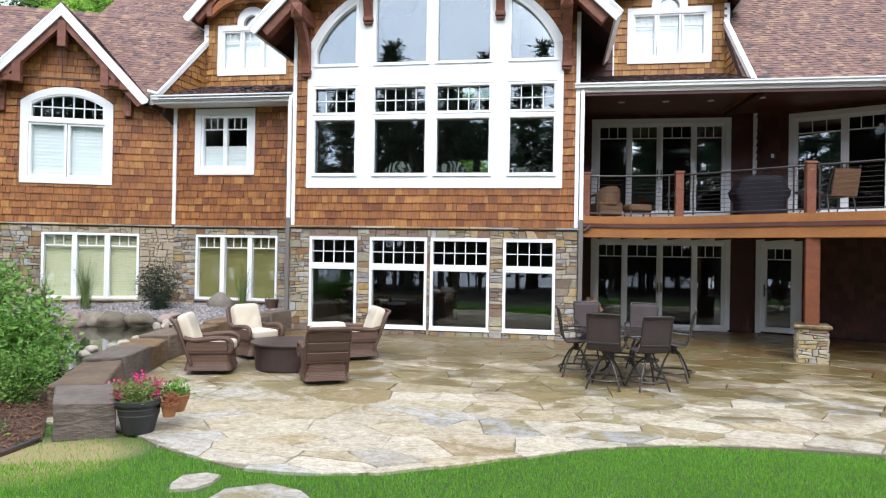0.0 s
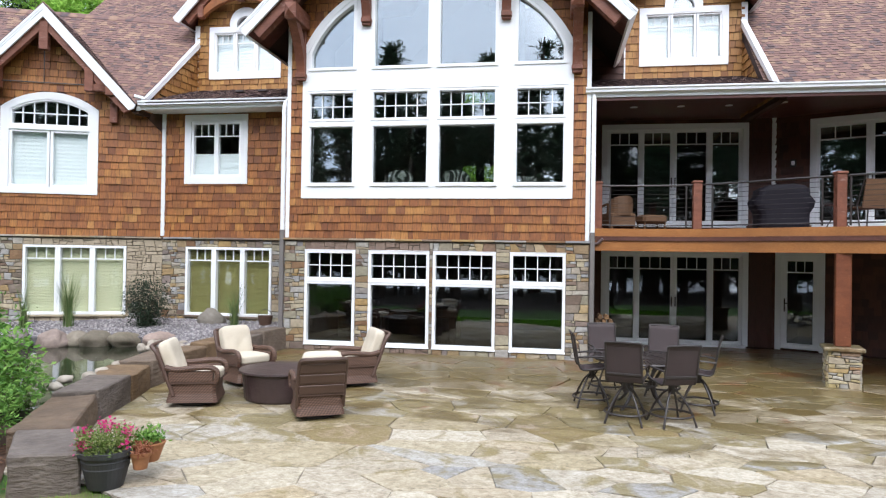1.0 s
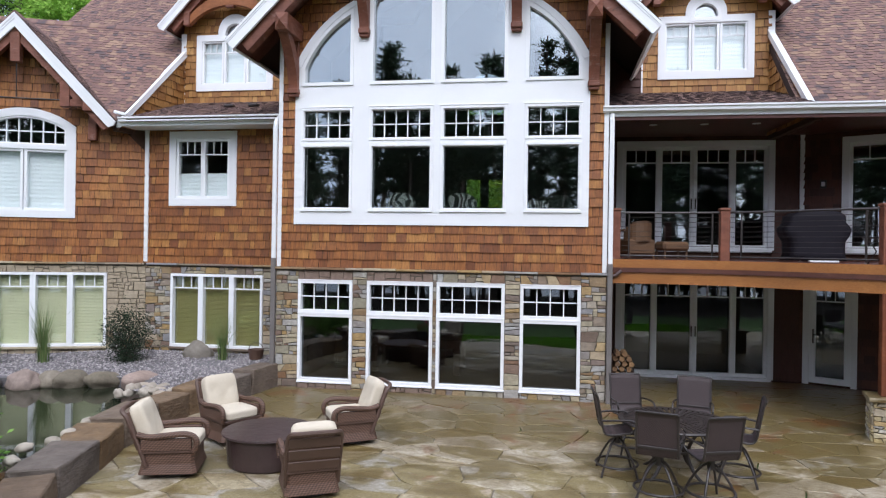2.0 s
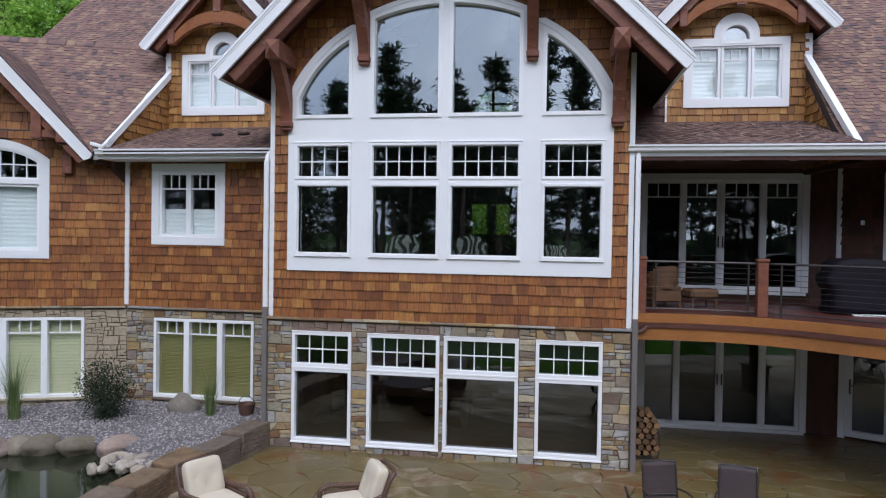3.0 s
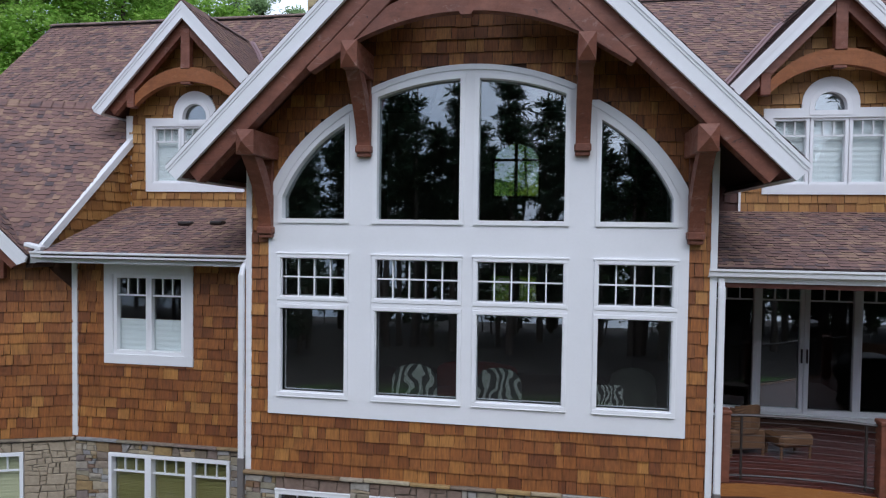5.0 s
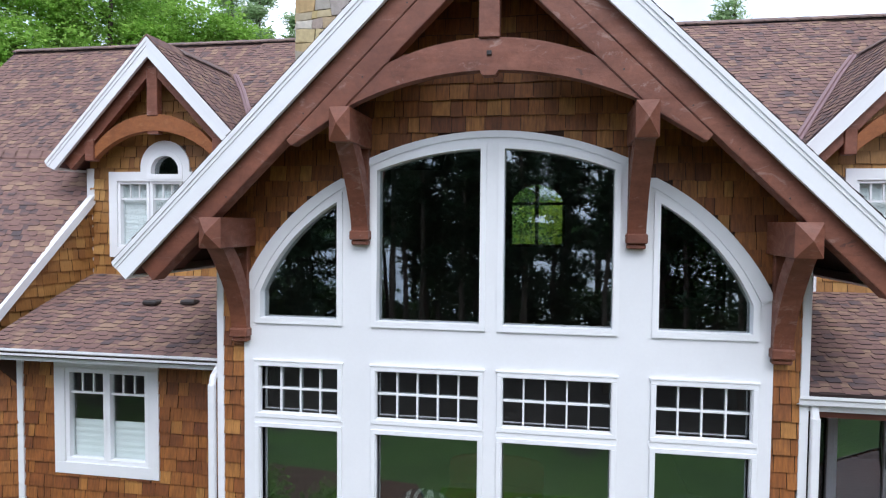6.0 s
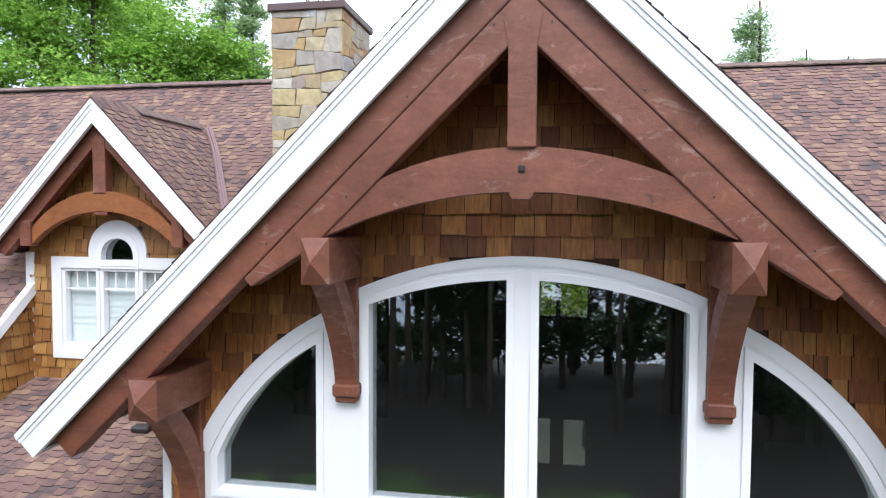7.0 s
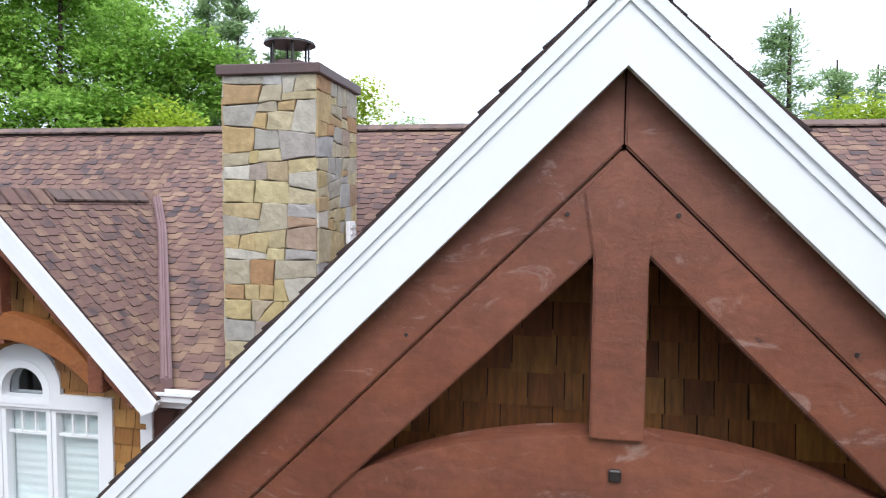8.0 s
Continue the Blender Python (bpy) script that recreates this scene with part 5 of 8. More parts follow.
# porch ceiling
bm = bmesh.new()
y = 0.08
while y < 4.4:
    box(bm, HALF + X0, 13.0, y, y + 0.085, 5.875, 5.90)
    y += 0.09
# Added board that closes the gap between gutter and porch ceiling.
fr = bmesh.new()
box(fr, HALF + X0, 13.0, 0.032, 0.07, 5.70, 5.90)
tagged(part("porch_frieze", fr, porch_wood), "dark brown frieze board added behind the porch gutter", "trim", kind="structure")
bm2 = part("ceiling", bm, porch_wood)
tagged(bm2, "dark brown tongue-and-groove porch ceiling", "ceiling", kind="structure")
for x, y in ((4.5, 1.5), (5.55, 1.5), (6.6, 1.5), (7.7, 1.3)):
    root = empty("downlight", Matrix.Translation((x, y, 5.875)), "recessed ceiling light, switched off", "ceiling light", "porch downlights")
    bm = bmesh.new()
    lathe(bm, [(0.0, -0.004), (0.055, -0.004), (0.06, -0.012), (0.085, -0.008), (0.085, 0.0), (0.0, 0.0)], 18)
    part("trim_ring", bm, frame_white, root)

# ---- dormers ----
for i, dm in enumerate(DORMERS):
    arch = [(-0.45, 8.56)] + arc((-0.45, 8.66), (0.45, 8.66), 0.42, 14) + [(0.45, 8.56)]
    hole = [rect(-0.90, 0.90, 7.28, 8.40), [(-0.28, 8.49)] + arc((-0.28, 8.60), (0.28, 8.60), 0.26, 12) + [(0.28, 8.49)]]
    wd = part("dormer_wall", slab([(-1.42, 6.5), (1.42, 6.5), (1.42, 8.95), (0, 10.42), (-1.42, 8.95)], hole, -0.2, 0.0), sheathing, m=dm)
    tagged(wd, "dormer wall of golden cedar shingles", "wall", kind="structure")

    def dormer_bend(s, h):
        if abs(s) < 0.43 and 8.5 < h < 9.06 and (h < 8.66 or math.hypot(s, h - 8.64) < 0.41):
            return True
        return None

    pieces("shingle", shingles(-1.42, 1.42, 6.6, 10.35, [(-1.0, 1.0, 7.15, 8.52)], [(1.05, 1, 10.40), (-1.05, 1, 10.40)], dormer_bend, seed=100 + i), cedar_gold, cedar_gold, wd, 260, butt=cedar_butt)
    w = window_root(dm, "white dormer window of three lights with a round-headed centre")
    outer = [(-1.05, 7.11), (-1.05, 8.56)] + arch + [(1.05, 8.56), (1.05, 7.11)]
    part("casing", slab(outer, hole, -0.02, 0.05), white_paint, w)
    for a, b in ((-0.91, -0.31), (-0.30, 0.30), (0.31, 0.91)):
        sash(w, a, b, 7.27, 8.41, 0.055, part_rows=(0.25, 3), material=clear_glass)
    ar = hole[1]
    part("sash", ring(inset(ar, -0.05), inset(ar, 0.03), -0.05, 0.06), frame_white, w)
    pane(w, inset(ar, 0.0))
    bm = bmesh.new()
    for j in range(14):
        box(bm, -0.95, 0.95, 7.29 + j * 0.08, 7.37 + j * 0.08, -0.14 + 0.003 * (j % 2), -0.12 + 0.003 * (j % 2))
    tagged(part("window_shade", bm, shade_pale, m=dm), "pale pleated shade drawn down", "window shade")
    for sx in (-1, 1):
        bm = bmesh.new()
        box(bm, sx * 1.42 - 0.07, sx * 1.42 + 0.07, 8.02, 8.62, -0.3, 0.03, bev=0.006)
        tagged(part("corner_board", bm, white_paint, m=dm), "white-painted board at the dormer corner", "trim", kind="structure")
        bm = bmesh.new()
        box(bm, sx * 1.40 - 0.018, sx * 1.40 + 0.018, 6.75, 8.02, 0.0, 0.035)
        tagged(part("corner_strip", bm, white_paint, m=dm), "thin white strip at the dormer corner", "trim", kind="structure")
        bm = bmesh.new()
        box(bm, sx * 1.36 - 0.06, sx * 1.36 + 0.06, 6.5, 8.6, -2.4, -0.02)
        tagged(part("dormer_side", bm, sheathing, m=dm), "side wall of the dormer", "wall", kind="structure")
    # timber decoration of the dormer gable
    tr = empty("dormer_truss", dm, "small arched timber truss in the dormer gable", "truss", "dormer trusses")
    F = 0.40
    for sx in (-1, 1):
        bm = bmesh.new()
        prism(bm, [(0, 10.40), (sx * 1.62, 10.40 - 1.62 * 1.05), (sx * 1.50, 10.15 - 1.50 * 1.05), (0, 10.15)], F - 0.14, F - 0.02)
        part("rafter", bm, stain, tr)
        bm = bmesh.new()
        box(bm, sx * 1.14 - 0.08, sx * 1.14 + 0.08, 8.72, 9.08, F - 0.16, F + 0.01, bev=0.01)
        box(bm, sx * 1.14 - 0.07, sx * 1.14 + 0.07, 8.86, 9.0, -0.02, F - 0.16)
        part("corbel", bm, stain, tr)
    bm = bmesh.new()
    box(bm, -0.095, 0.095, 9.44, 10.2, F - 0.15, F - 0.01, bev=0.008)
    part("king_post", bm, stain, tr)
    top = arc((-1.1, 8.92), (1.1, 8.92), 0.55, 20)
    bot = arc((-1.08, 8.74), (1.08, 8.74), 0.46, 20)
    part("collar_tie", slab(top + bot[::-1], [], F - 0.16, F - 0.03), tie_orange, tr, "orange-stained arched collar tie")
    bm = bmesh.new()
    box(bm, -0.1, 0.1, 9.15, 9.19, F - 0.15, F - 0.03)
    part("boss", bm, stain, tr)
    # ribbed valley flashing between the dormer roof and the main roof, kinked near its top
    sx = 1 if i == 0 else -1
    cx = dm.translation.x
    line_ = [Vector((cx + sx * 0.12, 4.78, 10.62)), Vector((cx + sx * 0.53, 4.26, 10.20)), Vector((cx + sx * 1.82, 2.30, 8.83))]
    bm = bmesh.new()
    prof = [(-0.085, 0.0), (-0.055, 0.012), (-0.02, 0.004), (-0.012, 0.028), (0.012, 0.028), (0.02, 0.004), (0.055, 0.012), (0.085, 0.0)]
    rows_ = []
    for q in line_:
        rows_.append([bm.verts.new(q + Vector((u * 0.65, u * sx * 0.2, v + 0.035))) for u, v in prof] + [bm.verts.new(q + Vector((u * 0.65, u * sx * 0.2, -0.05))) for u, v in prof[::-1]])
    for ra, rb in zip(rows_, rows_[1:]):
        for q in range(16):
            bm.faces.new((ra[q], ra[(q + 1) % 16], rb[(q + 1) % 16], rb[q]))
    bm.faces.new(rows_[0])
    bm.faces.new(rows_[-1][::-1])
    tagged(part("valley_flashing", bm, flashing), "ribbed mauve metal valley flashing on the roof", "flashing", kind="structure")
    # raised ridge vent of the dormer
    rv = empty("ridge_vent", dm, "dark raised ridge vent with shingle caps", "ridge vent")
    bm = bmesh.new()
    box(bm, -0.13, 0.13, 10.50, 10.62, -1.85, -0.35)
    part("vent_body", bm, metal_dark, rv)
    d = -0.35
    while d > -1.8:
        bm = bmesh.new()
        prism(bm, [(0, 10.725), (-0.15, 10.61), (-0.15, 10.59), (0, 10.70), (0.15, 10.59), (0.15, 10.61)], d - 0.24, d)
        part("ridge_cap", bm, ridge_tab, rv)
        d -= 0.2
    # wall, gutter and soffit between the dormer and the bay
    w0, w1 = (cx + 1.36, -1.9) if i == 0 else (1.9, cx - 1.36)
    um = frame_at((0, 2.60, 0), (1, 0, 0))
    uw = part("wall_upper", slab(rect(w0, w1, 6.5, 8.72), [], -0.15, 0.0), sheathing, m=um)
    tagged(uw, "narrow shaded wall of dark shingles beside the dormer", "wall", kind="structure")
    pieces("shingle", shingles(w0, w1, 6.6, 8.68, seed=140 + i), cedar_shaded, cedar_shaded, uw, 60, "cedar shingles in a shaded dark red-brown", butt=cedar_butt)

gutter("gutter", -3.97, -1.9, 2.24, 8.79, "short white gutter between dormer and bay")
gutter("gutter", 1.9, 3.97, 2.24, 8.79, "short white gutter between dormer and bay")

# ---- the big timber truss ----
truss = empty("gable_truss", BAY, "large stained timber truss with an arched collar tie in the gable", "truss")
F0, F1 = 0.68, 0.88
for sx in (-1, 1):
    bm = bmesh.new()
    prism(bm, [(sx * 0.003, 10.815), (sx * 0.003, 11.12), (sx * 3.95, 7.225), (sx * 3.80, 7.068)], F0 - 0.04, F1 + 0.006)
    part("outer_rafter", soften(bm, 0.008), stain, truss)
    bm = bmesh.new()
    prism(bm, [(sx * 0.0, 10.49), (0, 10.808), (sx * 2.20, 8.638), (sx * 2.14, 8.575), (sx * 1.62, 8.90)], F0, F1)
    part("inner_rafter", soften(bm, 0.008), stain, truss)
    bm = bmesh.new()
    box(bm, sx * 1.57 - 0.115, sx * 1.57 + 0.115, 8.61, 8.975, 0.0, 0.97, bev=0.01)
    vs = [bm.verts.new(v) for v in ((sx * 1.57 - 0.112, 8.613, 0.968), (sx * 1.57 + 0.112, 8.613, 0.968), (sx * 1.57 + 0.112, 8.972, 0.968), (sx * 1.57 - 0.112, 8.972, 0.968), (sx * 1.57, 8.79, 1.08))]
    for q in range(4):
        bm.faces.new((vs[q], vs[(q + 1) % 4], vs[4]))
    part("purlin_end", bm, stain, truss, "stained beam end cut to a point")
    bm = bmesh.new()
    box(bm, sx * 3.06 - 0.13, sx * 3.06 + 0.13, 7.45, 7.795, -0.0, 0.97, bev=0.01)
    vs = [bm.verts.new(v) for v in ((sx * 3.06 - 0.127, 7.453, 0.968), (sx * 3.06 + 0.127, 7.453, 0.968), (sx * 3.06 + 0.127, 7.792, 0.968), (sx * 3.06 - 0.127, 7.792, 0.968), (sx * 3.06, 7.62, 1.08))]
    for q in range(4):
        bm.faces.new((vs[q], vs[(q + 1) % 4], vs[4]))
    part("purlin_end", bm, stain, truss, "stained beam end cut to a point")
    for cx, top, low in ((1.57, 8.615, 7.485), (3.09, 7.46, 6.28)):
        side = Matrix(((0, 0, 1, sx * cx - 0.1), (0, 1, 0, 0), (1, 0, 0, 0), (0, 0, 0, 1)))
        front = [(0.15 + 0.65 * (k / 10) ** 1.7, low + 0.12 + (top - low - 0.12) * k / 10) for k in range(11)]
        back = [(0.10 + 0.42 * (k / 10) ** 2.2, low + 0.40 + (top - low - 0.40) * k / 10) for k in range(11)]
        part("brace", slab(front + back[::-1], [], 0.0, 0.2), stain, truss, "curved stained knee brace", m=side)
        bm = bmesh.new()
        box(bm, sx * cx - 0.095, sx * cx + 0.095, low + 0.05, top, 0.02, 0.12, bev=0.008)
        part("wall_plate", bm, stain, truss)
        bm = bmesh.new()
        box(bm, sx * cx - 0.115, sx * cx + 0.115, low + 0.06, low + 0.17, 0.02, 0.20, bev=0.015)
        box(bm, sx * cx - 0.10, sx * cx + 0.10, low, low + 0.062, 0.02, 0.16, bev=0.015)
        part("foot_block", bm, stain, truss)
bm = bmesh.new()
prism(bm, [(-0.105, 9.652), (0.105, 9.652), (0.105, 10.37), (0.15, 10.64), (0.0, 10.80), (-0.15, 10.64), (-0.105, 10.37)], F0 - 0.01, F1 + 0.016)
part("king_post", soften(bm, 0.008), stain, truss)
top = arc((-1.33, 9.30), (1.33, 9.30), 0.36, 24)
bot = arc((-1.52, 8.985), (1.52, 8.985), 0.345, 24)
part("collar_tie", slab(top + bot[::-1], [], F0 + 0.01, F1 - 0.022), stain, truss, "arched stained collar tie")
bm = bmesh.new()
box(bm, -0.025, 0.025, 9.475, 9.525, F1 - 0.03, F1 - 0.002, bev=0.006)
part("bolt_head", bm, metal_dark, truss, "square dark bolt head")
bm = bmesh.new()
prism(bm, [(-0.09, 9.34), (-0.09, 9.31), (-0.065, 9.275), (0.065, 9.275), (0.09, 9.31), (0.09, 9.34)], F0 + 0.03, F1)
part("boss", bm, stain, truss)
for sx in (-1, 1):
    for s, h in ((0.21, 10.55), (0.86, 10.04), (1.34, 9.29), (2.0, 8.92), (2.9, 8.02)):
        bm = bmesh.new()
        tube(bm, [(sx * s, h, F1 - 0.03), (sx * s, h, F1 + 0.010)], 0.009)
        part("peg", bm, metal_dark, truss)

# the truss stands a little nearer the wall
LEAN = Matrix(((1, 0, 0, 0.022), (0, 1, 0, 0), (0, 0, 0.903, 0), (0, 0, 0, 1)))
for piece in truss.children:
    own = piece.matrix_basis
    piece.data.transform(own.inverted() @ LEAN @ own)

# timber on the wing's gable
wt = empty("wing_truss", WING @ Matrix.Translation((-2.68, 0, 0)), "stained timber bracing in the wing gable", "truss")
for sx in (-1, 1):
    bm = bmesh.new()
    prism(bm, [(0, 7.93), (sx * 1.95, 7.93 - 1.95 * 1.1), (sx * 1.82, 7.70 - 1.82 * 1.1), (0, 7.66)], 0.30, 0.44)
    part("rafter", bm, stain, wt)
    bm = bmesh.new()
    box(bm, sx * 1.02 - 0.1, sx * 1.02 + 0.1, 6.18, 6.75, 0.28, 0.47, bev=0.01)
    part("hanging_post", bm, stain, wt)
    bm = bmesh.new()
    box(bm, min(sx * 1.02, sx * 1.6), max(sx * 1.02, sx * 1.6), 6.2, 6.36, 0.3, 0.44, bev=0.01)
    part("tie", bm, stain, wt)
    bm = bmesh.new()
    box(bm, sx * 1.5 - 0.1, sx * 1.5 + 0.1, 6.1, 6.32, 0.0, 0.5, bev=0.012)
    part("purlin_end", bm, stain, wt)
    bm = bmesh.new()
    box(bm, sx * 1.5 - 0.09, sx * 1.5 + 0.09, 5.5, 6.12, 0.02, 0.14, bev=0.01)
    part("wall_plate", bm, stain, wt)
bm = bmesh.new()
box(bm, -0.1, 0.1, 7.12, 7.78, 0.28, 0.47, bev=0.01)
part("king_post", bm, stain, wt)
bm = bmesh.new()
tube(bm, [(0, 7.12, 0.37), (0, 6.36, 0.37)], 0.012)
tube(bm, [(-0.92, 6.34, 0.37), (0.92, 6.34, 0.37)], 0.014)
part("tie_rod", bm, metal_dark, wt, "thin dark iron tie rod")

# ---- chimney ----
ch = empty("chimney", None, "tan and grey fieldstone chimney with a metal cap", "chimney")
C0, C1, CY0, CY1, CT = -3.41, -2.46, 2.50, 3.70, 11.80
bm = bmesh.new()
box(bm, C0 + 0.02, C1 - 0.02, CY0 + 0.02, CY1 - 0.02, 6.5, CT)
part("core", bm, joint, ch)
for m, wdt, sd in ((frame_at((C0, CY0, 0), (1, 0, 0)), C1 - C0, 1), (frame_at((C1, CY0, 0), (0, 1, 0)), CY1 - CY0, 2), (frame_at((C0, CY1, 0), (0, -1, 0)), CY1 - CY0, 3)):
    for verts, faces in stonework(0.0, wdt, 8.6 if sd != 3 else 9.2, CT, [], 200 + sd, 0.020, (0.48, 0.36), (0.29, 0.22), 1.5, 0.002, 0.014):
        link("stone", verts, faces, chimney_stone, ch, m=m)
bm = bmesh.new()
box(bm, C0 - 0.05, C1 + 0.05, CY0 - 0.05, CY1 + 0.05, CT, CT + 0.10, bev=0.01)
part("cap", bm, copper_cap, ch, "brown metal cap with a turned-down edge")
fl = Matrix.Translation(((C0 + C1) / 2 + 0.02, CY0 + 0.45, CT + 0.10))
bm = bmesh.new()
lathe(bm, [(0.0, 0.0), (0.26, 0.0), (0.26, 0.02), (0.17, 0.035), (0.17, 0.11), (0.0, 0.11)], 24, fl)
part("flue_collar", bm, copper_cap, ch)
bm = bmesh.new()
for k in range(6):
    a = 2 * math.pi * k / 6
    tube(bm, [fl @ Vector((0.2 * math.cos(a), 0.2 * math.sin(a), 0.04)), fl @ Vector((0.2 * math.cos(a), 0.2 * math.sin(a), 0.30))], 0.012, 6)
part("cap_leg", bm, metal_dark, ch)
bm = bmesh.new()
lathe(bm, [(0.0, 0.34), (0.12, 0.335), (0.25, 0.305), (0.26, 0.28), (0.12, 0.295), (0.0, 0.30)], 24, fl)
part("rain_hood", bm, metal_dark, ch, "round dark rain hood")
vent = empty("wall_vent", Matrix.Translation((C1 + 0.03, CY0 + 0.86, 10.28)), "small white louvred box on the chimney", "vent")
bm = bmesh.new()
box(bm, 0.0, 0.05, -0.1, 0.1, -0.12, 0.12, bev=0.008)
for k in range(3):
    box(bm, 0.05, 0.065, -0.07, 0.07, -0.08 + k * 0.065, -0.045 + k * 0.065)
part("body", bm, frame_white, vent)

# ---- ground ----
def lawn_edge(x):
    """The curved front edge of the patio: y at x."""
    pts = ((-4.0, -8.1), (-2.0, -8.3), (-0.9, -8.9), (-0.1, -9.2), (0.55, -9.22), (1.2, -9.08), (1.8, -8.78), (2.4, -8.42), (3.1, -8.0), (3.7, -7.72), (4.4, -7.54), (5.4, -7.42), (6.3, -7.42), (8.0, -7.8), (12.0, -9.0))
    for (a, b), (c, d) in zip(pts, pts[1:]):
        if x <= c:
            k = min(1, max(0, (x - a) / (c - a)))
            k = k * k * (3 - 2 * k) * 0.5 + k * 0.5
            return b + (d - b) * k
    return pts[-1][1]


g = random.Random(3)
bm = bmesh.new()
n = 24
ticks = [-400, -150, -60] + [-30 + 60 * k / n for k in range(n + 1)] + [60, 150, 400]
vs = [[bm.verts.new((x, y, 0.118 + 0.02 * max(-12.5, min(0, y)) - 0.02 * min(40, max(0, -12.5 - y)))) for x in ticks] for y in ticks]
for j in range(len(ticks) - 1):
    for i in range(len(ticks) - 1):
        bm.faces.new((vs[j][i], vs[j][i + 1], vs[j + 1][i + 1], vs[j + 1][i]))
tagged(part("ground", bm, lawn_ground), "green lawn ground reaching to the lake and woods", "ground", kind="structure")

# patio: sandy bed and irregular flagstones
front = [(-4.3 + 0.3 * k, lawn_edge(-4.3 + 0.3 * k) + 0.01) for k in range(57)]
patio = part("patio", slab(front + [(12.5, 6.0), (-4.3, 1.0)], [], 0.05, 0.139), joint)
tagged(patio, "curved flagstone patio, damp near the house", "patio", kind="structure")


def cells(g, x0, x1, y0, y1, step, jit):
    """Irregular cells round jittered seeds."""
    seeds = []
    ny = int((y1 - y0) / (step * 0.9))
    for j in range(ny + 1):
        nx = int((x1 - x0) / (step * 1.55))
        for i in range(nx + 1):
            if g.random() < 0.30:
                continue
            seeds.append((x0 + (i + 0.5 * (j % 2)) * step * 1.55 + g.uniform(-jit, jit) * 2.0, y0 + j * step * 0.9 + g.uniform(-jit, jit)))
    out = []
    for a in seeds:
        poly = [(a[0] - 1.7, a[1] - 1.1), (a[0] + 1.7, a[1] - 1.1), (a[0] + 1.7, a[1] + 1.1), (a[0] - 1.7, a[1] + 1.1)]
        for b in seeds:
            if b is a or math.dist(a, b) > 3.2:
                continue
            dx, dy = (b[0] - a[0]) * 0.6, (b[1] - a[1]) * 1.5
            poly = clip(poly, dx, dy, dx * (a[0] + b[0]) / 2 + dy * (a[1] + b[1]) / 2 - 0.005 * math.hypot(dx, dy))
            if len(poly) < 3:
                break
        out.append((a, poly))
    return out


def flag(g, poly, z0, z1):
    """A flagstone with a slightly rough rim."""
    ring_ = []
    for p, q in zip(poly, poly[1:] + poly[:1]):
        k = max(1, int(math.dist(p, q) / 0.22))
        for i in range(k):
            t_ = i / k
            ring_.append((p[0] + (q[0] - p[0]) * t_ + g.uniform(-0.012, 0.012), p[1] + (q[1] - p[1]) * t_ + g.uniform(-0.012, 0.012)))
    cx, cy = sum(p[0] for p in ring_) / len(ring_), sum(p[1] for p in ring_) / len(ring_)
    n = len(ring_)
    vs = [(x, y, z0) for x, y in ring_] + [(x, y, z1 - 0.005) for x, y in ring_]
    for x, y in ring_:
        d = max(1e-3, math.hypot(cx - x, cy - y))
        vs.append((x + (cx - x) / d * 0.009, y + (cy - y) / d * 0.009, z1))
    vs.append((cx, cy, z1 + g.uniform(-0.001, 0.003)))
    fs = []
    for a, b in ((0, n), (n, 2 * n)):
        fs += [(a + i, a + (i + 1) % n, b + (i + 1) % n, b + i) for i in range(n)]
    fs += [(2 * n + i, 2 * n + (i + 1) % n, 3 * n) for i in range(n)]
    return vs, fs


g = random.Random(17)
flags = []
for a, poly in cells(g, -4.0, 12.0, -9.6, 3.3, 0.40, 0.25):
    if len(poly) < 3:
        continue
    cx, cy = a
    # stay behind the curved edge
    for dx in (-0.5, 0.0, 0.5):
        e0, e1 = lawn_edge(cx + dx - 0.15), lawn_edge(cx + dx + 0.15)
        k = (e1 - e0) / 0.3
        poly = clip(poly, k, -1, -(e0 + e1) / 2 + k * (cx + dx) - 0.0) if len(poly) > 2 else poly
    poly = clip(poly, -1, 0, 4.2) if len(poly) > 2 else poly
    if -3.5 < cx < 3.5:
        poly = clip(poly, 0, 1, -0.01) if len(poly) > 2 else poly
    else:
        poly = clip(poly, 0, 1, 3.05) if len(poly) > 2 else poly
    if len(poly) > 2 and area(poly) > 0.02:
        flags.append((math.dist(a, (1.2, -6.5)), flag(g, poly, 0.10, 0.15 + g.uniform(-0.004, 0.005))))
flags.sort(key=lambda f: f[0])
pieces("flagstone", [f[1] for f in flags], flagstone, flagstone_rest, patio, 300)

# stepping stones in the lawn
for cx, cy, rx, ry, sd in ((-0.33, -9.60, 0.2, 0.24, 1), (0.42, -9.83, 0.42, 0.3, 2)):
    gg = random.Random(sd)
    poly = [(cx + rx * math.cos(a) * gg.uniform(0.85, 1.15) + ry * 0.2 * math.sin(a), cy + ry * math.sin(a) * gg.uniform(0.85, 1.15)) for a in [2 * math.pi * k / 7 for k in range(7)]]
    vs, fs = flag(gg, poly, 0.06, 0.150)
    tagged(link("stepping_stone", vs, fs, flagstone), "flat grey stepping stone set in the lawn", "stepping stone", "stepping stones")

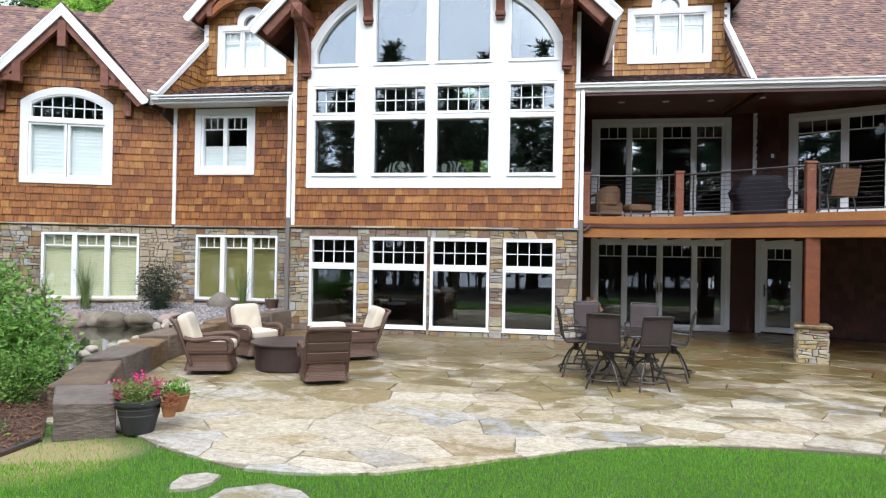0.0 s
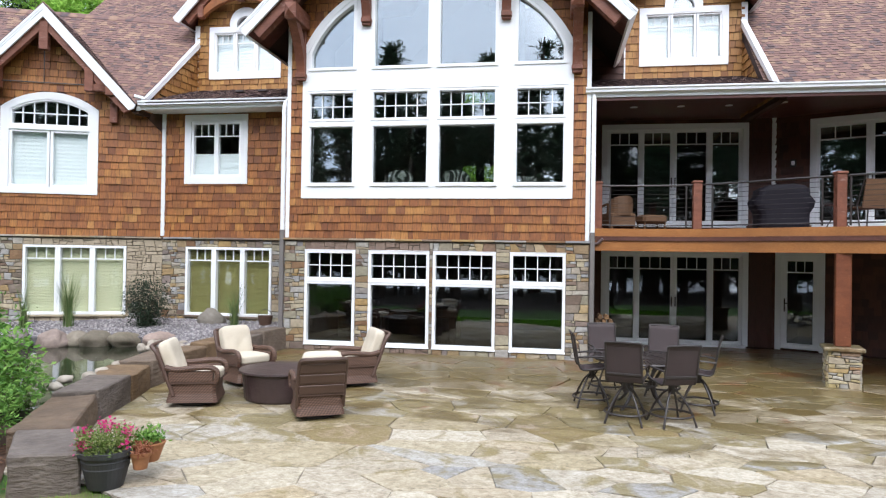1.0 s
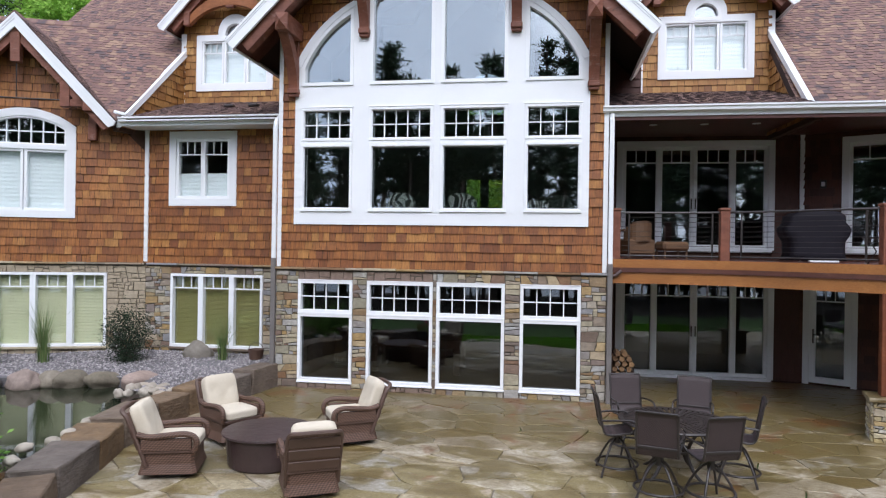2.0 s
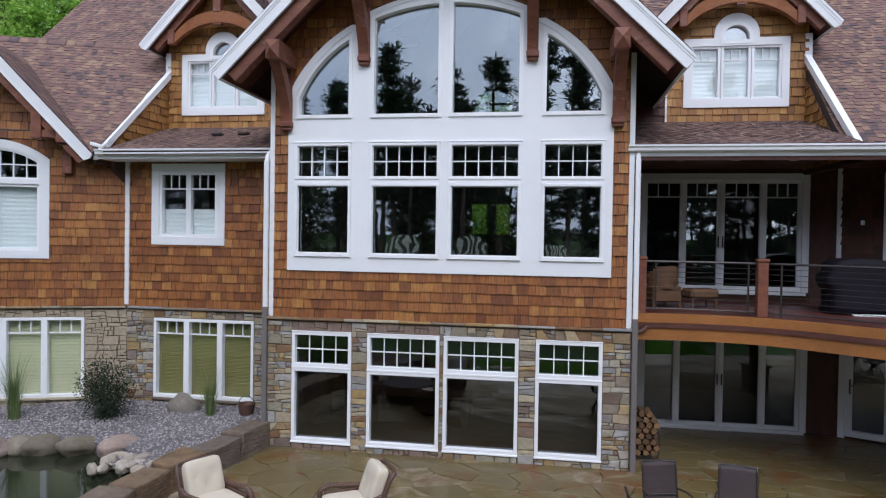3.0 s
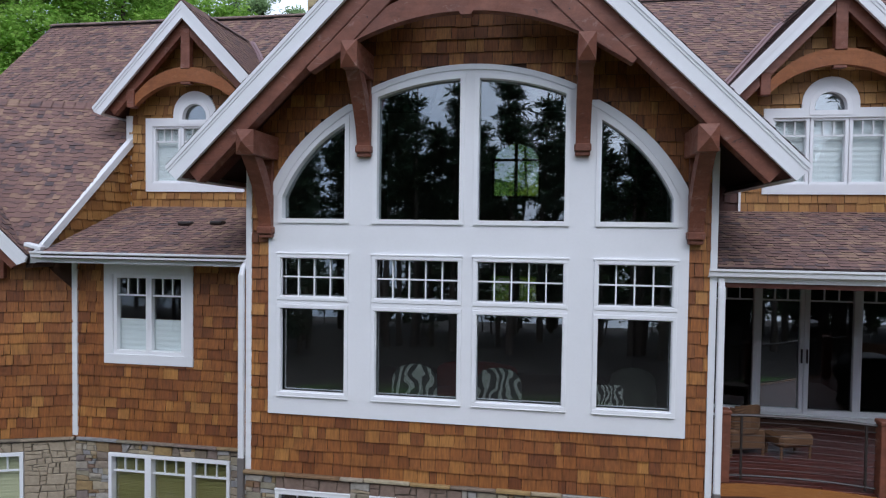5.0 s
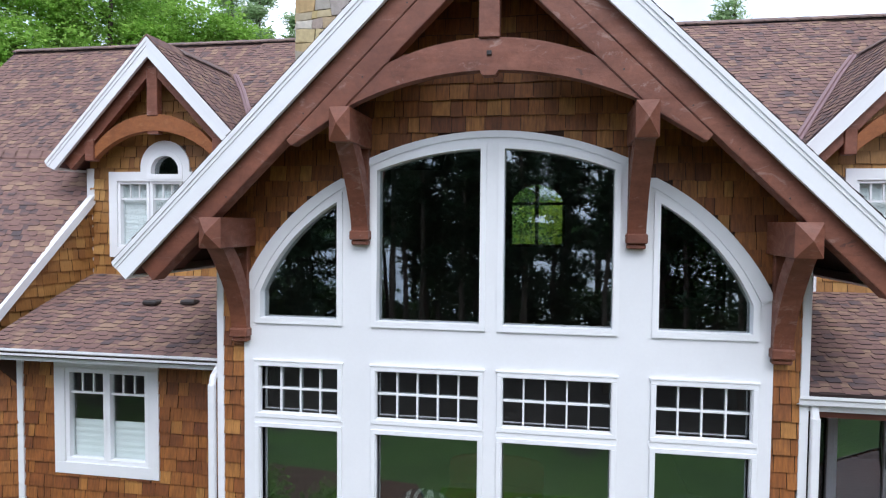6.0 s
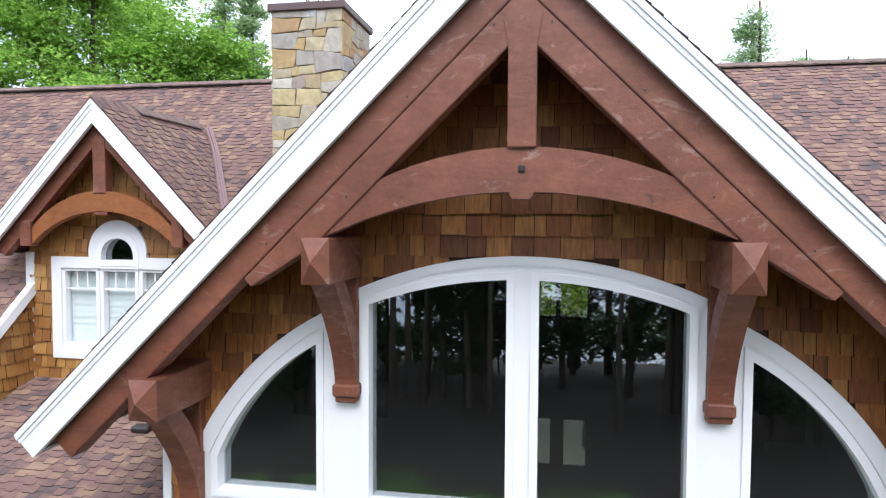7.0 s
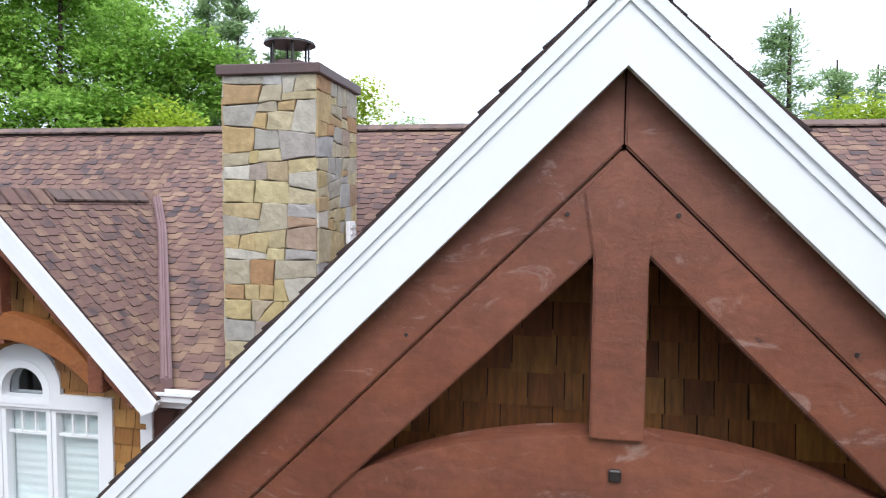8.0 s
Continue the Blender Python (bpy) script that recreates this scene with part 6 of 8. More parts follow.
# grass blades
g = random.Random(23)
vs, fs = [], []
while len(fs) < 150000:
    x, y = g.uniform(-3.6, 8.2), g.uniform(-11.2, -7.5)
    if y > lawn_edge(x) + g.uniform(-0.02, 0.06):
        continue
    if x < -2.55 - 0.05 * (y + 9.4) and y < -8.6 and x < -2.5:
        continue
    if (abs(x + 0.33) < 0.2 and abs(y + 9.60) < 0.22) or (abs(x - 0.42) < 0.36 and abs(y + 9.83) < 0.26):
        continue
    if x < -1.2 and y > -9.6 + (x + 2.6) * 0.35 and g.random() < 0.82:
        continue
    hgt, a, w = g.uniform(0.02, 0.05), g.uniform(0, 6.283), g.uniform(0.0018, 0.004)
    lean = g.uniform(0.0, 0.03)
    c, s = math.cos(a), math.sin(a)
    n = len(vs)
    vs += [(x - c * w, y - s * w, 0.112), (x + c * w, y + s * w, 0.112), (x + s * lean, y - c * lean, 0.118 + hgt)]
    fs.append((n, n + 1, n + 2))
grass = link("grass", vs, fs, grass_mat)
tagged(grass, "short bright green lawn grass", "grass", kind="stuff")

# ---- stone block wall, pond and beds ----
INNER = [(-2.62, -7.75), (-3.38, -6.3), (-3.64, -5.2), (-3.90, -4.3), (-3.98, -3.3), (-3.92, -2.5), (-3.72, -1.75), (-3.5, -0.9), (-3.33, 0.02)]


def rough_block(name, corners, z0, z1, seed, label, tilt=0.0):
    """A split block: four top corners (counter-clockwise), roughened sides."""
    gg = random.Random(seed)
    bm = bmesh.new()
    lo = [bm.verts.new((x, y, z0)) for x, y in corners]
    hi = [bm.verts.new((x + gg.uniform(-0.02, 0.02), y + gg.uniform(-0.02, 0.02), z1 + gg.uniform(-0.02, 0.02))) for x, y in corners]
    bm.faces.new(hi)
    bm.faces.new(lo[::-1])
    for i in range(4):
        bm.faces.new((lo[i], lo[(i + 1) % 4], hi[(i + 1) % 4], hi[i]))
    bmesh.ops.bevel(bm, geom=list(bm.edges), offset=0.018, segments=1, affect="EDGES")
    bmesh.ops.triangulate(bm, faces=list(bm.faces))
    bmesh.ops.subdivide_edges(bm, edges=[e for e in bm.edges if e.calc_length() > 0.15], cuts=3, use_grid_fill=True)
    for v in bm.verts:
        p = v.co * 4.0 + Vector((seed * 3.1, 0, 0))
        v.co += Vector((noise.noise(p), noise.noise(p + Vector((7, 1, 3))), 0.45 * noise.noise(p * 0.7))) * 0.028
    return tagged(part(name, bm, block_stone), label, "stone block", "blocks of the pond wall")


rough_block("stone_block", [(-2.46, -8.80), (-1.90, -8.50), (-2.58, -7.62), (-3.14, -7.94)], 0.08, 0.53, 1, "squared sandstone block ending the pond wall")
for i, (p, q) in enumerate(zip(INNER, INNER[1:])):
    p, q = Vector(p), Vector(q)
    d = (q - p).normalized()
    out = Vector((-d.y, d.x)) * (0.62 if i < 4 else 0.5)
    p2, q2 = p + d * 0.008, q - d * 0.008
    top = 0.52 + 0.012 * i + (0.03 if i % 2 else 0.0)
    rough_block("stone_block", [tuple(p2), tuple(q2), tuple(q2 + out * (0.9 + 0.1 * (i % 3))), tuple(p2 + out)], 0.06, top, 10 + i, "squared brown sandstone block of the curved pond wall")

POND = [(-3.6, -6.9), (-3.95, -6.0), (-4.25, -4.6), (-4.4, -3.3), (-4.35, -2.6), (-4.9, -1.95), (-5.8, -1.45), (-7.0, -1.65), (-8.2, -2.0), (-9.5, -2.6), (-9.8, -4.5), (-8.4, -6.2), (-6.0, -6.6), (-4.6, -7.0)]
pond = part("water", slab(POND, [], 0.15, 0.37), pond_water)
tagged(pond, "dark still pond water mirroring the house", "pond", kind="structure")


def bed(name, outline, holes, zf, material, label, step=0.25):
    """A bed of earth over an outline; zf gives its height."""
    bm = sheet(outline, holes)
    bmesh.ops.subdivide_edges(bm, edges=[e for e in bm.edges if e.calc_length() > step * 2], cuts=2, use_grid_fill=True)
    bmesh.ops.triangulate(bm, faces=list(bm.faces))
    low = bmesh.ops.extrude_face_region(bm, geom=list(bm.faces))
    moved = {v for v in low["geom"] if isinstance(v, bmesh.types.BMVert)}
    for v in bm.verts:
        v.co.z = zf(v.co.x, v.co.y) if v in moved else 0.0
    return tagged(part(name, bm, material), label, "planting bed", kind="structure")


def gravel_z(x, y):
    return 0.46 + 0.075 * max(0.0, y + 1.7) + 0.012 * math.sin(3 * x) * math.cos(2.3 * y)


bed("gravel_bed", [(-4.1, -2.7), (-3.75, -1.8), (-3.55, -0.9), (-3.42, 0.2), (-3.4, 1.0), (-7.0, 1.0), (-10.6, -0.4), (-10.6, -2.7), (-9.5, -2.5), (-8.2, -1.9), (-7.0, -1.55), (-5.8, -1.35), (-4.9, -1.85), (-4.35, -2.5)], [], gravel_z, gravel_bed, "sloping bed of blue-grey gravel below the house wall")
g = random.Random(29)
vs, fs = [], []
OCT = [(1, 0, 0), (-1, 0, 0), (0, 1, 0), (0, -1, 0), (0, 0, 1), (0, 0, -1)]
OF = [(0, 2, 4), (2, 1, 4), (1, 3, 4), (3, 0, 4), (2, 0, 5), (1, 2, 5), (3, 1, 5), (0, 3, 5)]
made = 0
while made < 9000:
    x, y = g.uniform(-10.2, -3.45), g.uniform(-2.4, 0.95)
    if y > 0.86 + min(0, (x + 7.04) * 0.364) or y < -1.45 - 0.3 * max(0, -6.5 - x) * 0.6 and x < -5.2 or (y < -1.0 - (x + 3.55) * -1.0 - 0.9 and x > -5.2 and y < -1.9):
        continue
    if x > -3.5 - 0.2 * (-0.9 - y if y < -0.9 else 0) - 0.08 * (0.2 - y) or (x > -3.6 and y < -0.9):
        continue
    r = g.uniform(0.012, 0.03)
    n = len(vs)
    z = gravel_z(x, y) + r * 0.35
    a = g.uniform(0, 3)
    for p in OCT:
        q = Vector((p[0] * r * g.uniform(0.8, 1.5), p[1] * r * g.uniform(0.7, 1.1), p[2] * r * 0.7))
        vs.append((x + q.x * math.cos(a) - q.y * math.sin(a), y + q.x * math.sin(a) + q.y * math.cos(a), z + q.z))
    fs += [tuple(i + n for i in f) for f in OF]
    made += 1
tagged(link("gravel", vs, fs, gravel_mat), "loose blue-grey crushed gravel", "gravel", kind="stuff")

bed("mulch_bed", [(-2.6, -9.45), (-2.58, -8.8), (-3.2, -8.0), (-3.9, -6.7), (-4.7, -7.05), (-6.0, -6.65), (-8.0, -6.5), (-8.0, -11.5), (-3.2, -11.0)], [], lambda x, y: 0.165 + 0.05 * min(3, max(0, -x - 2.8)) + 0.03 * math.sin(5 * x + 3 * y), mulch_bed, "brown bark mulch bed beside the pond wall")
g = random.Random(31)
vs, fs = [], []
for k in range(2600):
    x, y = g.uniform(-5.2, -2.65), g.uniform(-9.9, -7.6)
    if x > -3.2 and y > -8.6 and x + 3.2 > (y + 8.6) * -0.9 + 0.45:
        continue
    L, W, a, t_ = g.uniform(0.012, 0.035), g.uniform(0.004, 0.009), g.uniform(0, 6.28), g.uniform(-0.4, 0.4)
    z = 0.18 + 0.05 * min(3, max(0, -x - 2.8)) + 0.03 * math.sin(5 * x + 3 * y)
    c, s = math.cos(a), math.sin(a)
    n = len(vs)
    for u, v in ((-L, -W), (L, -W), (L, W), (-L, W)):
        for dz in (0, 0.006):
            vs.append((x + u * c - v * s, y + u * s + v * c, z + u * t_ + dz))
    fs += [tuple(n + i for i in f) for f in ((1, 3, 5, 7), (0, 6, 4, 2), (0, 2, 3, 1), (2, 4, 5, 3), (4, 6, 7, 5), (6, 0, 1, 7))]
tagged(link("mulch", vs, fs, mulch_mat), "loose brown bark chips", "mulch", kind="stuff")
bm = bmesh.new()
tube(bm, [(-2.60, -8.82, 0.16), (-2.62, -9.2, 0.15), (-2.66, -9.6, 0.15), (-2.9, -10.4, 0.15), (-3.3, -11.2, 0.15)], 0.022)
tagged(part("lawn_edging", bm, black_plastic), "black plastic edging strip along the mulch", "edging")


def boulder(x, y, z, sx, sy, sz, seed, label, group="boulders round the pond", rot=0.0):
    bm = bmesh.new()
    bmesh.ops.create_icosphere(bm, subdivisions=3, radius=1.0)
    for v in bm.verts:
        p = v.co.copy()
        k = 1 + 0.30 * noise.noise(p * 1.3 + Vector((seed * 5.3, 0, 0))) + 0.12 * noise.noise(p * 3.1 + Vector((0, seed * 2.7, 0)))
        v.co = Vector((p.x * sx * k, p.y * sy * k, max(-0.7, p.z) * sz * k))
    ob = part("boulder", bm, cobble_mat if group == "cobbles" else boulder_mat, m=pose(x, y, z, 0, 0, rot), smooth=True)
    return tagged(ob, label, "boulder", group)


for i, (x, y, sx, sy, sz, lab) in enumerate(((-7.75, -1.95, 0.36, 0.28, 0.24, "pale rounded boulder at the pond edge"), (-7.35, -1.72, 0.24, 0.2, 0.22, "pinkish rounded boulder at the pond edge"), (-6.95, -1.62, 0.36, 0.27, 0.22, "mottled tan boulder at the pond edge"), (-6.35, -1.50, 0.38, 0.28, 0.2, "dark grey boulder at the pond edge"), (-5.62, -1.38, 0.48, 0.3, 0.2, "flat brown boulder at the pond edge"), (-8.4, -2.15, 0.34, 0.28, 0.25, "pale boulder at the pond edge"), (-9.0, -2.5, 0.3, 0.28, 0.22, "grey boulder at the pond edge"))):
    boulder(x, y, 0.40, sx * 0.88, sy * 0.88, sz, i + 1, lab, rot=20 * i)
for i in range(16):
    gg = random.Random(300 + i)
    boulder(-4.95 + gg.uniform(-0.38, 0.55), -2.25 + gg.uniform(-0.3, 0.35), 0.42 + gg.uniform(0, 0.06), gg.uniform(0.08, 0.17), gg.uniform(0.07, 0.13), gg.uniform(0.06, 0.11), 20 + i, "small pale cobble heaped at the pond edge", "cobbles", gg.uniform(0, 180))
for i, (x, y) in enumerate(((-4.3, -5.3), (-4.45, -5.6), (-4.38, -4.9), (-4.55, -4.3), (-4.2, -6.1), (-4.5, -3.9))):
    boulder(x, y, 0.42, 0.11, 0.09, 0.07, 60 + i, "small pale cobble on the pond rim", "cobbles", 40 * i)
boulder(-5.45, 0.42, 0.58, 0.34, 0.2, 0.36, 90, "upright grey boulder on the gravel", "standing stones", 10)

# ---- deck and its rail ----
DECK_Z = 2.97
EDGE = [(3.42, 0.02), (4.0, 0.12), (4.6, 0.12), (5.2, 0.04), (5.75, -0.16), (6.3, -0.5), (6.8, -0.92), (7.3, -1.3), (7.85, -1.66), (8.6, -2.2), (9.6, -2.9)]


def smooth_line(pts, n=6):
    out = []
    P = [Vector(p) for p in pts]
    for i in range(len(P) - 1):
        a, b, c, d = P[max(0, i - 1)], P[i], P[i + 1], P[min(len(P) - 1, i + 2)]
        for k in range(n):
            t_ = k / n
            v = 0.5 * ((2 * b) + (c - a) * t_ + (2 * a - 5 * b + 4 * c - d) * t_ ** 2 + (3 * b - a - 3 * c + d) * t_ ** 3)
            out.append((v.x, v.y))
    out.append(tuple(P[-1]))
    return out


LINE = smooth_line(EDGE)


def offset_line(line, d):
    out = []
    for i, p in enumerate(line):
        a, b = Vector(line[max(0, i - 1)]), Vector(line[min(len(line) - 1, i + 1)])
        t_ = (b - a).normalized()
        out.append((p[0] + t_.y * d, p[1] - t_.x * d))
    return out


def strip(line, d0, d1, z0, z1):
    """A curved bar that follows a line, between two offsets and two heights."""
    a, b = offset_line(line, d0), offset_line(line, d1)
    bm = bmesh.new()
    rings = [[bm.verts.new((*p, z0)), bm.verts.new((*q, z0)), bm.verts.new((*q, z1)), bm.verts.new((*p, z1))] for p, q in zip(a, b)]
    for u, v in zip(rings, rings[1:]):
        for k in range(4):
            bm.faces.new((u[k], u[(k + 1) % 4], v[(k + 1) % 4], v[k]))
    bm.faces.new(rings[0])
    bm.faces.new(rings[-1][::-1])
    return bm


deck = empty("deck", None, "raised timber deck with a curved edge over the patio", "deck", kind="structure")
poly = [tuple(p) for p in LINE] + [(12.5, -3.5), (12.5, 0.7), (8.05, PORCH_Y - 0.02), (3.46, PORCH_Y - 0.02)]
part("subfloor", slab(poly, [], DECK_Z - 0.24, DECK_Z - 0.03), soffit_brown, deck)
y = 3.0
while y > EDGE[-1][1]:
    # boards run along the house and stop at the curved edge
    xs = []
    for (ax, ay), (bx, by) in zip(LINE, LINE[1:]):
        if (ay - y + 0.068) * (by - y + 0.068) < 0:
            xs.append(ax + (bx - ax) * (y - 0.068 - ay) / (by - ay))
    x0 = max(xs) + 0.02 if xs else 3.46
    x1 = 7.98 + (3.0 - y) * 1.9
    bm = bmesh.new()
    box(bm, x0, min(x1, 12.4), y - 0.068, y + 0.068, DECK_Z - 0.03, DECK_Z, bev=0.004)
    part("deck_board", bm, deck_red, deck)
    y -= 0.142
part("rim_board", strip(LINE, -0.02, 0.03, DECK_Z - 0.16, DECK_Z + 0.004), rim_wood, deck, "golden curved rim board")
# Dark strip added for the shadowed gap between rim board and beam.
part("dark_gutter", strip(LINE, -0.02, 0.045, DECK_Z - 0.25, DECK_Z - 0.165), soffit_brown, deck, "dark brown strip standing for the shaded gap under the rim")
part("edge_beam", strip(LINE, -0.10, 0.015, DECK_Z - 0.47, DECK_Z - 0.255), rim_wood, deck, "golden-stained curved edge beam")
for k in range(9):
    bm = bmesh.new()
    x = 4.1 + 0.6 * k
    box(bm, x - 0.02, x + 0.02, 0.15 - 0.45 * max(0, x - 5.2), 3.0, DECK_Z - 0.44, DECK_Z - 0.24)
    part("joist", bm, soffit_brown, deck)
bm = bmesh.new()
tube(bm, [(3.5, 0.02, 2.62), (3.62, 0.0, 2.66), (3.72, -0.02, 2.75)], 0.035)
part("gutter_outlet", bm, copper_cap, deck)

rail = empty("deck_railing", None, "deck railing of stained posts with dark steel cables", "railing")
POSTS = [(3.62, 0.20), (5.63, 0.05), (7.80, -1.42)]
for x, y in POSTS:
    bm = bmesh.new()
    box(bm, x - 0.085, x + 0.085, y - 0.085, y + 0.085, DECK_Z, 3.93, bev=0.008)
    p = part("post", bm, stain, rail, "reddish stained square post")
    bm = bmesh.new()
    box(bm, x - 0.10, x + 0.10, y - 0.10, y + 0.10, 3.93, 3.985, bev=0.012)
    part("post_cap", bm, stain, p)
inner_line = [p for p in offset_line(LINE, -0.12)]


def run(a, b, z):
    """Points along the deck edge between two posts at a height."""
    pts = [p for p in inner_line if a[0] + 0.1 < p[0] < b[0] - 0.1]
    return [(a[0] + 0.08, a[1] - 0.0, z)] + [(p[0], p[1], z) for p in pts] + [(b[0] - 0.05, b[1] + 0.06, z)]


for a, b in zip(POSTS, POSTS[1:] + [(9.4, -2.7)]):
    bm = bmesh.new()
    tube(bm, run(a, b, 3.90), 0.022, 6)
    part("top_rail", bm, metal_dark, rail)
    bm = bmesh.new()
    tube(bm, run(a, b, 3.05), 0.016, 6)
    part("bottom_rail", bm, metal_dark, rail)
    for k in range(8):
        bm = bmesh.new()
        tube(bm, run(a, b, 3.15 + 0.094 * k), 0.004, 4)
        part("cable", bm, metal_dark, rail)
    for t_ in (0.08, 0.92):
        q = run(a, b, 3.0)
        p = q[max(1, min(len(q) - 2, round(t_ * (len(q) - 1))))]
        bm = bmesh.new()
        box(bm, p[0] - 0.014, p[0] + 0.014, p[1] - 0.014, p[1] + 0.014, 3.0, 3.9)
        part("picket", bm, metal_dark, rail)

# stone pier with its post
pier = empty("stone_pier", pose(7.83, -1.48, 0.13, 0, 0, -14), "square fieldstone pier carrying a timber post", "pier")
bm = bmesh.new()
box(bm, -0.24, 0.24, -0.24, 0.24, 0.0, 0.66)
part("core", bm, mortar, pier)
for k in range(4):
    m = Matrix.Rotation(k * math.pi / 2, 4, "Z") @ frame_at((-0.25, -0.25, 0), (1, 0, 0))
    for verts, faces in stonework(0.0, 0.5, 0.0, 0.66, [], 400 + k, 0.03, (0.34, 0.16), (0.18, 0.1)):
        link("stone", verts, faces, chimney_stone, pier, m=m)
bm = bmesh.new()
box(bm, -0.32, 0.32, -0.32, 0.32, 0.66, 0.73, bev=0.014)
part("cap_slab", bm, flagstone, pier, "rough flat cap slab")
bm = bmesh.new()
box(bm, -0.125, 0.125, -0.125, 0.125, 0.73, 2.42, bev=0.012)
part("post", bm, stain_orange, pier, "orange-stained square post")

# covered grill
grill = empty("covered_grill", Matrix.Translation((7.63, 1.2, DECK_Z)), "large grill under a dark fitted cover", "grill")
bm = bmesh.new()
bmesh.ops.create_cube(bm, size=1.0)
bmesh.ops.subdivide_edges(bm, edges=list(bm.edges), cuts=6, use_grid_fill=True)
for v in bm.verts:
    x, y, z = v.co.x * 2, v.co.y * 2, v.co.z + 0.5
    wide = 0.52 + 0.15 * math.exp(-((z - 0.66) / 0.13) ** 2) + 0.05 * (z < 0.1)
    r_ = (abs(x) ** 6 + abs(y) ** 6) ** (1 / 6)
    k = 1.0 / max(1.0, r_) if r_ > 1 else 1.0
    fold = 0.012 * noise.noise(Vector((x * 5, y * 5, z * 2)))
    v.co = Vector((x * k * (wide + fold), y * k * (0.36 + fold), 0.03 + z * (1.0 - 0.10 * abs(x) ** 4)))
part("cover", bm, cover_cloth, grill, smooth=True)
bm = bmesh.new()
box(bm, -0.24, 0.30, -0.52, -0.40, 0.0, 0.035, bev=0.008)
part("mat_edge", bm, frame_white, grill, "folded white strip at the foot")


def deck_chair(name, m, mat_, label, w=0.62, high=0.82, seat=0.42, category="chair"):
    """A woven armchair with a rounded back."""
    root = empty(name, m, label, category)
    bm = bmesh.new()
    box(bm, -w / 2, w / 2, -0.3, 0.3, 0.1, seat, bev=0.03)
    part("seat", bm, mat_, root)
    bm = bmesh.new()
    ring_ = []
    for k in range(13):
        a = math.pi * k / 12
        ring_.append((w / 2 * math.cos(a), 0.05 + 0.30 * math.sin(a)))
    for u, v in zip(ring_, ring_[1:]):
        h1_ = seat + 0.18 + (high - seat - 0.18) * math.sin(math.pi * (ring_.index(u) + 0.5) / 12) ** 0.8
        d = Vector((-(v[1] - u[1]), v[0] - u[0])).normalized() * 0.04
        prism(bm, [u, v, (v[0] + d.x, v[1] + d.y), (u[0] + d.x, u[1] + d.y)], seat - 0.05, h1_)
    bmesh.ops.remove_doubles(bm, verts=list(bm.verts), dist=0.02)
    part("backrest", bm, mat_, root)
    for sx in (-1, 1):
        bm = bmesh.new()
        tube(bm, [(sx * w / 2, -0.3, seat + 0.17), (sx * w / 2, 0.0, seat + 0.2), (sx * w / 2, 0.1, seat + 0.2)], 0.03)
        part("armrest", bm, mat_, root)
        for y in (-0.27, 0.27):
            bm = bmesh.new()
            tube(bm, [(sx * (w / 2 - 0.03), y, 0.0), (sx * (w / 2 - 0.03), y, 0.14)], 0.025)
            part("leg", bm, mat_, root)
    return root


deck_chair("wicker_armchair", pose(4.18, 1.6, DECK_Z, 0, 0, 200), wicker_tan, "tan wicker armchair on the deck")
ot = empty("wicker_footstool", pose(4.92, 1.5, DECK_Z, 0, 0, 20), "low tan wicker footstool on the deck", "footstool")
bm = bmesh.new()
box(bm, -0.3, 0.3, -0.22, 0.22, 0.18, 0.38, bev=0.05)
part("seat", bm, wicker_tan, ot)
for sx in (-1, 1):
    for sy in (-1, 1):
        bm = bmesh.new()
        tube(bm, [(sx * 0.25, sy * 0.17, 0.0), (sx * 0.25, sy * 0.17, 0.2)], 0.022)
        part("leg", bm, wicker_tan, ot)

# sling chair and table at the far end of the deck
sl = empty("sling_chair", pose(8.55, -0.55, DECK_Z, 0, 0, 195), "tan sling deck chair with a dark metal frame", "chair")
bm = bmesh.new()
box(bm, -0.27, 0.27, 0.22, 0.25, 0.45, 1.0, Matrix.Translation((0, 0, 0)) @ Matrix.Rotation(-0.2, 4, "X"))
part("backrest", bm, wicker_tan, sl)
bm = bmesh.new()
box(bm, -0.27, 0.27, -0.25, 0.25, 0.40, 0.43)
part("seat", bm, wicker_tan, sl)
for sx in (-1, 1):
    bm = bmesh.new()
    tube(bm, [(sx * 0.3, -0.28, 0.0), (sx * 0.3, -0.25, 0.4), (sx * 0.3, -0.2, 0.62), (sx * 0.3, 0.22, 0.64)], 0.014)
    tube(bm, [(sx * 0.3, 0.3, 0.0), (sx * 0.28, 0.2, 0.45), (sx * 0.27, 0.42, 1.02)], 0.014)
    part("side_frame", bm, metal_dark, sl)
tb = empty("low_table", pose(7.95, -0.9, DECK_Z), "low dark metal side table on the deck", "table")
bm = bmesh.new()
lathe(bm, [(0, 0.44), (0.28, 0.44), (0.28, 0.47), (0, 0.47)], 20)
part("tabletop", bm, metal_dark, tb)
for k in range(3):
    a = 2.1 * k
    bm = bmesh.new()
    tube(bm, [(0.22 * math.cos(a), 0.22 * math.sin(a), 0.44), (0.08 * math.cos(a), 0.08 * math.sin(a), 0.22), (0.24 * math.cos(a), 0.24 * math.sin(a), 0.0)], 0.012)
    part("leg", bm, metal_dark, tb)

# ---- patio furniture ----
PZ = 0.15


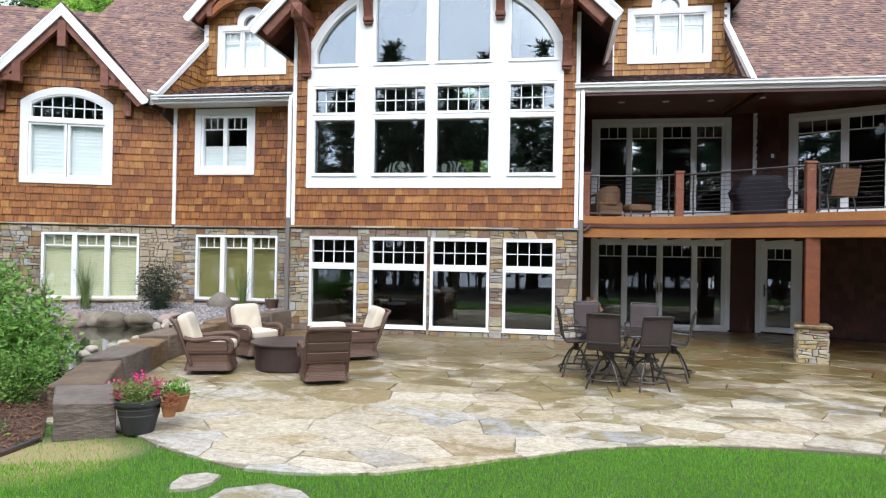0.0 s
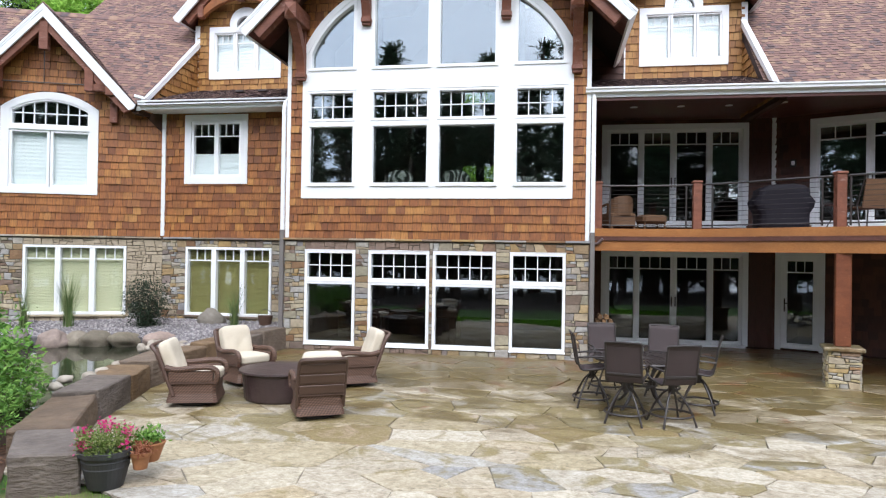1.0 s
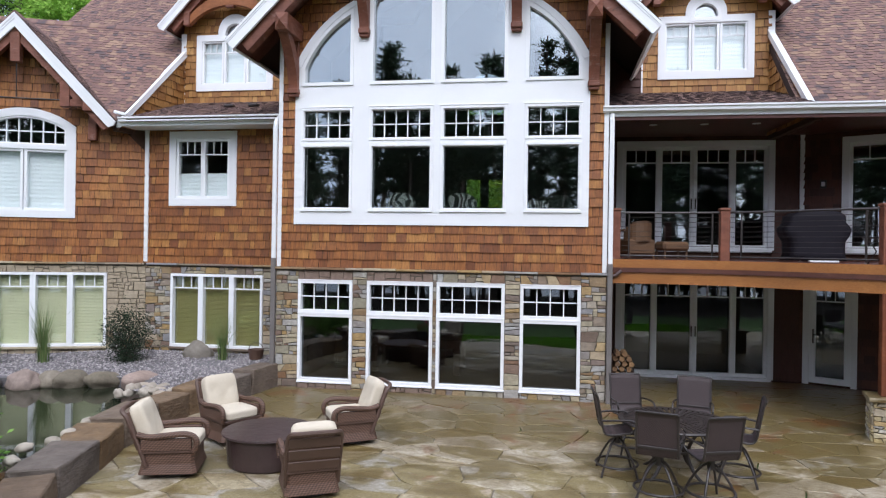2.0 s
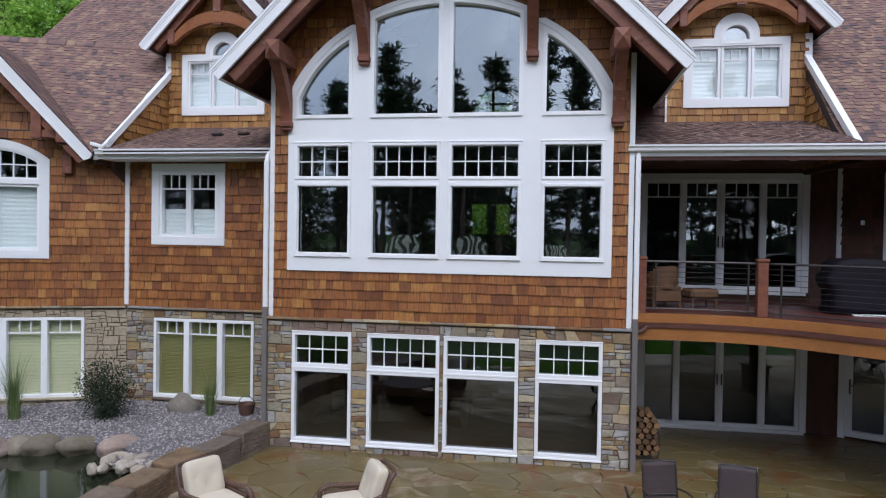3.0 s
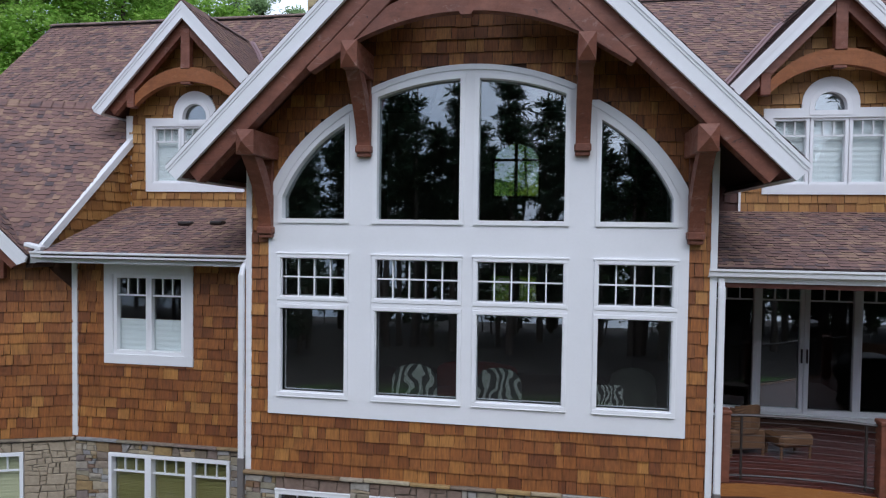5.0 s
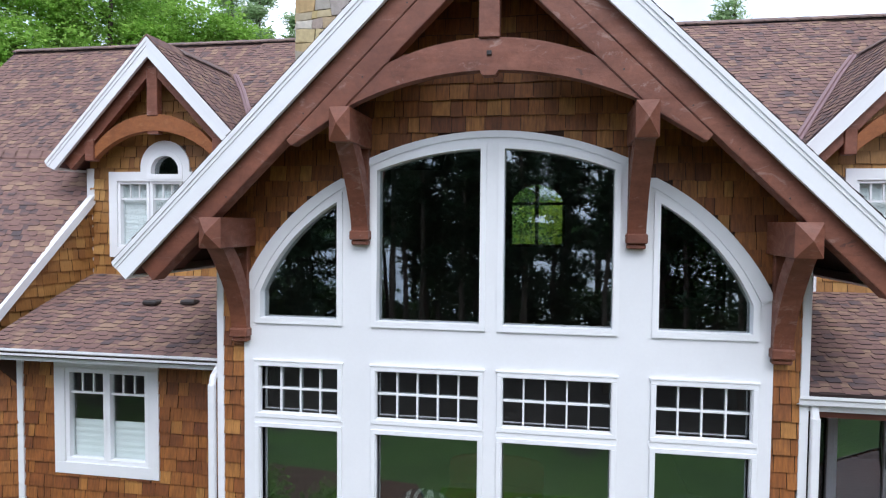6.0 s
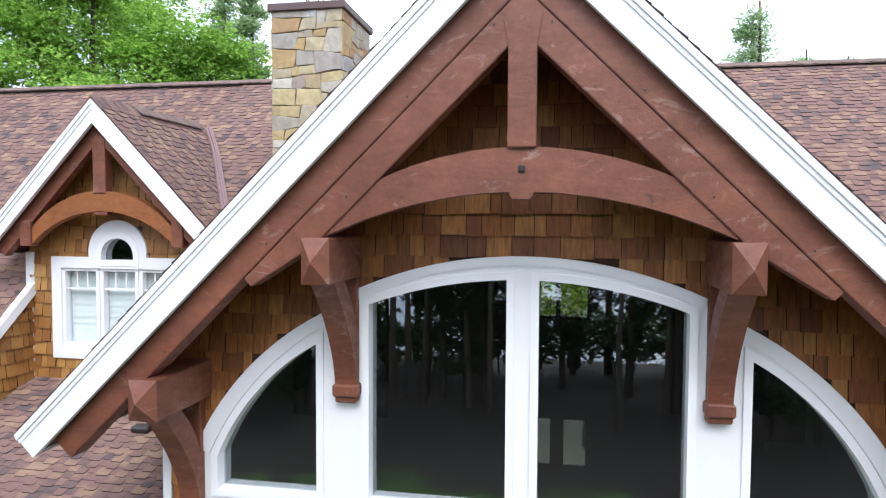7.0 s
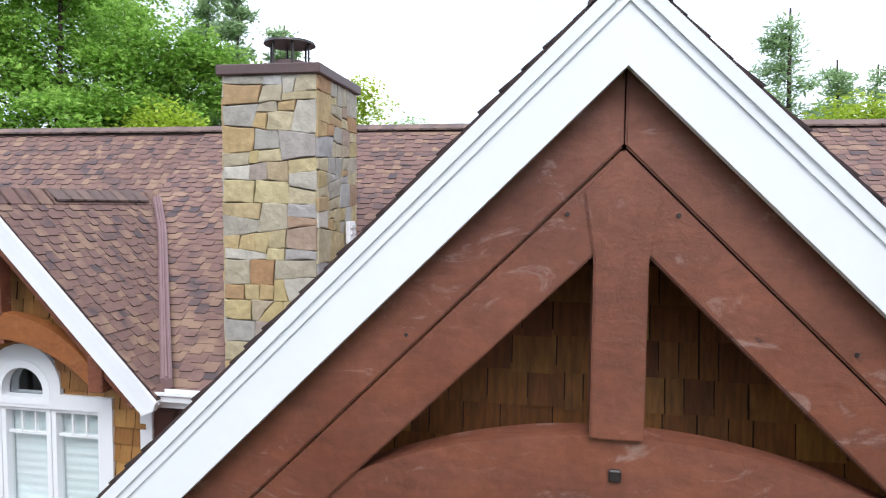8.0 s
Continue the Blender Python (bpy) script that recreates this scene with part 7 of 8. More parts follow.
def soft_box(bm, x0, x1, y0, y1, z0, z1, bulge=0.03, m=None, tufts=()):
    """A stuffed cushion."""
    n = 7
    made = {}
    cx, cy, cz = (x0 + x1) / 2, (y0 + y1) / 2, (z0 + z1) / 2
    b2 = bmesh.new()
    bmesh.ops.create_cube(b2, size=2.0)
    bmesh.ops.subdivide_edges(b2, edges=list(b2.edges), cuts=n, use_grid_fill=True)
    for v in b2.verts:
        x, y, z = v.co
        k = (abs(x) ** 7 + abs(y) ** 7 + abs(z) ** 7) ** (1 / 7)
        x, y, z = x / k, y / k, z / k
        dip = sum(math.exp(-((x - a) ** 2 + (y - b) ** 2) / 0.03) for a, b in tufts)
        zz = z * (1 + 0.25 * (1 - x * x) * (1 - y * y) - 0.8 * dip)
        v.co = Vector((cx + x * (x1 - x0) / 2, cy + y * (y1 - y0) / 2, cz + zz * (z1 - z0) / 2))
        if m is not None:
            v.co = m @ v.co
    for v in b2.verts:
        made[v] = bm.verts.new(v.co)
    for f in b2.faces:
        bm.faces.new([made[v] for v in f.verts])
    b2.free()


def club_chair():
    """A deep swivel armchair of brown wicker; it faces -y."""
    root = empty("club_chair", None, "brown wicker swivel armchair with cream cushions", "armchair", "armchairs round the fire table")
    bm = bmesh.new()
    lathe(bm, [(0.0, 0.0), (0.26, 0.0), (0.285, 0.012), (0.285, 0.03), (0.25, 0.035), (0.24, 0.02), (0.06, 0.03), (0.05, 0.12), (0.0, 0.12)], 28)
    part("swivel_base", bm, metal_dark, root)
    bm = bmesh.new()
    lo = [(-0.35, -0.36), (0.35, -0.36), (0.33, 0.34), (-0.33, 0.34)]
    hi = [(-0.33, -0.37), (0.33, -0.37), (0.33, 0.36), (-0.33, 0.36)]
    levels = [(0.07, 1.10), (0.10, 1.08), (0.20, 1.0), (0.32, 1.0), (0.36, 1.02)]
    rings = []
    for z, k in levels:
        ring_ = []
        for (ax, ay), (bx, by) in zip(lo, lo[1:] + lo[:1]):
            for t_ in (0.06, 0.35, 0.65, 0.94):
                ring_.append(bm.verts.new(((ax + (bx - ax) * t_) * k, (ay + (by - ay) * t_) * k, z)))
        rings.append(ring_)
    for a, b in zip(rings, rings[1:]):
        for i in range(16):
            bm.faces.new((a[i], a[(i + 1) % 16], b[(i + 1) % 16], b[i]))
    bm.faces.new(rings[0][::-1])
    bm.faces.new(rings[-1])
    part("skirt", bm, wicker, root)
    bm = bmesh.new()
    for sx in (-1, 1):
        box(bm, sx * 0.355 - 0.015, sx * 0.355 + 0.015, -0.37, 0.35, 0.345, 0.385, bev=0.008)
    box(bm, -0.34, 0.34, -0.39, -0.36, 0.345, 0.385, bev=0.008)
    box(bm, -0.34, 0.34, 0.345, 0.375, 0.345, 0.385, bev=0.008)
    part("skirt_band", bm, resin_brown, root)
    for sx in (-1, 1):
        bm = bmesh.new()
        box(bm, sx * 0.35 - 0.03, sx * 0.35 + 0.03, -0.33, 0.33, 0.38, 0.54, bev=0.01)
        part("side_panel", bm, wicker, root)
        bm = bmesh.new()
        pts = [(sx * 0.365, -0.36, 0.36), (sx * 0.375, -0.395, 0.46), (sx * 0.375, -0.37, 0.555), (sx * 0.375, -0.24, 0.60), (sx * 0.37, 0.0, 0.585), (sx * 0.36, 0.22, 0.565), (sx * 0.345, 0.38, 0.60)]
        tube(bm, smooth3(pts), 0.042, 8)
        part("armrest", bm, wicker, root)
    tilt = Matrix.Translation((0, 0.33, 0.36)) @ Matrix.Rotation(-0.36, 4, "X")
    bm = bmesh.new()
    box(bm, -0.325, 0.325, -0.02, 0.035, 0.0, 0.56, tilt, bev=0.012)
    part("back_panel", bm, wicker, root)
    for k in range(3):
        bm = bmesh.new()
        box(bm, -0.335, 0.335, 0.03, 0.05, 0.04 + 0.17 * k, 0.18 + 0.17 * k, tilt, bev=0.008)
        part("back_strap", bm, resin_brown, root)
    bm = bmesh.new()
    pts = [tilt @ Vector(p) for p in ((-0.345, 0.0, -0.2), (-0.345, 0.0, 0.2), (-0.345, 0.01, 0.48), (-0.31, 0.05, 0.58), (-0.2, 0.085, 0.605), (0.0, 0.09, 0.61), (0.2, 0.085, 0.605), (0.31, 0.05, 0.58), (0.345, 0.01, 0.48), (0.345, 0.0, 0.2), (0.345, 0.0, -0.2))]
    tube(bm, smooth3(pts), 0.032, 8)
    part("back_frame", bm, resin_brown, root)
    bm = bmesh.new()
    soft_box(bm, -0.31, 0.31, -0.40, 0.24, 0.375, 0.525)
    part("seat_cushion", bm, cushion, root, "thick cream seat cushion", smooth=True)
    bm = bmesh.new()
    soft_box(bm, -0.30, 0.30, -0.29, 0.29, -0.095, 0.095, m=tilt @ Matrix.Translation((0, -0.10, 0.32)) @ Matrix.Rotation(math.pi / 2, 4, "X"), tufts=((-0.42, 0.12), (0.42, 0.12), (0.0, -0.35)))
    part("back_cushion", bm, cushion, root, "tufted cream back cushion", smooth=True)
    return root


def smooth3(pts, n=4):
    out = []
    P = [Vector(p) for p in pts]
    for i in range(len(P) - 1):
        a, b, c, d = P[max(0, i - 1)], P[i], P[i + 1], P[min(len(P) - 1, i + 2)]
        for k in range(n):
            t_ = k / n
            out.append(0.5 * ((2 * b) + (c - a) * t_ + (2 * a - 5 * b + 4 * c - d) * t_ ** 2 + (3 * b - a - 3 * c + d) * t_ ** 3))
    out.append(P[-1])
    return out


chair = club_chair()
SPOTS = [(-2.68, -5.03, 108), (-2.60, -3.55, 58), (-0.72, -3.25, -58), (-0.62, -5.33, 208)]
CHAIR_SIZE = Matrix.Diagonal((0.96, 0.96, 0.99, 1.0))
chair.matrix_basis = pose(SPOTS[0][0], SPOTS[0][1], PZ, 0, 0, SPOTS[0][2]) @ CHAIR_SIZE
for x, y, a in SPOTS[1:]:
    copy_thing(chair, pose(x, y, PZ, 0, 0, a) @ CHAIR_SIZE)

fire = empty("fire_table", pose(-1.58, -4.40, PZ) @ Matrix.Diagonal((1.1, 1.1, 1.0, 1.0)), "round fire table under a dark brown fitted cover", "fire table")
bm = bmesh.new()
lathe(bm, [(0.0, 0.0), (0.50, 0.0), (0.51, 0.02), (0.54, 0.40), (0.545, 0.42), (0.0, 0.42)], 40)
part("drum", bm, fire_brown, fire)
bm = bmesh.new()
lathe(bm, [(0.0, 0.42), (0.575, 0.42), (0.59, 0.435), (0.585, 0.455), (0.30, 0.47), (0.0, 0.472)], 40)
part("top", bm, fire_brown, fire)

table = empty("patio_table", pose(4.05, -3.82, PZ) @ Matrix.Diagonal((1.12, 1.12, 0.85, 1.0)), "large round cast metal table with a slatted top", "table")
bm = bmesh.new()
lathe(bm, [(0.60, 0.855), (0.655, 0.85), (0.665, 0.87), (0.655, 0.89), (0.60, 0.885), (0.60, 0.855)], 48)
lathe(bm, [(0.30, 0.86), (0.335, 0.86), (0.335, 0.885), (0.30, 0.885), (0.30, 0.86)], 40)
lathe(bm, [(0.03, 0.86), (0.11, 0.86), (0.11, 0.885), (0.03, 0.885), (0.03, 0.86)], 24)
part("top_rim", bm, metal_dark, table)
for k in range(48):
    a = 2 * math.pi * k / 48
    bm = bmesh.new()
    prism(bm, [(0.325, -0.013), (0.61, -0.024), (0.61, 0.024), (0.325, 0.013)], 0.864, 0.882, Matrix.Rotation(a, 4, "Z"))
    part("slat", bm, metal_dark, table)
for k in range(20):
    a = 2 * math.pi * (k + 0.5) / 20
    bm = bmesh.new()
    prism(bm, [(0.10, -0.009), (0.31, -0.028), (0.31, 0.028), (0.10, 0.009)], 0.864, 0.882, Matrix.Rotation(a, 4, "Z"))
    part("slat", bm, metal_dark, table)
for k in range(4):
    a = math.pi / 4 + math.pi / 2 * k
    c, s = math.cos(a), math.sin(a)
    bm = bmesh.new()
    tube(bm, smooth3([(0.42 * c, 0.42 * s, 0.86), (0.30 * c, 0.30 * s, 0.7), (0.20 * c, 0.20 * s, 0.42), (0.28 * c, 0.28 * s, 0.15), (0.42 * c, 0.42 * s, 0.0)]), 0.022, 8)
    part("leg", bm, metal_dark, table)
bm = bmesh.new()
lathe(bm, [(0.19, 0.40), (0.215, 0.40), (0.215, 0.43), (0.19, 0.43), (0.19, 0.40)], 28)
part("ring_stretcher", bm, metal_dark, table)
bm = bmesh.new()
lathe(bm, [(0.0, 0.875), (0.035, 0.875), (0.035, 0.895), (0.0, 0.9)], 16)
part("hole_plug", bm, chrome, table, "bright umbrella hole plug")


def swivel_chair():
    """A swivel chair with a mesh sling; it faces -y."""
    root = empty("swivel_chair", None, "swivel patio chair with brown mesh sling and dark frame", "chair", "chairs round the patio table")
    for k in range(4):
        a = math.pi / 4 + math.pi / 2 * k
        c, s = math.cos(a), math.sin(a)
        bm = bmesh.new()
        tube(bm, smooth3([(0.04 * c, 0.04 * s, 0.50), (0.14 * c, 0.14 * s, 0.42), (0.26 * c, 0.26 * s, 0.24), (0.33 * c, 0.33 * s, 0.08), (0.36 * c, 0.36 * s, 0.0)]), 0.016, 8)
        part("leg", bm, metal_dark, root)
    bm = bmesh.new()
    pts = [(0.30 * math.cos(2 * math.pi * k / 28), 0.30 * math.sin(2 * math.pi * k / 28), 0.15) for k in range(29)]
    tube(bm, pts, 0.017, 6, caps=False)
    part("foot_ring", bm, metal_dark, root)
    bm = bmesh.new()
    lathe(bm, [(0.0, 0.44), (0.05, 0.44), (0.05, 0.56), (0.12, 0.57), (0.12, 0.585), (0.0, 0.585)], 18)
    part("swivel", bm, metal_dark, root)
    bm = bmesh.new()
    prof = [(-0.24, 0.615), (-0.20, 0.635), (-0.05, 0.62), (0.12, 0.60), (0.20, 0.615), (0.235, 0.68), (0.26, 0.80), (0.295, 0.98), (0.32, 1.12), (0.345, 1.17)]
    low = [(y - 0.004, z - 0.016) for y, z in prof]
    flip = Matrix(((0, 0, 1, 0), (1, 0, 0, 0), (0, 1, 0, 0), (0, 0, 0, 1)))
    for i in range(len(prof) - 1):
        prism(bm, [prof[i], prof[i + 1], low[i + 1], low[i]], -0.235, 0.235, flip)
    bmesh.ops.remove_doubles(bm, verts=list(bm.verts), dist=0.0005)
    part("sling", bm, sling, root, "brown woven mesh sling")
    for sx in (-1, 1):
        bm = bmesh.new()
        tube(bm, smooth3([(sx * 0.245, y, z) for y, z in prof], 2), 0.016, 7)
        part("side_rail", bm, metal_dark, root)
        bm = bmesh.new()
        tube(bm, smooth3([(sx * 0.25, -0.14, 0.62), (sx * 0.285, -0.22, 0.74), (sx * 0.29, -0.16, 0.815), (sx * 0.285, 0.05, 0.82), (sx * 0.25, 0.265, 0.80)]), 0.015, 7)
        part("armrest", bm, metal_dark, root)
    bm = bmesh.new()
    tube(bm, [(-0.245, 0.345, 1.17), (0.0, 0.36, 1.175), (0.245, 0.345, 1.17)], 0.016, 7)
    part("top_rail", bm, metal_dark, root)
    bm = bmesh.new()
    box(bm, -0.245, 0.245, 0.235, 0.26, 0.70, 0.735, bev=0.006)
    part("back_bar", bm, metal_dark, root)
    return root


stool = swivel_chair()
first = True
STOOL_SIZE = Matrix.Diagonal((0.98, 0.97, 0.98, 1.0))
for x, y, a in ((3.71, -4.78, 166), (4.33, -4.76, 200), (4.86, -3.92, 256), (3.29, -3.92, 94), (3.59, -2.98, 14), (4.48, -2.98, -14)):
    m = pose(x, y, PZ, 0, 0, a) @ STOOL_SIZE
    if first:
        stool.matrix_basis = m
        first = False
    else:
        copy_thing(stool, m)

# firewood rack by the porch corner
rack = empty("firewood_rack", pose(3.82, 0.75, PZ), "black metal rack stacked with split firewood", "firewood rack")
for sx in (-1, 1):
    bm = bmesh.new()
    tube(bm, smooth3([(sx * 0.2, -0.17, 0.0), (sx * 0.24, -0.17, 0.25), (sx * 0.22, -0.17, 0.62)]), 0.012)
    tube(bm, smooth3([(sx * 0.2, 0.17, 0.0), (sx * 0.24, 0.17, 0.25), (sx * 0.22, 0.17, 0.62)]), 0.012)
    tube(bm, [(sx * 0.22, -0.17, 0.62), (sx * 0.22, 0.17, 0.62)], 0.012)
    part("side_frame", bm, metal_dark, rack)
bm = bmesh.new()
for y in (-0.12, 0.12):
    tube(bm, [(-0.21, y, 0.08), (0.21, y, 0.08)], 0.012)
part("cross_bar", bm, metal_dark, rack)
g = random.Random(41)
for j in range(8):
    for i in range(3):
        cx, cz, rr = -0.14 + 0.14 * i + (0.05 if j % 2 else 0), 0.15 + 0.105 * j, 0.062
        if j == 7 and i == 2:
            continue
        pts = [(cx + rr * g.uniform(0.8, 1.1) * math.cos(k * 1.2566 + j), cz + rr * g.uniform(0.8, 1.1) * math.sin(k * 1.2566 + j)) for k in range(5)]
        bm = bmesh.new()
        prism(bm, pts, -0.19 + g.uniform(-0.03, 0.03), 0.19, Matrix(((1, 0, 0, 0), (0, 0, 1, 0), (0, 1, 0, 0), (0, 0, 0, 1))))
        part("log", bm, log_bark, rack)


# ---- leaves, pots and garden plants ----
def leaf_cloud(g, spots, size, ratio=0.5, up=0.3, level=0.0):
    """Pointed leaves (two triangles folded along the rib) at the given places."""
    vs, fs = [], []
    for p in spots:
        L = size * g.uniform(0.6, 1.25)
        W = L * ratio * 0.5
        d = Vector((g.gauss(0, 1), g.gauss(0, 1), g.gauss(up, 0.7))).normalized()
        side = Vector((g.gauss(0, 1), g.gauss(0, 1), g.gauss(0, 1)))
        if g.random() < level:
            d = Vector((d.x, d.y, d.z * 0.35)).normalized()
            side = Vector((side.x * 0.4, side.y * 0.4, 1.0))
        s_ = d.cross(side).normalized() * W
        f = d.cross(s_).normalized() * W * 0.4
        n = len(vs)
        p = Vector(p)
        vs += [p, p + d * L * 0.5 + s_ + f, p + d * L, p + d * L * 0.5 - s_ + f]
        fs += [(n, n + 1, n + 2), (n, n + 2, n + 3)]
    return vs, fs


def pot(name, m, prof, material, label, category="flower pot"):
    root = empty(name, m, label, category)
    bm = bmesh.new()
    lathe(bm, prof, 36)
    part("pot", bm, material, root, smooth=False)
    return root


big_pot = pot("flower_pot", pose(-1.75, -8.33, PZ), [(0.0, 0.0), (0.165, 0.0), (0.17, 0.02), (0.215, 0.20), (0.222, 0.205), (0.218, 0.22), (0.228, 0.27), (0.235, 0.275), (0.23, 0.29), (0.24, 0.325), (0.265, 0.33), (0.268, 0.375), (0.245, 0.38), (0.235, 0.34), (0.0, 0.335)], black_plastic, "large black ribbed pot of pink flowers")
g = random.Random(51)
bm = bmesh.new()
for k in range(60):
    a, r_ = g.uniform(0, 6.28), g.uniform(0, 0.2)
    b = g.uniform(0.05, 0.16)
    tube(bm, [(r_ * math.cos(a), r_ * math.sin(a), 0.33), ((r_ + b) * math.cos(a), (r_ + b) * math.sin(a), 0.33 + g.uniform(0.1, 0.28))], 0.003, 4, caps=False)
part("stems", bm, leaf_pot, big_pot)
vs, fs = leaf_cloud(g, [(r_ * math.cos(a), r_ * math.sin(a), 0.36 + g.uniform(0, 0.2)) for a, r_ in ((g.uniform(0, 6.28), 0.27 * math.sqrt(g.random())) for _ in range(1100))], 0.05, 0.35)
link("foliage", vs, fs, leaf_pot, big_pot, "yellow-green fine foliage")
blobs = [(-0.24, -0.05, 0.56), (-0.2, 0.02, 0.5), (-0.16, -0.1, 0.45), (-0.27, 0.0, 0.44), (0.0, -0.02, 0.62), (0.02, 0.08, 0.60), (0.2, 0.02, 0.53), (0.25, -0.05, 0.46), (-0.08, 0.1, 0.54), (0.14, 0.12, 0.56), (-0.12, -0.16, 0.42), (-0.22, -0.12, 0.42)]
spots = [(bx + g.gauss(0, 0.03), by + g.gauss(0, 0.03), bz + g.gauss(0, 0.03)) for bx, by, bz in blobs for _ in range(22)]
vs, fs = leaf_cloud(g, spots, 0.04, 0.8)
link("blossom", vs, fs, petal_pink, big_pot, "bright pink blossoms")

small_pot = pot("terracotta_pot", pose(-1.43, -8.24, PZ), [(0.0, 0.0), (0.065, 0.0), (0.09, 0.13), (0.10, 0.13), (0.102, 0.165), (0.09, 0.165), (0.085, 0.14), (0.0, 0.14)], terracotta, "small terracotta pot of rust-coloured succulents")
vs, fs = leaf_cloud(g, [(g.gauss(0, 0.05), g.gauss(0, 0.05), 0.16 + abs(g.gauss(0, 0.05))) for _ in range(260)], 0.045, 0.45, 0.8)
link("succulent", vs, fs, petal_rust, small_pot)
back_pot = pot("terracotta_bowl", pose(-1.50, -7.98, PZ), [(0.0, 0.0), (0.09, 0.0), (0.15, 0.17), (0.16, 0.19), (0.15, 0.20), (0.14, 0.18), (0.0, 0.17)], terracotta, "terracotta bowl of white-edged greenery")
vs, fs = leaf_cloud(g, [(g.gauss(0, 0.07), g.gauss(0, 0.07), 0.2 + abs(g.gauss(0, 0.06))) for _ in range(420)], 0.05, 0.5, 0.6)
link("foliage", vs, fs, leaf_shrub, back_pot)

basket = empty("wire_basket", pose(-4.05, 0.42, 0.62), "round rusty basket on the gravel", "basket")
bm = bmesh.new()
lathe(bm, [(0.0, 0.0), (0.13, 0.0), (0.16, 0.14), (0.18, 0.22), (0.165, 0.22), (0.145, 0.14), (0.0, 0.02)], 24)
part("bowl", bm, wicker, basket)
bm = bmesh.new()
tube(bm, [(0.17 * math.cos(math.pi * k / 12), 0, 0.2 + 0.17 * math.sin(math.pi * k / 12)) for k in range(13)], 0.007, 5)
part("bail", bm, metal_dark, basket)


def bush(name, x, y, z, w, d, h, n, size, material, label, ratio=0.45, seed=1, stems=16, up=0.5):
    """A leafy shrub with its stems and an uneven outline."""
    gg = random.Random(seed)
    root = empty(name, pose(x, y, z), label, "shrub")
    tips = []
    bm = bmesh.new()
    for k in range(stems):
        a = gg.uniform(0, 6.283)
        r_ = math.sqrt(gg.random())
        tip = Vector((w * r_ * math.cos(a), d * r_ * math.sin(a), h * (gg.uniform(0.55, 1.05) - 0.35 * r_ * r_)))
        mid = Vector((tip.x * 0.45, tip.y * 0.45, tip.z * 0.6))
        pts = smooth3([(tip.x * 0.1, tip.y * 0.1, 0), mid, tip], 3)
        tube(bm, pts, 0.008, 4, 0.003, caps=False)
        tips.append((pts, tip))
    part("stems", bm, bark, root)
    spots = []
    for k in range(n):
        pts, tip = gg.choice(tips)
        p = pts[min(len(pts) - 1, int(len(pts) * (1 - gg.random() ** 1.6)))]
        s_ = 0.10 * max(w, h)
        spots.append((p.x + gg.gauss(0, s_), p.y + gg.gauss(0, s_), max(0.02, p.z + gg.gauss(0, s_))))
    vs, fs = leaf_cloud(gg, spots, size, ratio, up)
    link("foliage", vs, fs, material, root)
    return root


bush("dark_bush", -6.72, -0.22, 0.52, 0.50, 0.42, 1.16, 6400, 0.045, leaf_bush, "dense dark green bush on the gravel", 0.5, 3, 40)
bush("leafy_shrub", -4.75, -6.9, 0.2, 0.75, 0.7, 1.25, 4200, 0.11, leaf_shrub, "bright green arching shrub beside the pond", 0.42, 5, 46, 0.2)
bush("leafy_shrub", -5.9, -6.2, 0.2, 0.9, 0.8, 1.65, 4600, 0.11, leaf_shrub, "tall bright green shrub beside the pond", 0.42, 6, 46, 0.2)
bush("leafy_shrub", -3.85, -7.75, 0.2, 0.45, 0.5, 0.75, 2400, 0.07, leaf_shrub, "low green shrub spilling over the mulch", 0.35, 7, 30, 0.2)
bush("leafy_shrub", -4.9, -8.3, 0.2, 0.6, 0.6, 0.9, 2600, 0.075, leaf_shrub, "green shrub behind the mulch", 0.3, 8, 30, 0.2)
bush("leafy_shrub", -6.6, -7.6, 0.2, 1.0, 0.9, 1.5, 3600, 0.09, leaf_shrub, "broad green shrub behind the mulch", 0.3, 9, 36, 0.2)
bush("ground_cover", -3.1, -9.0, 0.14, 0.22, 0.2, 0.2, 700, 0.05, leaf_shrub, "low green clump in the mulch", 0.4, 10, 16)


def reeds(x, y, z, n, h, seed, label):
    gg = random.Random(seed)
    vs, fs = [], []
    for k in range(n):
        a, r_ = gg.uniform(0, 6.28), abs(gg.gauss(0, 0.07))
        bx, by = r_ * math.cos(a), r_ * math.sin(a)
        lean = Vector((gg.gauss(0, 0.2), gg.gauss(0, 0.2)))
        hh = h * gg.uniform(0.55, 1.1)
        w = gg.uniform(0.004, 0.009)
        m0 = len(vs)
        for t_ in (0, 0.4, 0.75, 1.0):
            q = Vector((bx + lean.x * t_ * t_ * hh, by + lean.y * t_ * t_ * hh, hh * t_))
            ww = w * (1 - t_ * 0.9)
            vs += [(q.x - ww * math.sin(a), q.y + ww * math.cos(a), q.z), (q.x + ww * math.sin(a), q.y - ww * math.cos(a), q.z)]
        fs += [(m0 + 2 * i, m0 + 2 * i + 1, m0 + 2 * i + 3, m0 + 2 * i + 2) for i in range(3)]
    return tagged(link("ornamental_grass", vs, fs, reed_mat, m=pose(x, y, z)), label, "ornamental grass", "grasses on the gravel")


reeds(-8.45, -0.62, 0.52, 190, 1.3, 1, "tall feathery grass clump on the gravel")
reeds(-4.75, 0.25, 0.58, 130, 1.0, 2, "upright grass clump on the gravel")
reeds(-9.3, -1.0, 0.5, 90, 1.0, 3, "tall feathery grass clump by the pond")


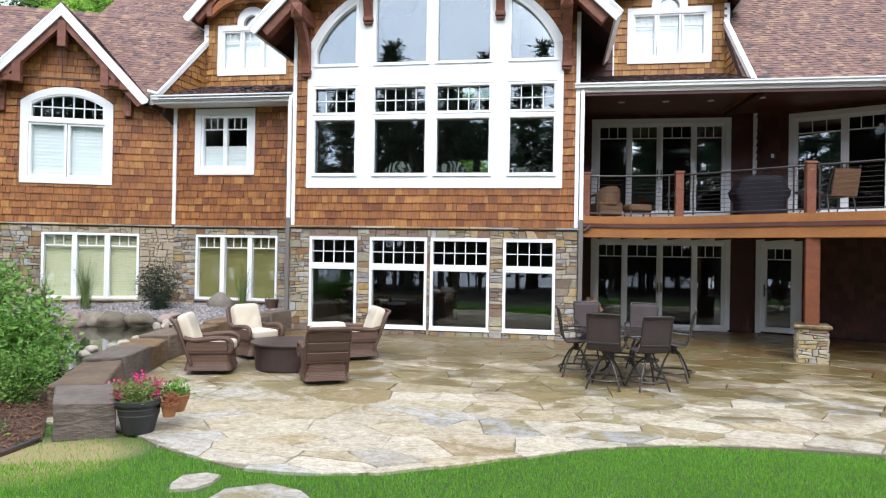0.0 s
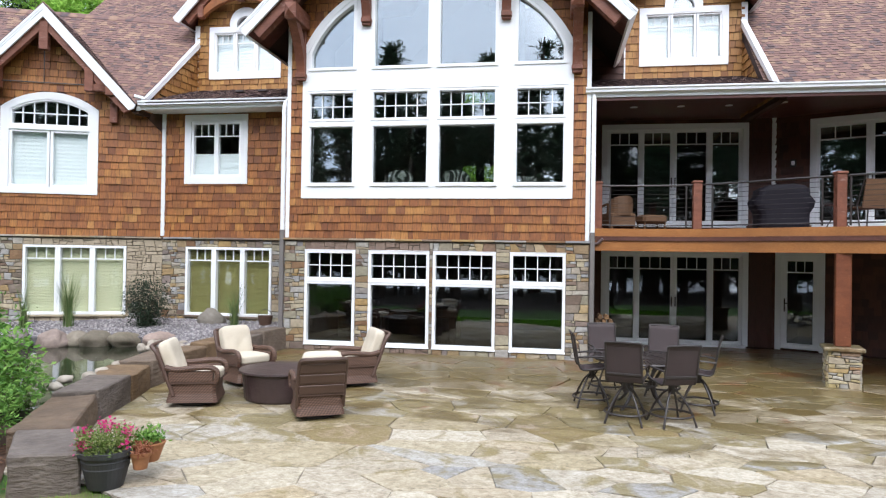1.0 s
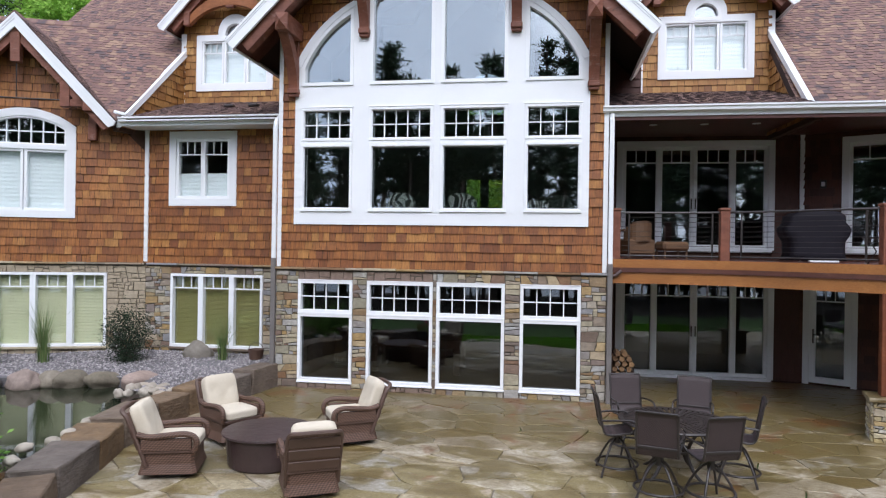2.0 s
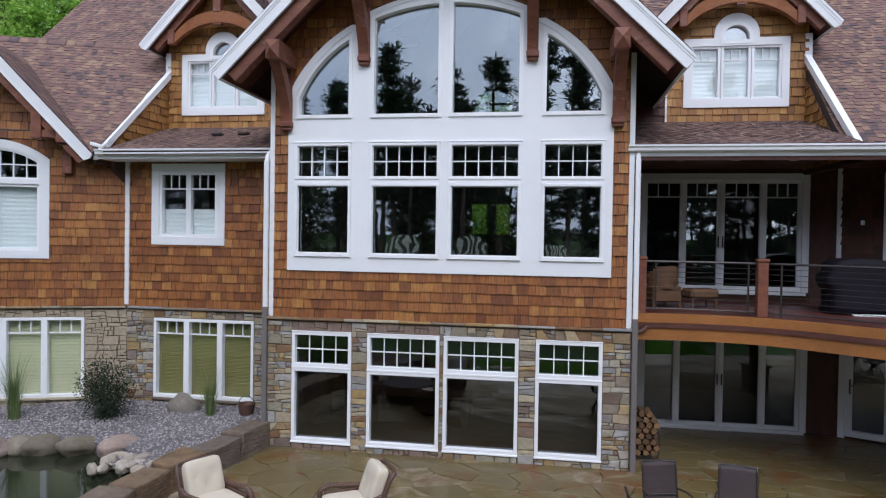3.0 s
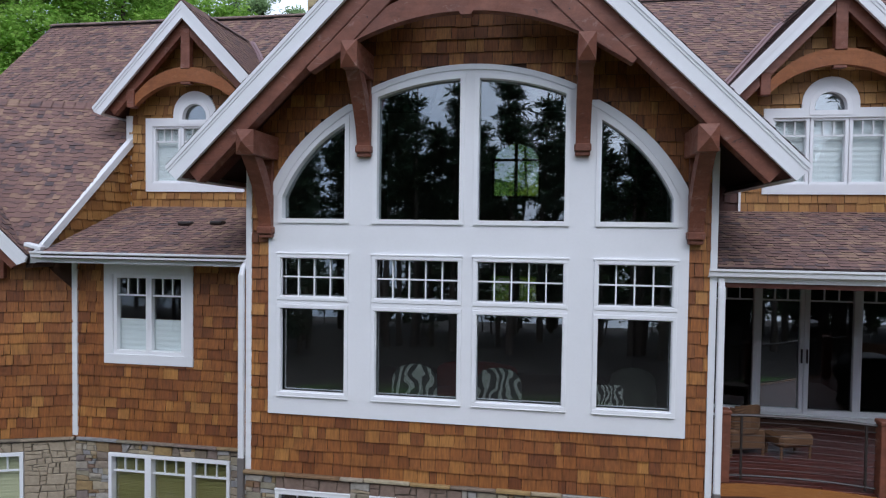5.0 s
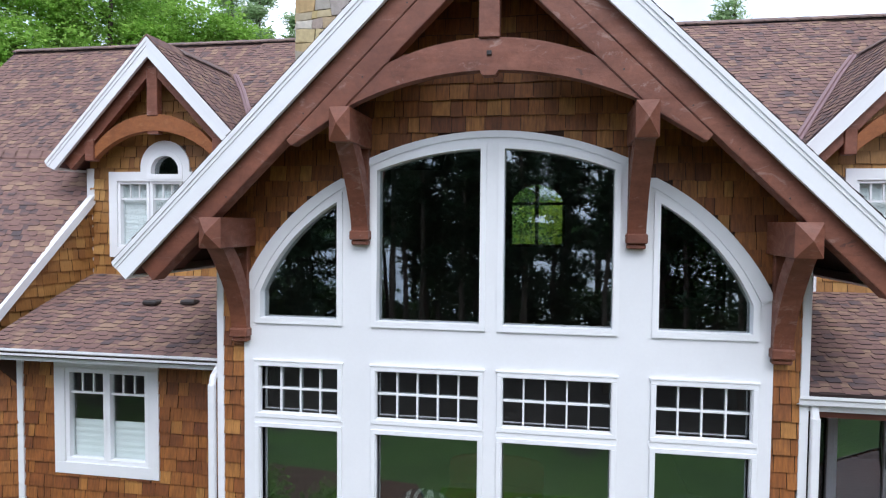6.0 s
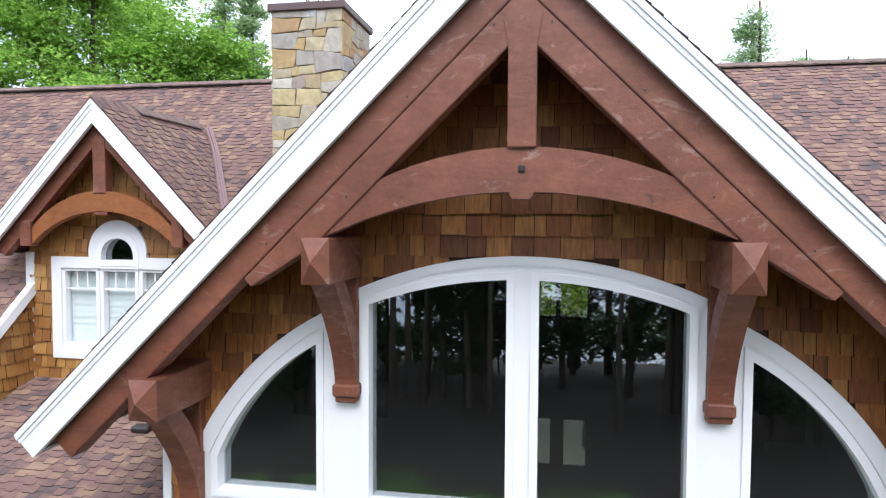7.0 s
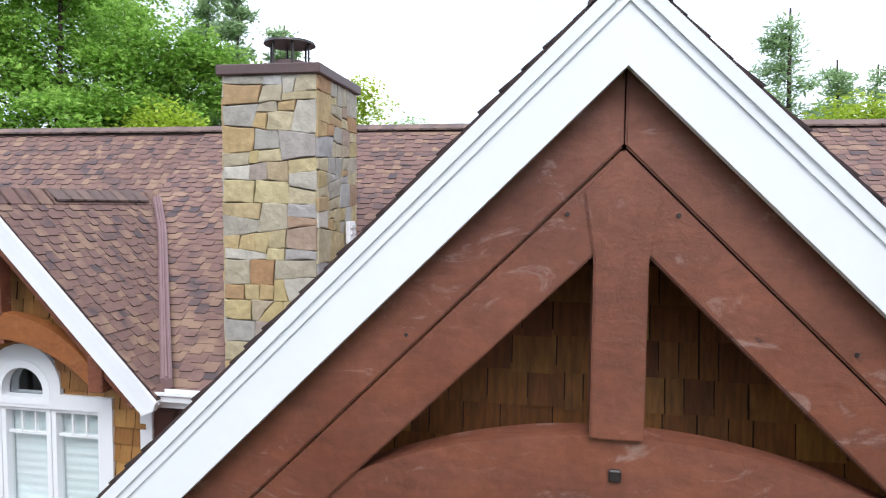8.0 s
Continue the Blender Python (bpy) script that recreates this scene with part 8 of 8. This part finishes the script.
# ---- the ground falls gently from the house towards the lawn ----
FALL = 0.02
LOW_THINGS = ("patio", "grass", "mulch", "stone_block", "water", "lawn_edging", "stepping_stone", "mulch_bed")
for ob in list(scene.objects):
    base = ob.name.split(".")[0]
    if ob.parent is None and base in ("club_chair", "fire_table", "patio_table", "swivel_chair", "stone_pier", "flower_pot", "leafy_shrub", "ground_cover"):
        m = ob.matrix_basis.copy()
        m.translation.z += FALL * min(0.0, m.translation.y)
        ob.matrix_basis = m
    elif base in LOW_THINGS or (base in ("flagstone", "flagstone_field") and ob.parent is patio):
        level = base == "water"
        for v in ob.data.vertices:
            v.co.z += FALL * (-4.0 if level else max(-12.5, min(0.0, v.co.y)))


# ---- trees ----
def tree_trunk(bm, gg, h, r_, limbs, spread, start=0.35, droop=0.0):
    """A tapered trunk with limbs; returns the limb points."""
    top = Vector((gg.uniform(-0.5, 0.5), gg.uniform(-0.5, 0.5), h))
    path = smooth3([(0, 0, 0), (gg.uniform(-0.15, 0.15), gg.uniform(-0.15, 0.15), h * 0.35), (top.x * 0.6, top.y * 0.6, h * 0.7), top], 4)
    tube(bm, path, r_, 8, r_ * 0.15)
    ends = []
    for k in range(limbs):
        t_ = start + (0.97 - start) * (k + gg.random()) / limbs
        p = path[min(len(path) - 1, int(t_ * (len(path) - 1)))]
        p = Vector((p.x, p.y, h * t_))
        a = gg.uniform(0, 6.283)
        L = spread(t_) * gg.uniform(0.7, 1.1)
        e = p + Vector((L * math.cos(a), L * math.sin(a), L * (0.45 - droop) * gg.uniform(0.6, 1.2)))
        m_ = (p + e) / 2 + Vector((0, 0, L * (0.08 + droop * 0.3)))
        pts = smooth3([p, m_, e], 3)
        tube(bm, pts, max(0.02, r_ * 0.32 * (1.05 - t_)), 5, 0.012, caps=False)
        ends.append(pts)
    return ends


def broadleaf(x, y, h, w, material, seed, label, n=9000, size=0.26):
    gg = random.Random(seed)
    root = empty("broadleaf_tree", pose(x, y, 0.05 if y > -20 else -0.6), label, "tree", "woods behind the house" if y > 0 else "trees on the lake shore")
    bm = bmesh.new()
    ends = tree_trunk(bm, gg, h * 0.9, h * 0.016, 26, lambda t_: w * (1.0 - 0.55 * abs(t_ - 0.5) * 2), 0.25)
    part("trunk", bm, bark, root)
    clumps = []
    for pts in ends:
        for q in pts[len(pts) // 3:]:
            for _ in range(2):
                clumps.append((q + Vector((gg.gauss(0, w * 0.13), gg.gauss(0, w * 0.13), gg.gauss(0, w * 0.10))), gg.uniform(0.45, 0.95)))
    spots = []
    for k in range(n):
        c, s_ = gg.choice(clumps)
        u = Vector((gg.gauss(0, 1), gg.gauss(0, 1), abs(gg.gauss(0, 1)) - 0.25)).normalized() * s_ * gg.uniform(0.85, 1.3)
        spots.append(c + Vector((u.x * 1.25, u.y * 1.25, u.z * 0.8)))
    vs, fs = leaf_cloud(gg, spots, size, 0.75, 0.0, 0.75)
    link("crown", vs, fs, material, root)


def conifer(x, y, h, w, material, seed, label, n=5000, size=0.42, start=0.2, group="woods behind the house", tiers=46):
    gg = random.Random(seed)
    root = empty("pine_tree", pose(x, y, -0.6 if y < -20 else 0.05), label, "tree", group)
    bm = bmesh.new()
    ends = tree_trunk(bm, gg, h, h * 0.014, tiers, lambda t_: w * (1.12 - t_) * (0.7 if t_ < start + 0.1 else 1.0), start, 0.32)
    part("trunk", bm, bark, root)
    spots = []
    for k in range(n):
        pts = gg.choice(ends)
        t_ = gg.random() ** 0.7
        q = pts[min(len(pts) - 1, int(t_ * len(pts)))]
        spots.append(q + Vector((gg.gauss(0, 0.26), gg.gauss(0, 0.26), gg.gauss(0.03, 0.12))))
    vs, fs = leaf_cloud(gg, spots, size, 0.26, 0.25, 0.5)
    link("crown", vs, fs, material, root)


for i, (x, y, h, w, mt, n) in enumerate(((-19.5, 19.0, 21.0, 4.6, leaf_maple, 26000), (-24.0, 15.5, 20.5, 4.6, leaf_maple, 20000), (-16.4, 22.5, 19.0, 4.0, leaf_maple, 22000), (-14.3, 18.6, 15.2, 2.3, leaf_lime, 13000), (-29.0, 12.0, 20.0, 4.8, leaf_maple, 12000), (-21.0, 26.0, 23.0, 5.0, leaf_maple, 16000), (-27.0, 21.0, 23.0, 5.0, leaf_dark, 12000), (10.6, 22.0, 15.6, 2.4, leaf_lime, 10000), (13.2, 22.5, 16.6, 3.0, leaf_lime, 10000), (17.5, 20.0, 16.5, 3.6, leaf_maple, 9000), (-11.2, 28.0, 17.9, 2.4, leaf_lime, 8000), (-9.5, 38.0, 17.4, 2.2, leaf_maple, 5000), (-4.2, 38.0, 16.6, 2.4, leaf_maple, 5000), (-0.5, 40.0, 16.2, 2.2, leaf_maple, 4000), (23.0, 22.0, 17.0, 3.8, leaf_maple, 6000), (5.5, 42.0, 15.8, 2.4, leaf_maple, 4000))):
    broadleaf(x, y, h, w, mt, 500 + i, "tall leafy green tree behind the house", int(n * 2.1), 0.20 if h > 15.5 else 0.18)
for i, (x, y, h, w, mt) in enumerate(((-3.2, 19.0, 8.6, 2.6, leaf_maple), (1.4, 20.5, 9.2, 2.8, leaf_lime), (5.0, 18.5, 8.4, 2.4, leaf_maple))):
    broadleaf(x, y, h, w, mt, 560 + i, "low leafy tree in the yard behind the house", 7000, 0.22)
for i, (x, y, h, w, n) in enumerate(((-15.1, 25.0, 20.4, 3.2, 13000), (-12.9, 26.5, 19.0, 2.8, 11000), (-17.2, 27.0, 22.4, 3.3, 9000), (8.7, 24.0, 18.2, 3.6, 5200), (11.6, 26.5, 16.8, 2.0, 6000), (-25.0, 29.0, 24.0, 3.4, 6000), (14.5, 32.0, 17.5, 2.2, 4000))):
    conifer(x, y, h, w, needle, 600 + i, "tall green pine behind the house", int(n * 1.5), 0.34, 0.15)

# lakeside pines, lake and far shore, on the side the windows face
g = random.Random(71)
for i in range(54):
    x = -34 + 68 * (i + g.uniform(-0.45, 0.45)) / 53
    y = g.uniform(-39, -22)
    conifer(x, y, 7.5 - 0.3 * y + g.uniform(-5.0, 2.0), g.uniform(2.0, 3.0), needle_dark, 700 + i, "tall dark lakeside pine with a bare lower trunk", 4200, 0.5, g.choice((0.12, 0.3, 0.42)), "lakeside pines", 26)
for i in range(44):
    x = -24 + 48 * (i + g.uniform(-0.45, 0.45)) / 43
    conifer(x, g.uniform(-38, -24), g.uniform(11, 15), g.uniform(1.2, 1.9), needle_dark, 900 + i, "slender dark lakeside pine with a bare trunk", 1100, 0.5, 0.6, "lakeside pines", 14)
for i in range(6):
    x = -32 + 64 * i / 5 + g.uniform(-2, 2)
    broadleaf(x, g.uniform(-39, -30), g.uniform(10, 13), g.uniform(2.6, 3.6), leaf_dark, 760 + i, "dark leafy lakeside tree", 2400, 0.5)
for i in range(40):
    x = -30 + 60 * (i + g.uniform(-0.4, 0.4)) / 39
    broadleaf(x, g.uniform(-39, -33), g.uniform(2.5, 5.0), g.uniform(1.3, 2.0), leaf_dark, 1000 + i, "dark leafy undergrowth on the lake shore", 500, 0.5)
# Unseen pines added at both sides to block low sky light from the porch.
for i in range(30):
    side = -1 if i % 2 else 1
    conifer(side * g.uniform(22, 38) - (4 if side < 0 else 0), -34 + 2.9 * (i // 2) + g.uniform(-1, 1), g.uniform(15, 21), g.uniform(2.6, 3.6), needle_dark, 800 + i, "tall dark pine added out of view to cut low sky light", 1200, 1.1, 0.12, "pines beside the house", 22)
bm = bmesh.new()
prism(bm, [(-390, -390), (390, -390), (390, -40), (-390, -40)], -1.0, -0.62)
tagged(part("lake", bm, lake_water), "pale lake water beyond the pines", "lake", kind="structure")
g = random.Random(73)
bm = bmesh.new()
pts = [(-390 + 6 * k, 7 + 5 * noise.noise(Vector((k * 0.13, 0, 0))) + g.uniform(-1.5, 1.5)) for k in range(131)]
prism(bm, [(390, -1.0), (-390, -1.0)] + pts, 0.0, 6.0, Matrix(((1, 0, 0, 0), (0, 0, 1, -386), (0, 1, 0, 0), (0, 0, 0, 1))))
tagged(part("backdrop", bm, leaf_dark), "distant wooded far shore", "shore", kind="structure")
bm = bmesh.new()
pts = [(-200 + 4 * k, 11 + 3 * noise.noise(Vector((k * 0.2, 5, 0))) + g.uniform(-0.8, 0.8)) for k in range(101)]
prism(bm, [(200, 0.0), (-200, 0.0)] + pts, 0.0, 3.0, Matrix(((1, 0, 0, 0), (0, 0, 1, 75), (0, 1, 0, 0), (0, 0, 0, 1))))
tagged(part("backdrop_woods", bm, leaf_dark), "dark woods far behind the house", "woods", kind="structure")


# ---- rooms behind the glass ----
def room(name, m, s0, s1, h0, h1, d0, d1, label, back_holes=()):
    """Floor, ceiling, back and side walls of a room; d counts into the house."""
    root = empty(name, m, label, "room", kind="structure")
    bm = bmesh.new()
    box(bm, s0, s1, h0 - 0.1, h0, -d1, -d0)
    part("room_floor", bm, room_floor, root)
    bm = bmesh.new()
    box(bm, s0, s1, h1, h1 + 0.05, -d1, -d0)
    part("room_ceiling", bm, plaster, root)
    bm = slab(rect(s0, s1, h0, h1), back_holes, -d1 - 0.1, -d1)
    part("back_wall", bm, plaster, root)
    for s in (s0, s1):
        bm = bmesh.new()
        box(bm, s - 0.03, s + 0.03, h0, h1, -d1, -d0)
        part("side_wall", bm, plaster, root)
    return root


gr = empty("great_room", BAY, "tall great room behind the window group", "room", kind="structure")
bm = bmesh.new()
box(bm, -3.2, 3.2, 2.76, 2.86, -7.0, -0.23)
part("room_floor", bm, room_floor, gr)
part("back_wall", slab([(-3.2, 2.86), (3.2, 2.86), (3.2, 7.85), (0.0, 11.0), (-3.2, 7.85)], [rect(-0.29, 0.15, 4.40, 5.28), rect(0.41, 0.82, 4.40, 5.28), [(-0.28, 7.25), (-0.28, 8.15)] + arc((-0.28, 8.2), (0.86, 8.2), 0.38, 12)[1:-1] + [(0.86, 8.15), (0.86, 7.25)]], -7.1, -7.0), plaster, gr)
bm = bmesh.new()
for sx in (-1, 1):
    prism(bm, [(sx * 3.2, 7.72), (0.0, 10.92), (0.0, 11.02), (sx * 3.2, 7.82)], -7.0, -0.23)
part("room_ceiling", bm, plaster, gr)
for s in (-3.2, 3.2):
    bm = bmesh.new()
    box(bm, s - 0.03, s + 0.03, 2.86, 7.8, -7.0, -0.23)
    part("side_wall", bm, plaster, gr)
iw = empty("interior_window", BAY, "wooden window high in the great room's back wall", "window", kind="structure")
bm = bmesh.new()
bars(bm, -0.31, 0.89, 7.22, 8.2, 0.06, -7.03, -6.96)
box(bm, 0.24, 0.32, 7.28, 8.56, -7.03, -6.96)
part("window_frame", bm, room_floor, iw)
room("lower_room", BAY, -3.25, 3.25, 0.14, 2.66, 0.23, 5.5, "lower room behind the patio windows")
room("left_room", LEFT, -6.95, -3.45, 2.9, 5.68, 0.22, 3.2, "room behind the paired window")
room("left_lower_room", LEFT, -6.95, -3.45, 0.2, 2.66, 0.22, 3.0, "room behind the olive shades")
room("wing_room", WING, -5.5, -0.2, 2.9, 5.68, 0.22, 3.0, "room behind the arched window")
room("wing_lower_room", WING, -5.5, -0.2, 0.2, 2.66, 0.22, 3.0, "room behind the cream shades")
room("porch_room", PORCH, 3.5, 7.5, 2.95, 5.66, 0.22, 4.0, "room behind the deck doors")
room("porch_lower_room", PORCH, 3.5, 7.5, 0.16, 2.66, 0.22, 4.0, "room behind the patio doors")
room("east_room", EAST, 0.3, 5.0, 2.95, 5.66, 0.22, 3.5, "room behind the angled deck doors")
room("east_lower_room", EAST, 0.05, 5.0, 0.16, 2.66, 0.22, 3.5, "room behind the glazed patio door")
for dm in DORMERS:
    room("dormer_room", dm, -1.25, 1.25, 6.9, 9.0, 0.22, 1.0, "room behind the dormer window")


def scroll_fabric(name, a, b_, scale):
    m, t, b = nodes_of(name)
    w = node(t, "ShaderNodeTexWave", Scale=scale, Distortion=9.0, Detail=1.5)
    w.inputs["Detail Scale"].default_value = 1.4
    t.links.new(coords(t), w.inputs["Vector"])
    t.links.new(ramp(t, w.outputs["Fac"], [(0.50, a), (0.62, b_)]), b.inputs["Base Color"])
    b.inputs["Roughness"].default_value = 0.9
    return m


fabric = scroll_fabric("scroll_fabric", (0.06, 0.065, 0.06), (0.70, 0.72, 0.66), 2.2)
zebra = scroll_fabric("zebra_fabric", (0.05, 0.05, 0.05), (0.75, 0.74, 0.70), 4.5)
velvet = tinted("red_upholstery", [(0, (0.28, 0.035, 0.03)), (1, (0.28, 0.035, 0.03))], 0.85, (60, 60, 60), 0.2)
leather = tinted("green_grey_upholstery", [(0, (0.22, 0.23, 0.19)), (1, (0.22, 0.23, 0.19))], 0.8, (60, 60, 60), 0.2)


def armchair(x, y, z, turn, material, label, w=0.72, high=1.33):
    root = empty("upholstered_chair", pose(x, y, z, 0, 0, turn), label, "armchair")
    bm = bmesh.new()
    soft_box(bm, -w / 2, w / 2, -0.09, 0.09, 0.35, high)
    part("backrest", bm, material, root, smooth=True)
    bm = bmesh.new()
    soft_box(bm, -w / 2, w / 2, 0.05, 0.7, 0.2, 0.48)
    part("seat", bm, material, root, smooth=True)
    for sx in (-1, 1):
        for y_ in (0.05, 0.62):
            bm = bmesh.new()
            tube(bm, [(sx * (w / 2 - 0.06), y_, 0.0), (sx * (w / 2 - 0.06), y_, 0.24)], 0.025)
            part("leg", bm, room_floor, root)


armchair(-0.88, 0.62, 2.87, 0, fabric, "armchair in pale scrolled fabric seen from behind")
armchair(0.44, 0.62, 2.87, 0, fabric, "armchair in pale scrolled fabric seen from behind")
armchair(2.5, 1.1, 2.87, -10, leather, "grey-green armchair inside the great room")
armchair(-0.2, 3.4, 2.87, 180, velvet, "red upholstered sofa chair in the great room", 1.6, 0.9)
bm = bmesh.new()
soft_box(bm, -0.22, 0.22, -0.2, 0.2, -0.08, 0.08, m=pose(2.08, 0.55, 3.95, 75, 0, 8))
tagged(part("throw_pillow", bm, zebra, smooth=True), "black and white zebra throw pillow by the window", "pillow")
bm = bmesh.new()
soft_box(bm, -0.4, 0.4, -0.35, 0.4, 0.1, 0.85, m=pose(2.1, 0.85, 2.87))
tagged(part("footstool", bm, leather, smooth=True), "grey-green padded stool under the pillow", "footstool")
# game table and a stone column in the lower room
gt = empty("game_table", pose(-0.8, 2.6, 0.15), "dark billiard table in the lower room", "game table")
bm = bmesh.new()
box(bm, -1.2, 1.2, -0.65, 0.65, 0.62, 0.84, bev=0.03)
part("bed", bm, room_floor, gt)
for sx in (-1, 1):
    for sy in (-1, 1):
        bm = bmesh.new()
        box(bm, sx * 1.0 - 0.08, sx * 1.0 + 0.08, sy * 0.5 - 0.08, sy * 0.5 + 0.08, 0.0, 0.63, bev=0.02)
        part("leg", bm, room_floor, gt)
col = empty("indoor_hearth", pose(-2.35, 2.3, 0.15), "stone bar front inside the lower room", "hearth")
bm = bmesh.new()
box(bm, -0.5, 0.5, -0.05, 0.4, 0.0, 0.95)
part("core", bm, mortar, col)
for verts, faces in stonework(-0.5, 0.5, 0.0, 0.95, [], 450, 0.03):
    link("stone", verts, faces, field_stone, col, m=frame_at((0, -0.05, 0), (1, 0, 0)))
bm = bmesh.new()
box(bm, -0.6, 0.6, -0.2, 0.5, 0.95, 1.02, bev=0.012)
part("counter", bm, room_floor, col)
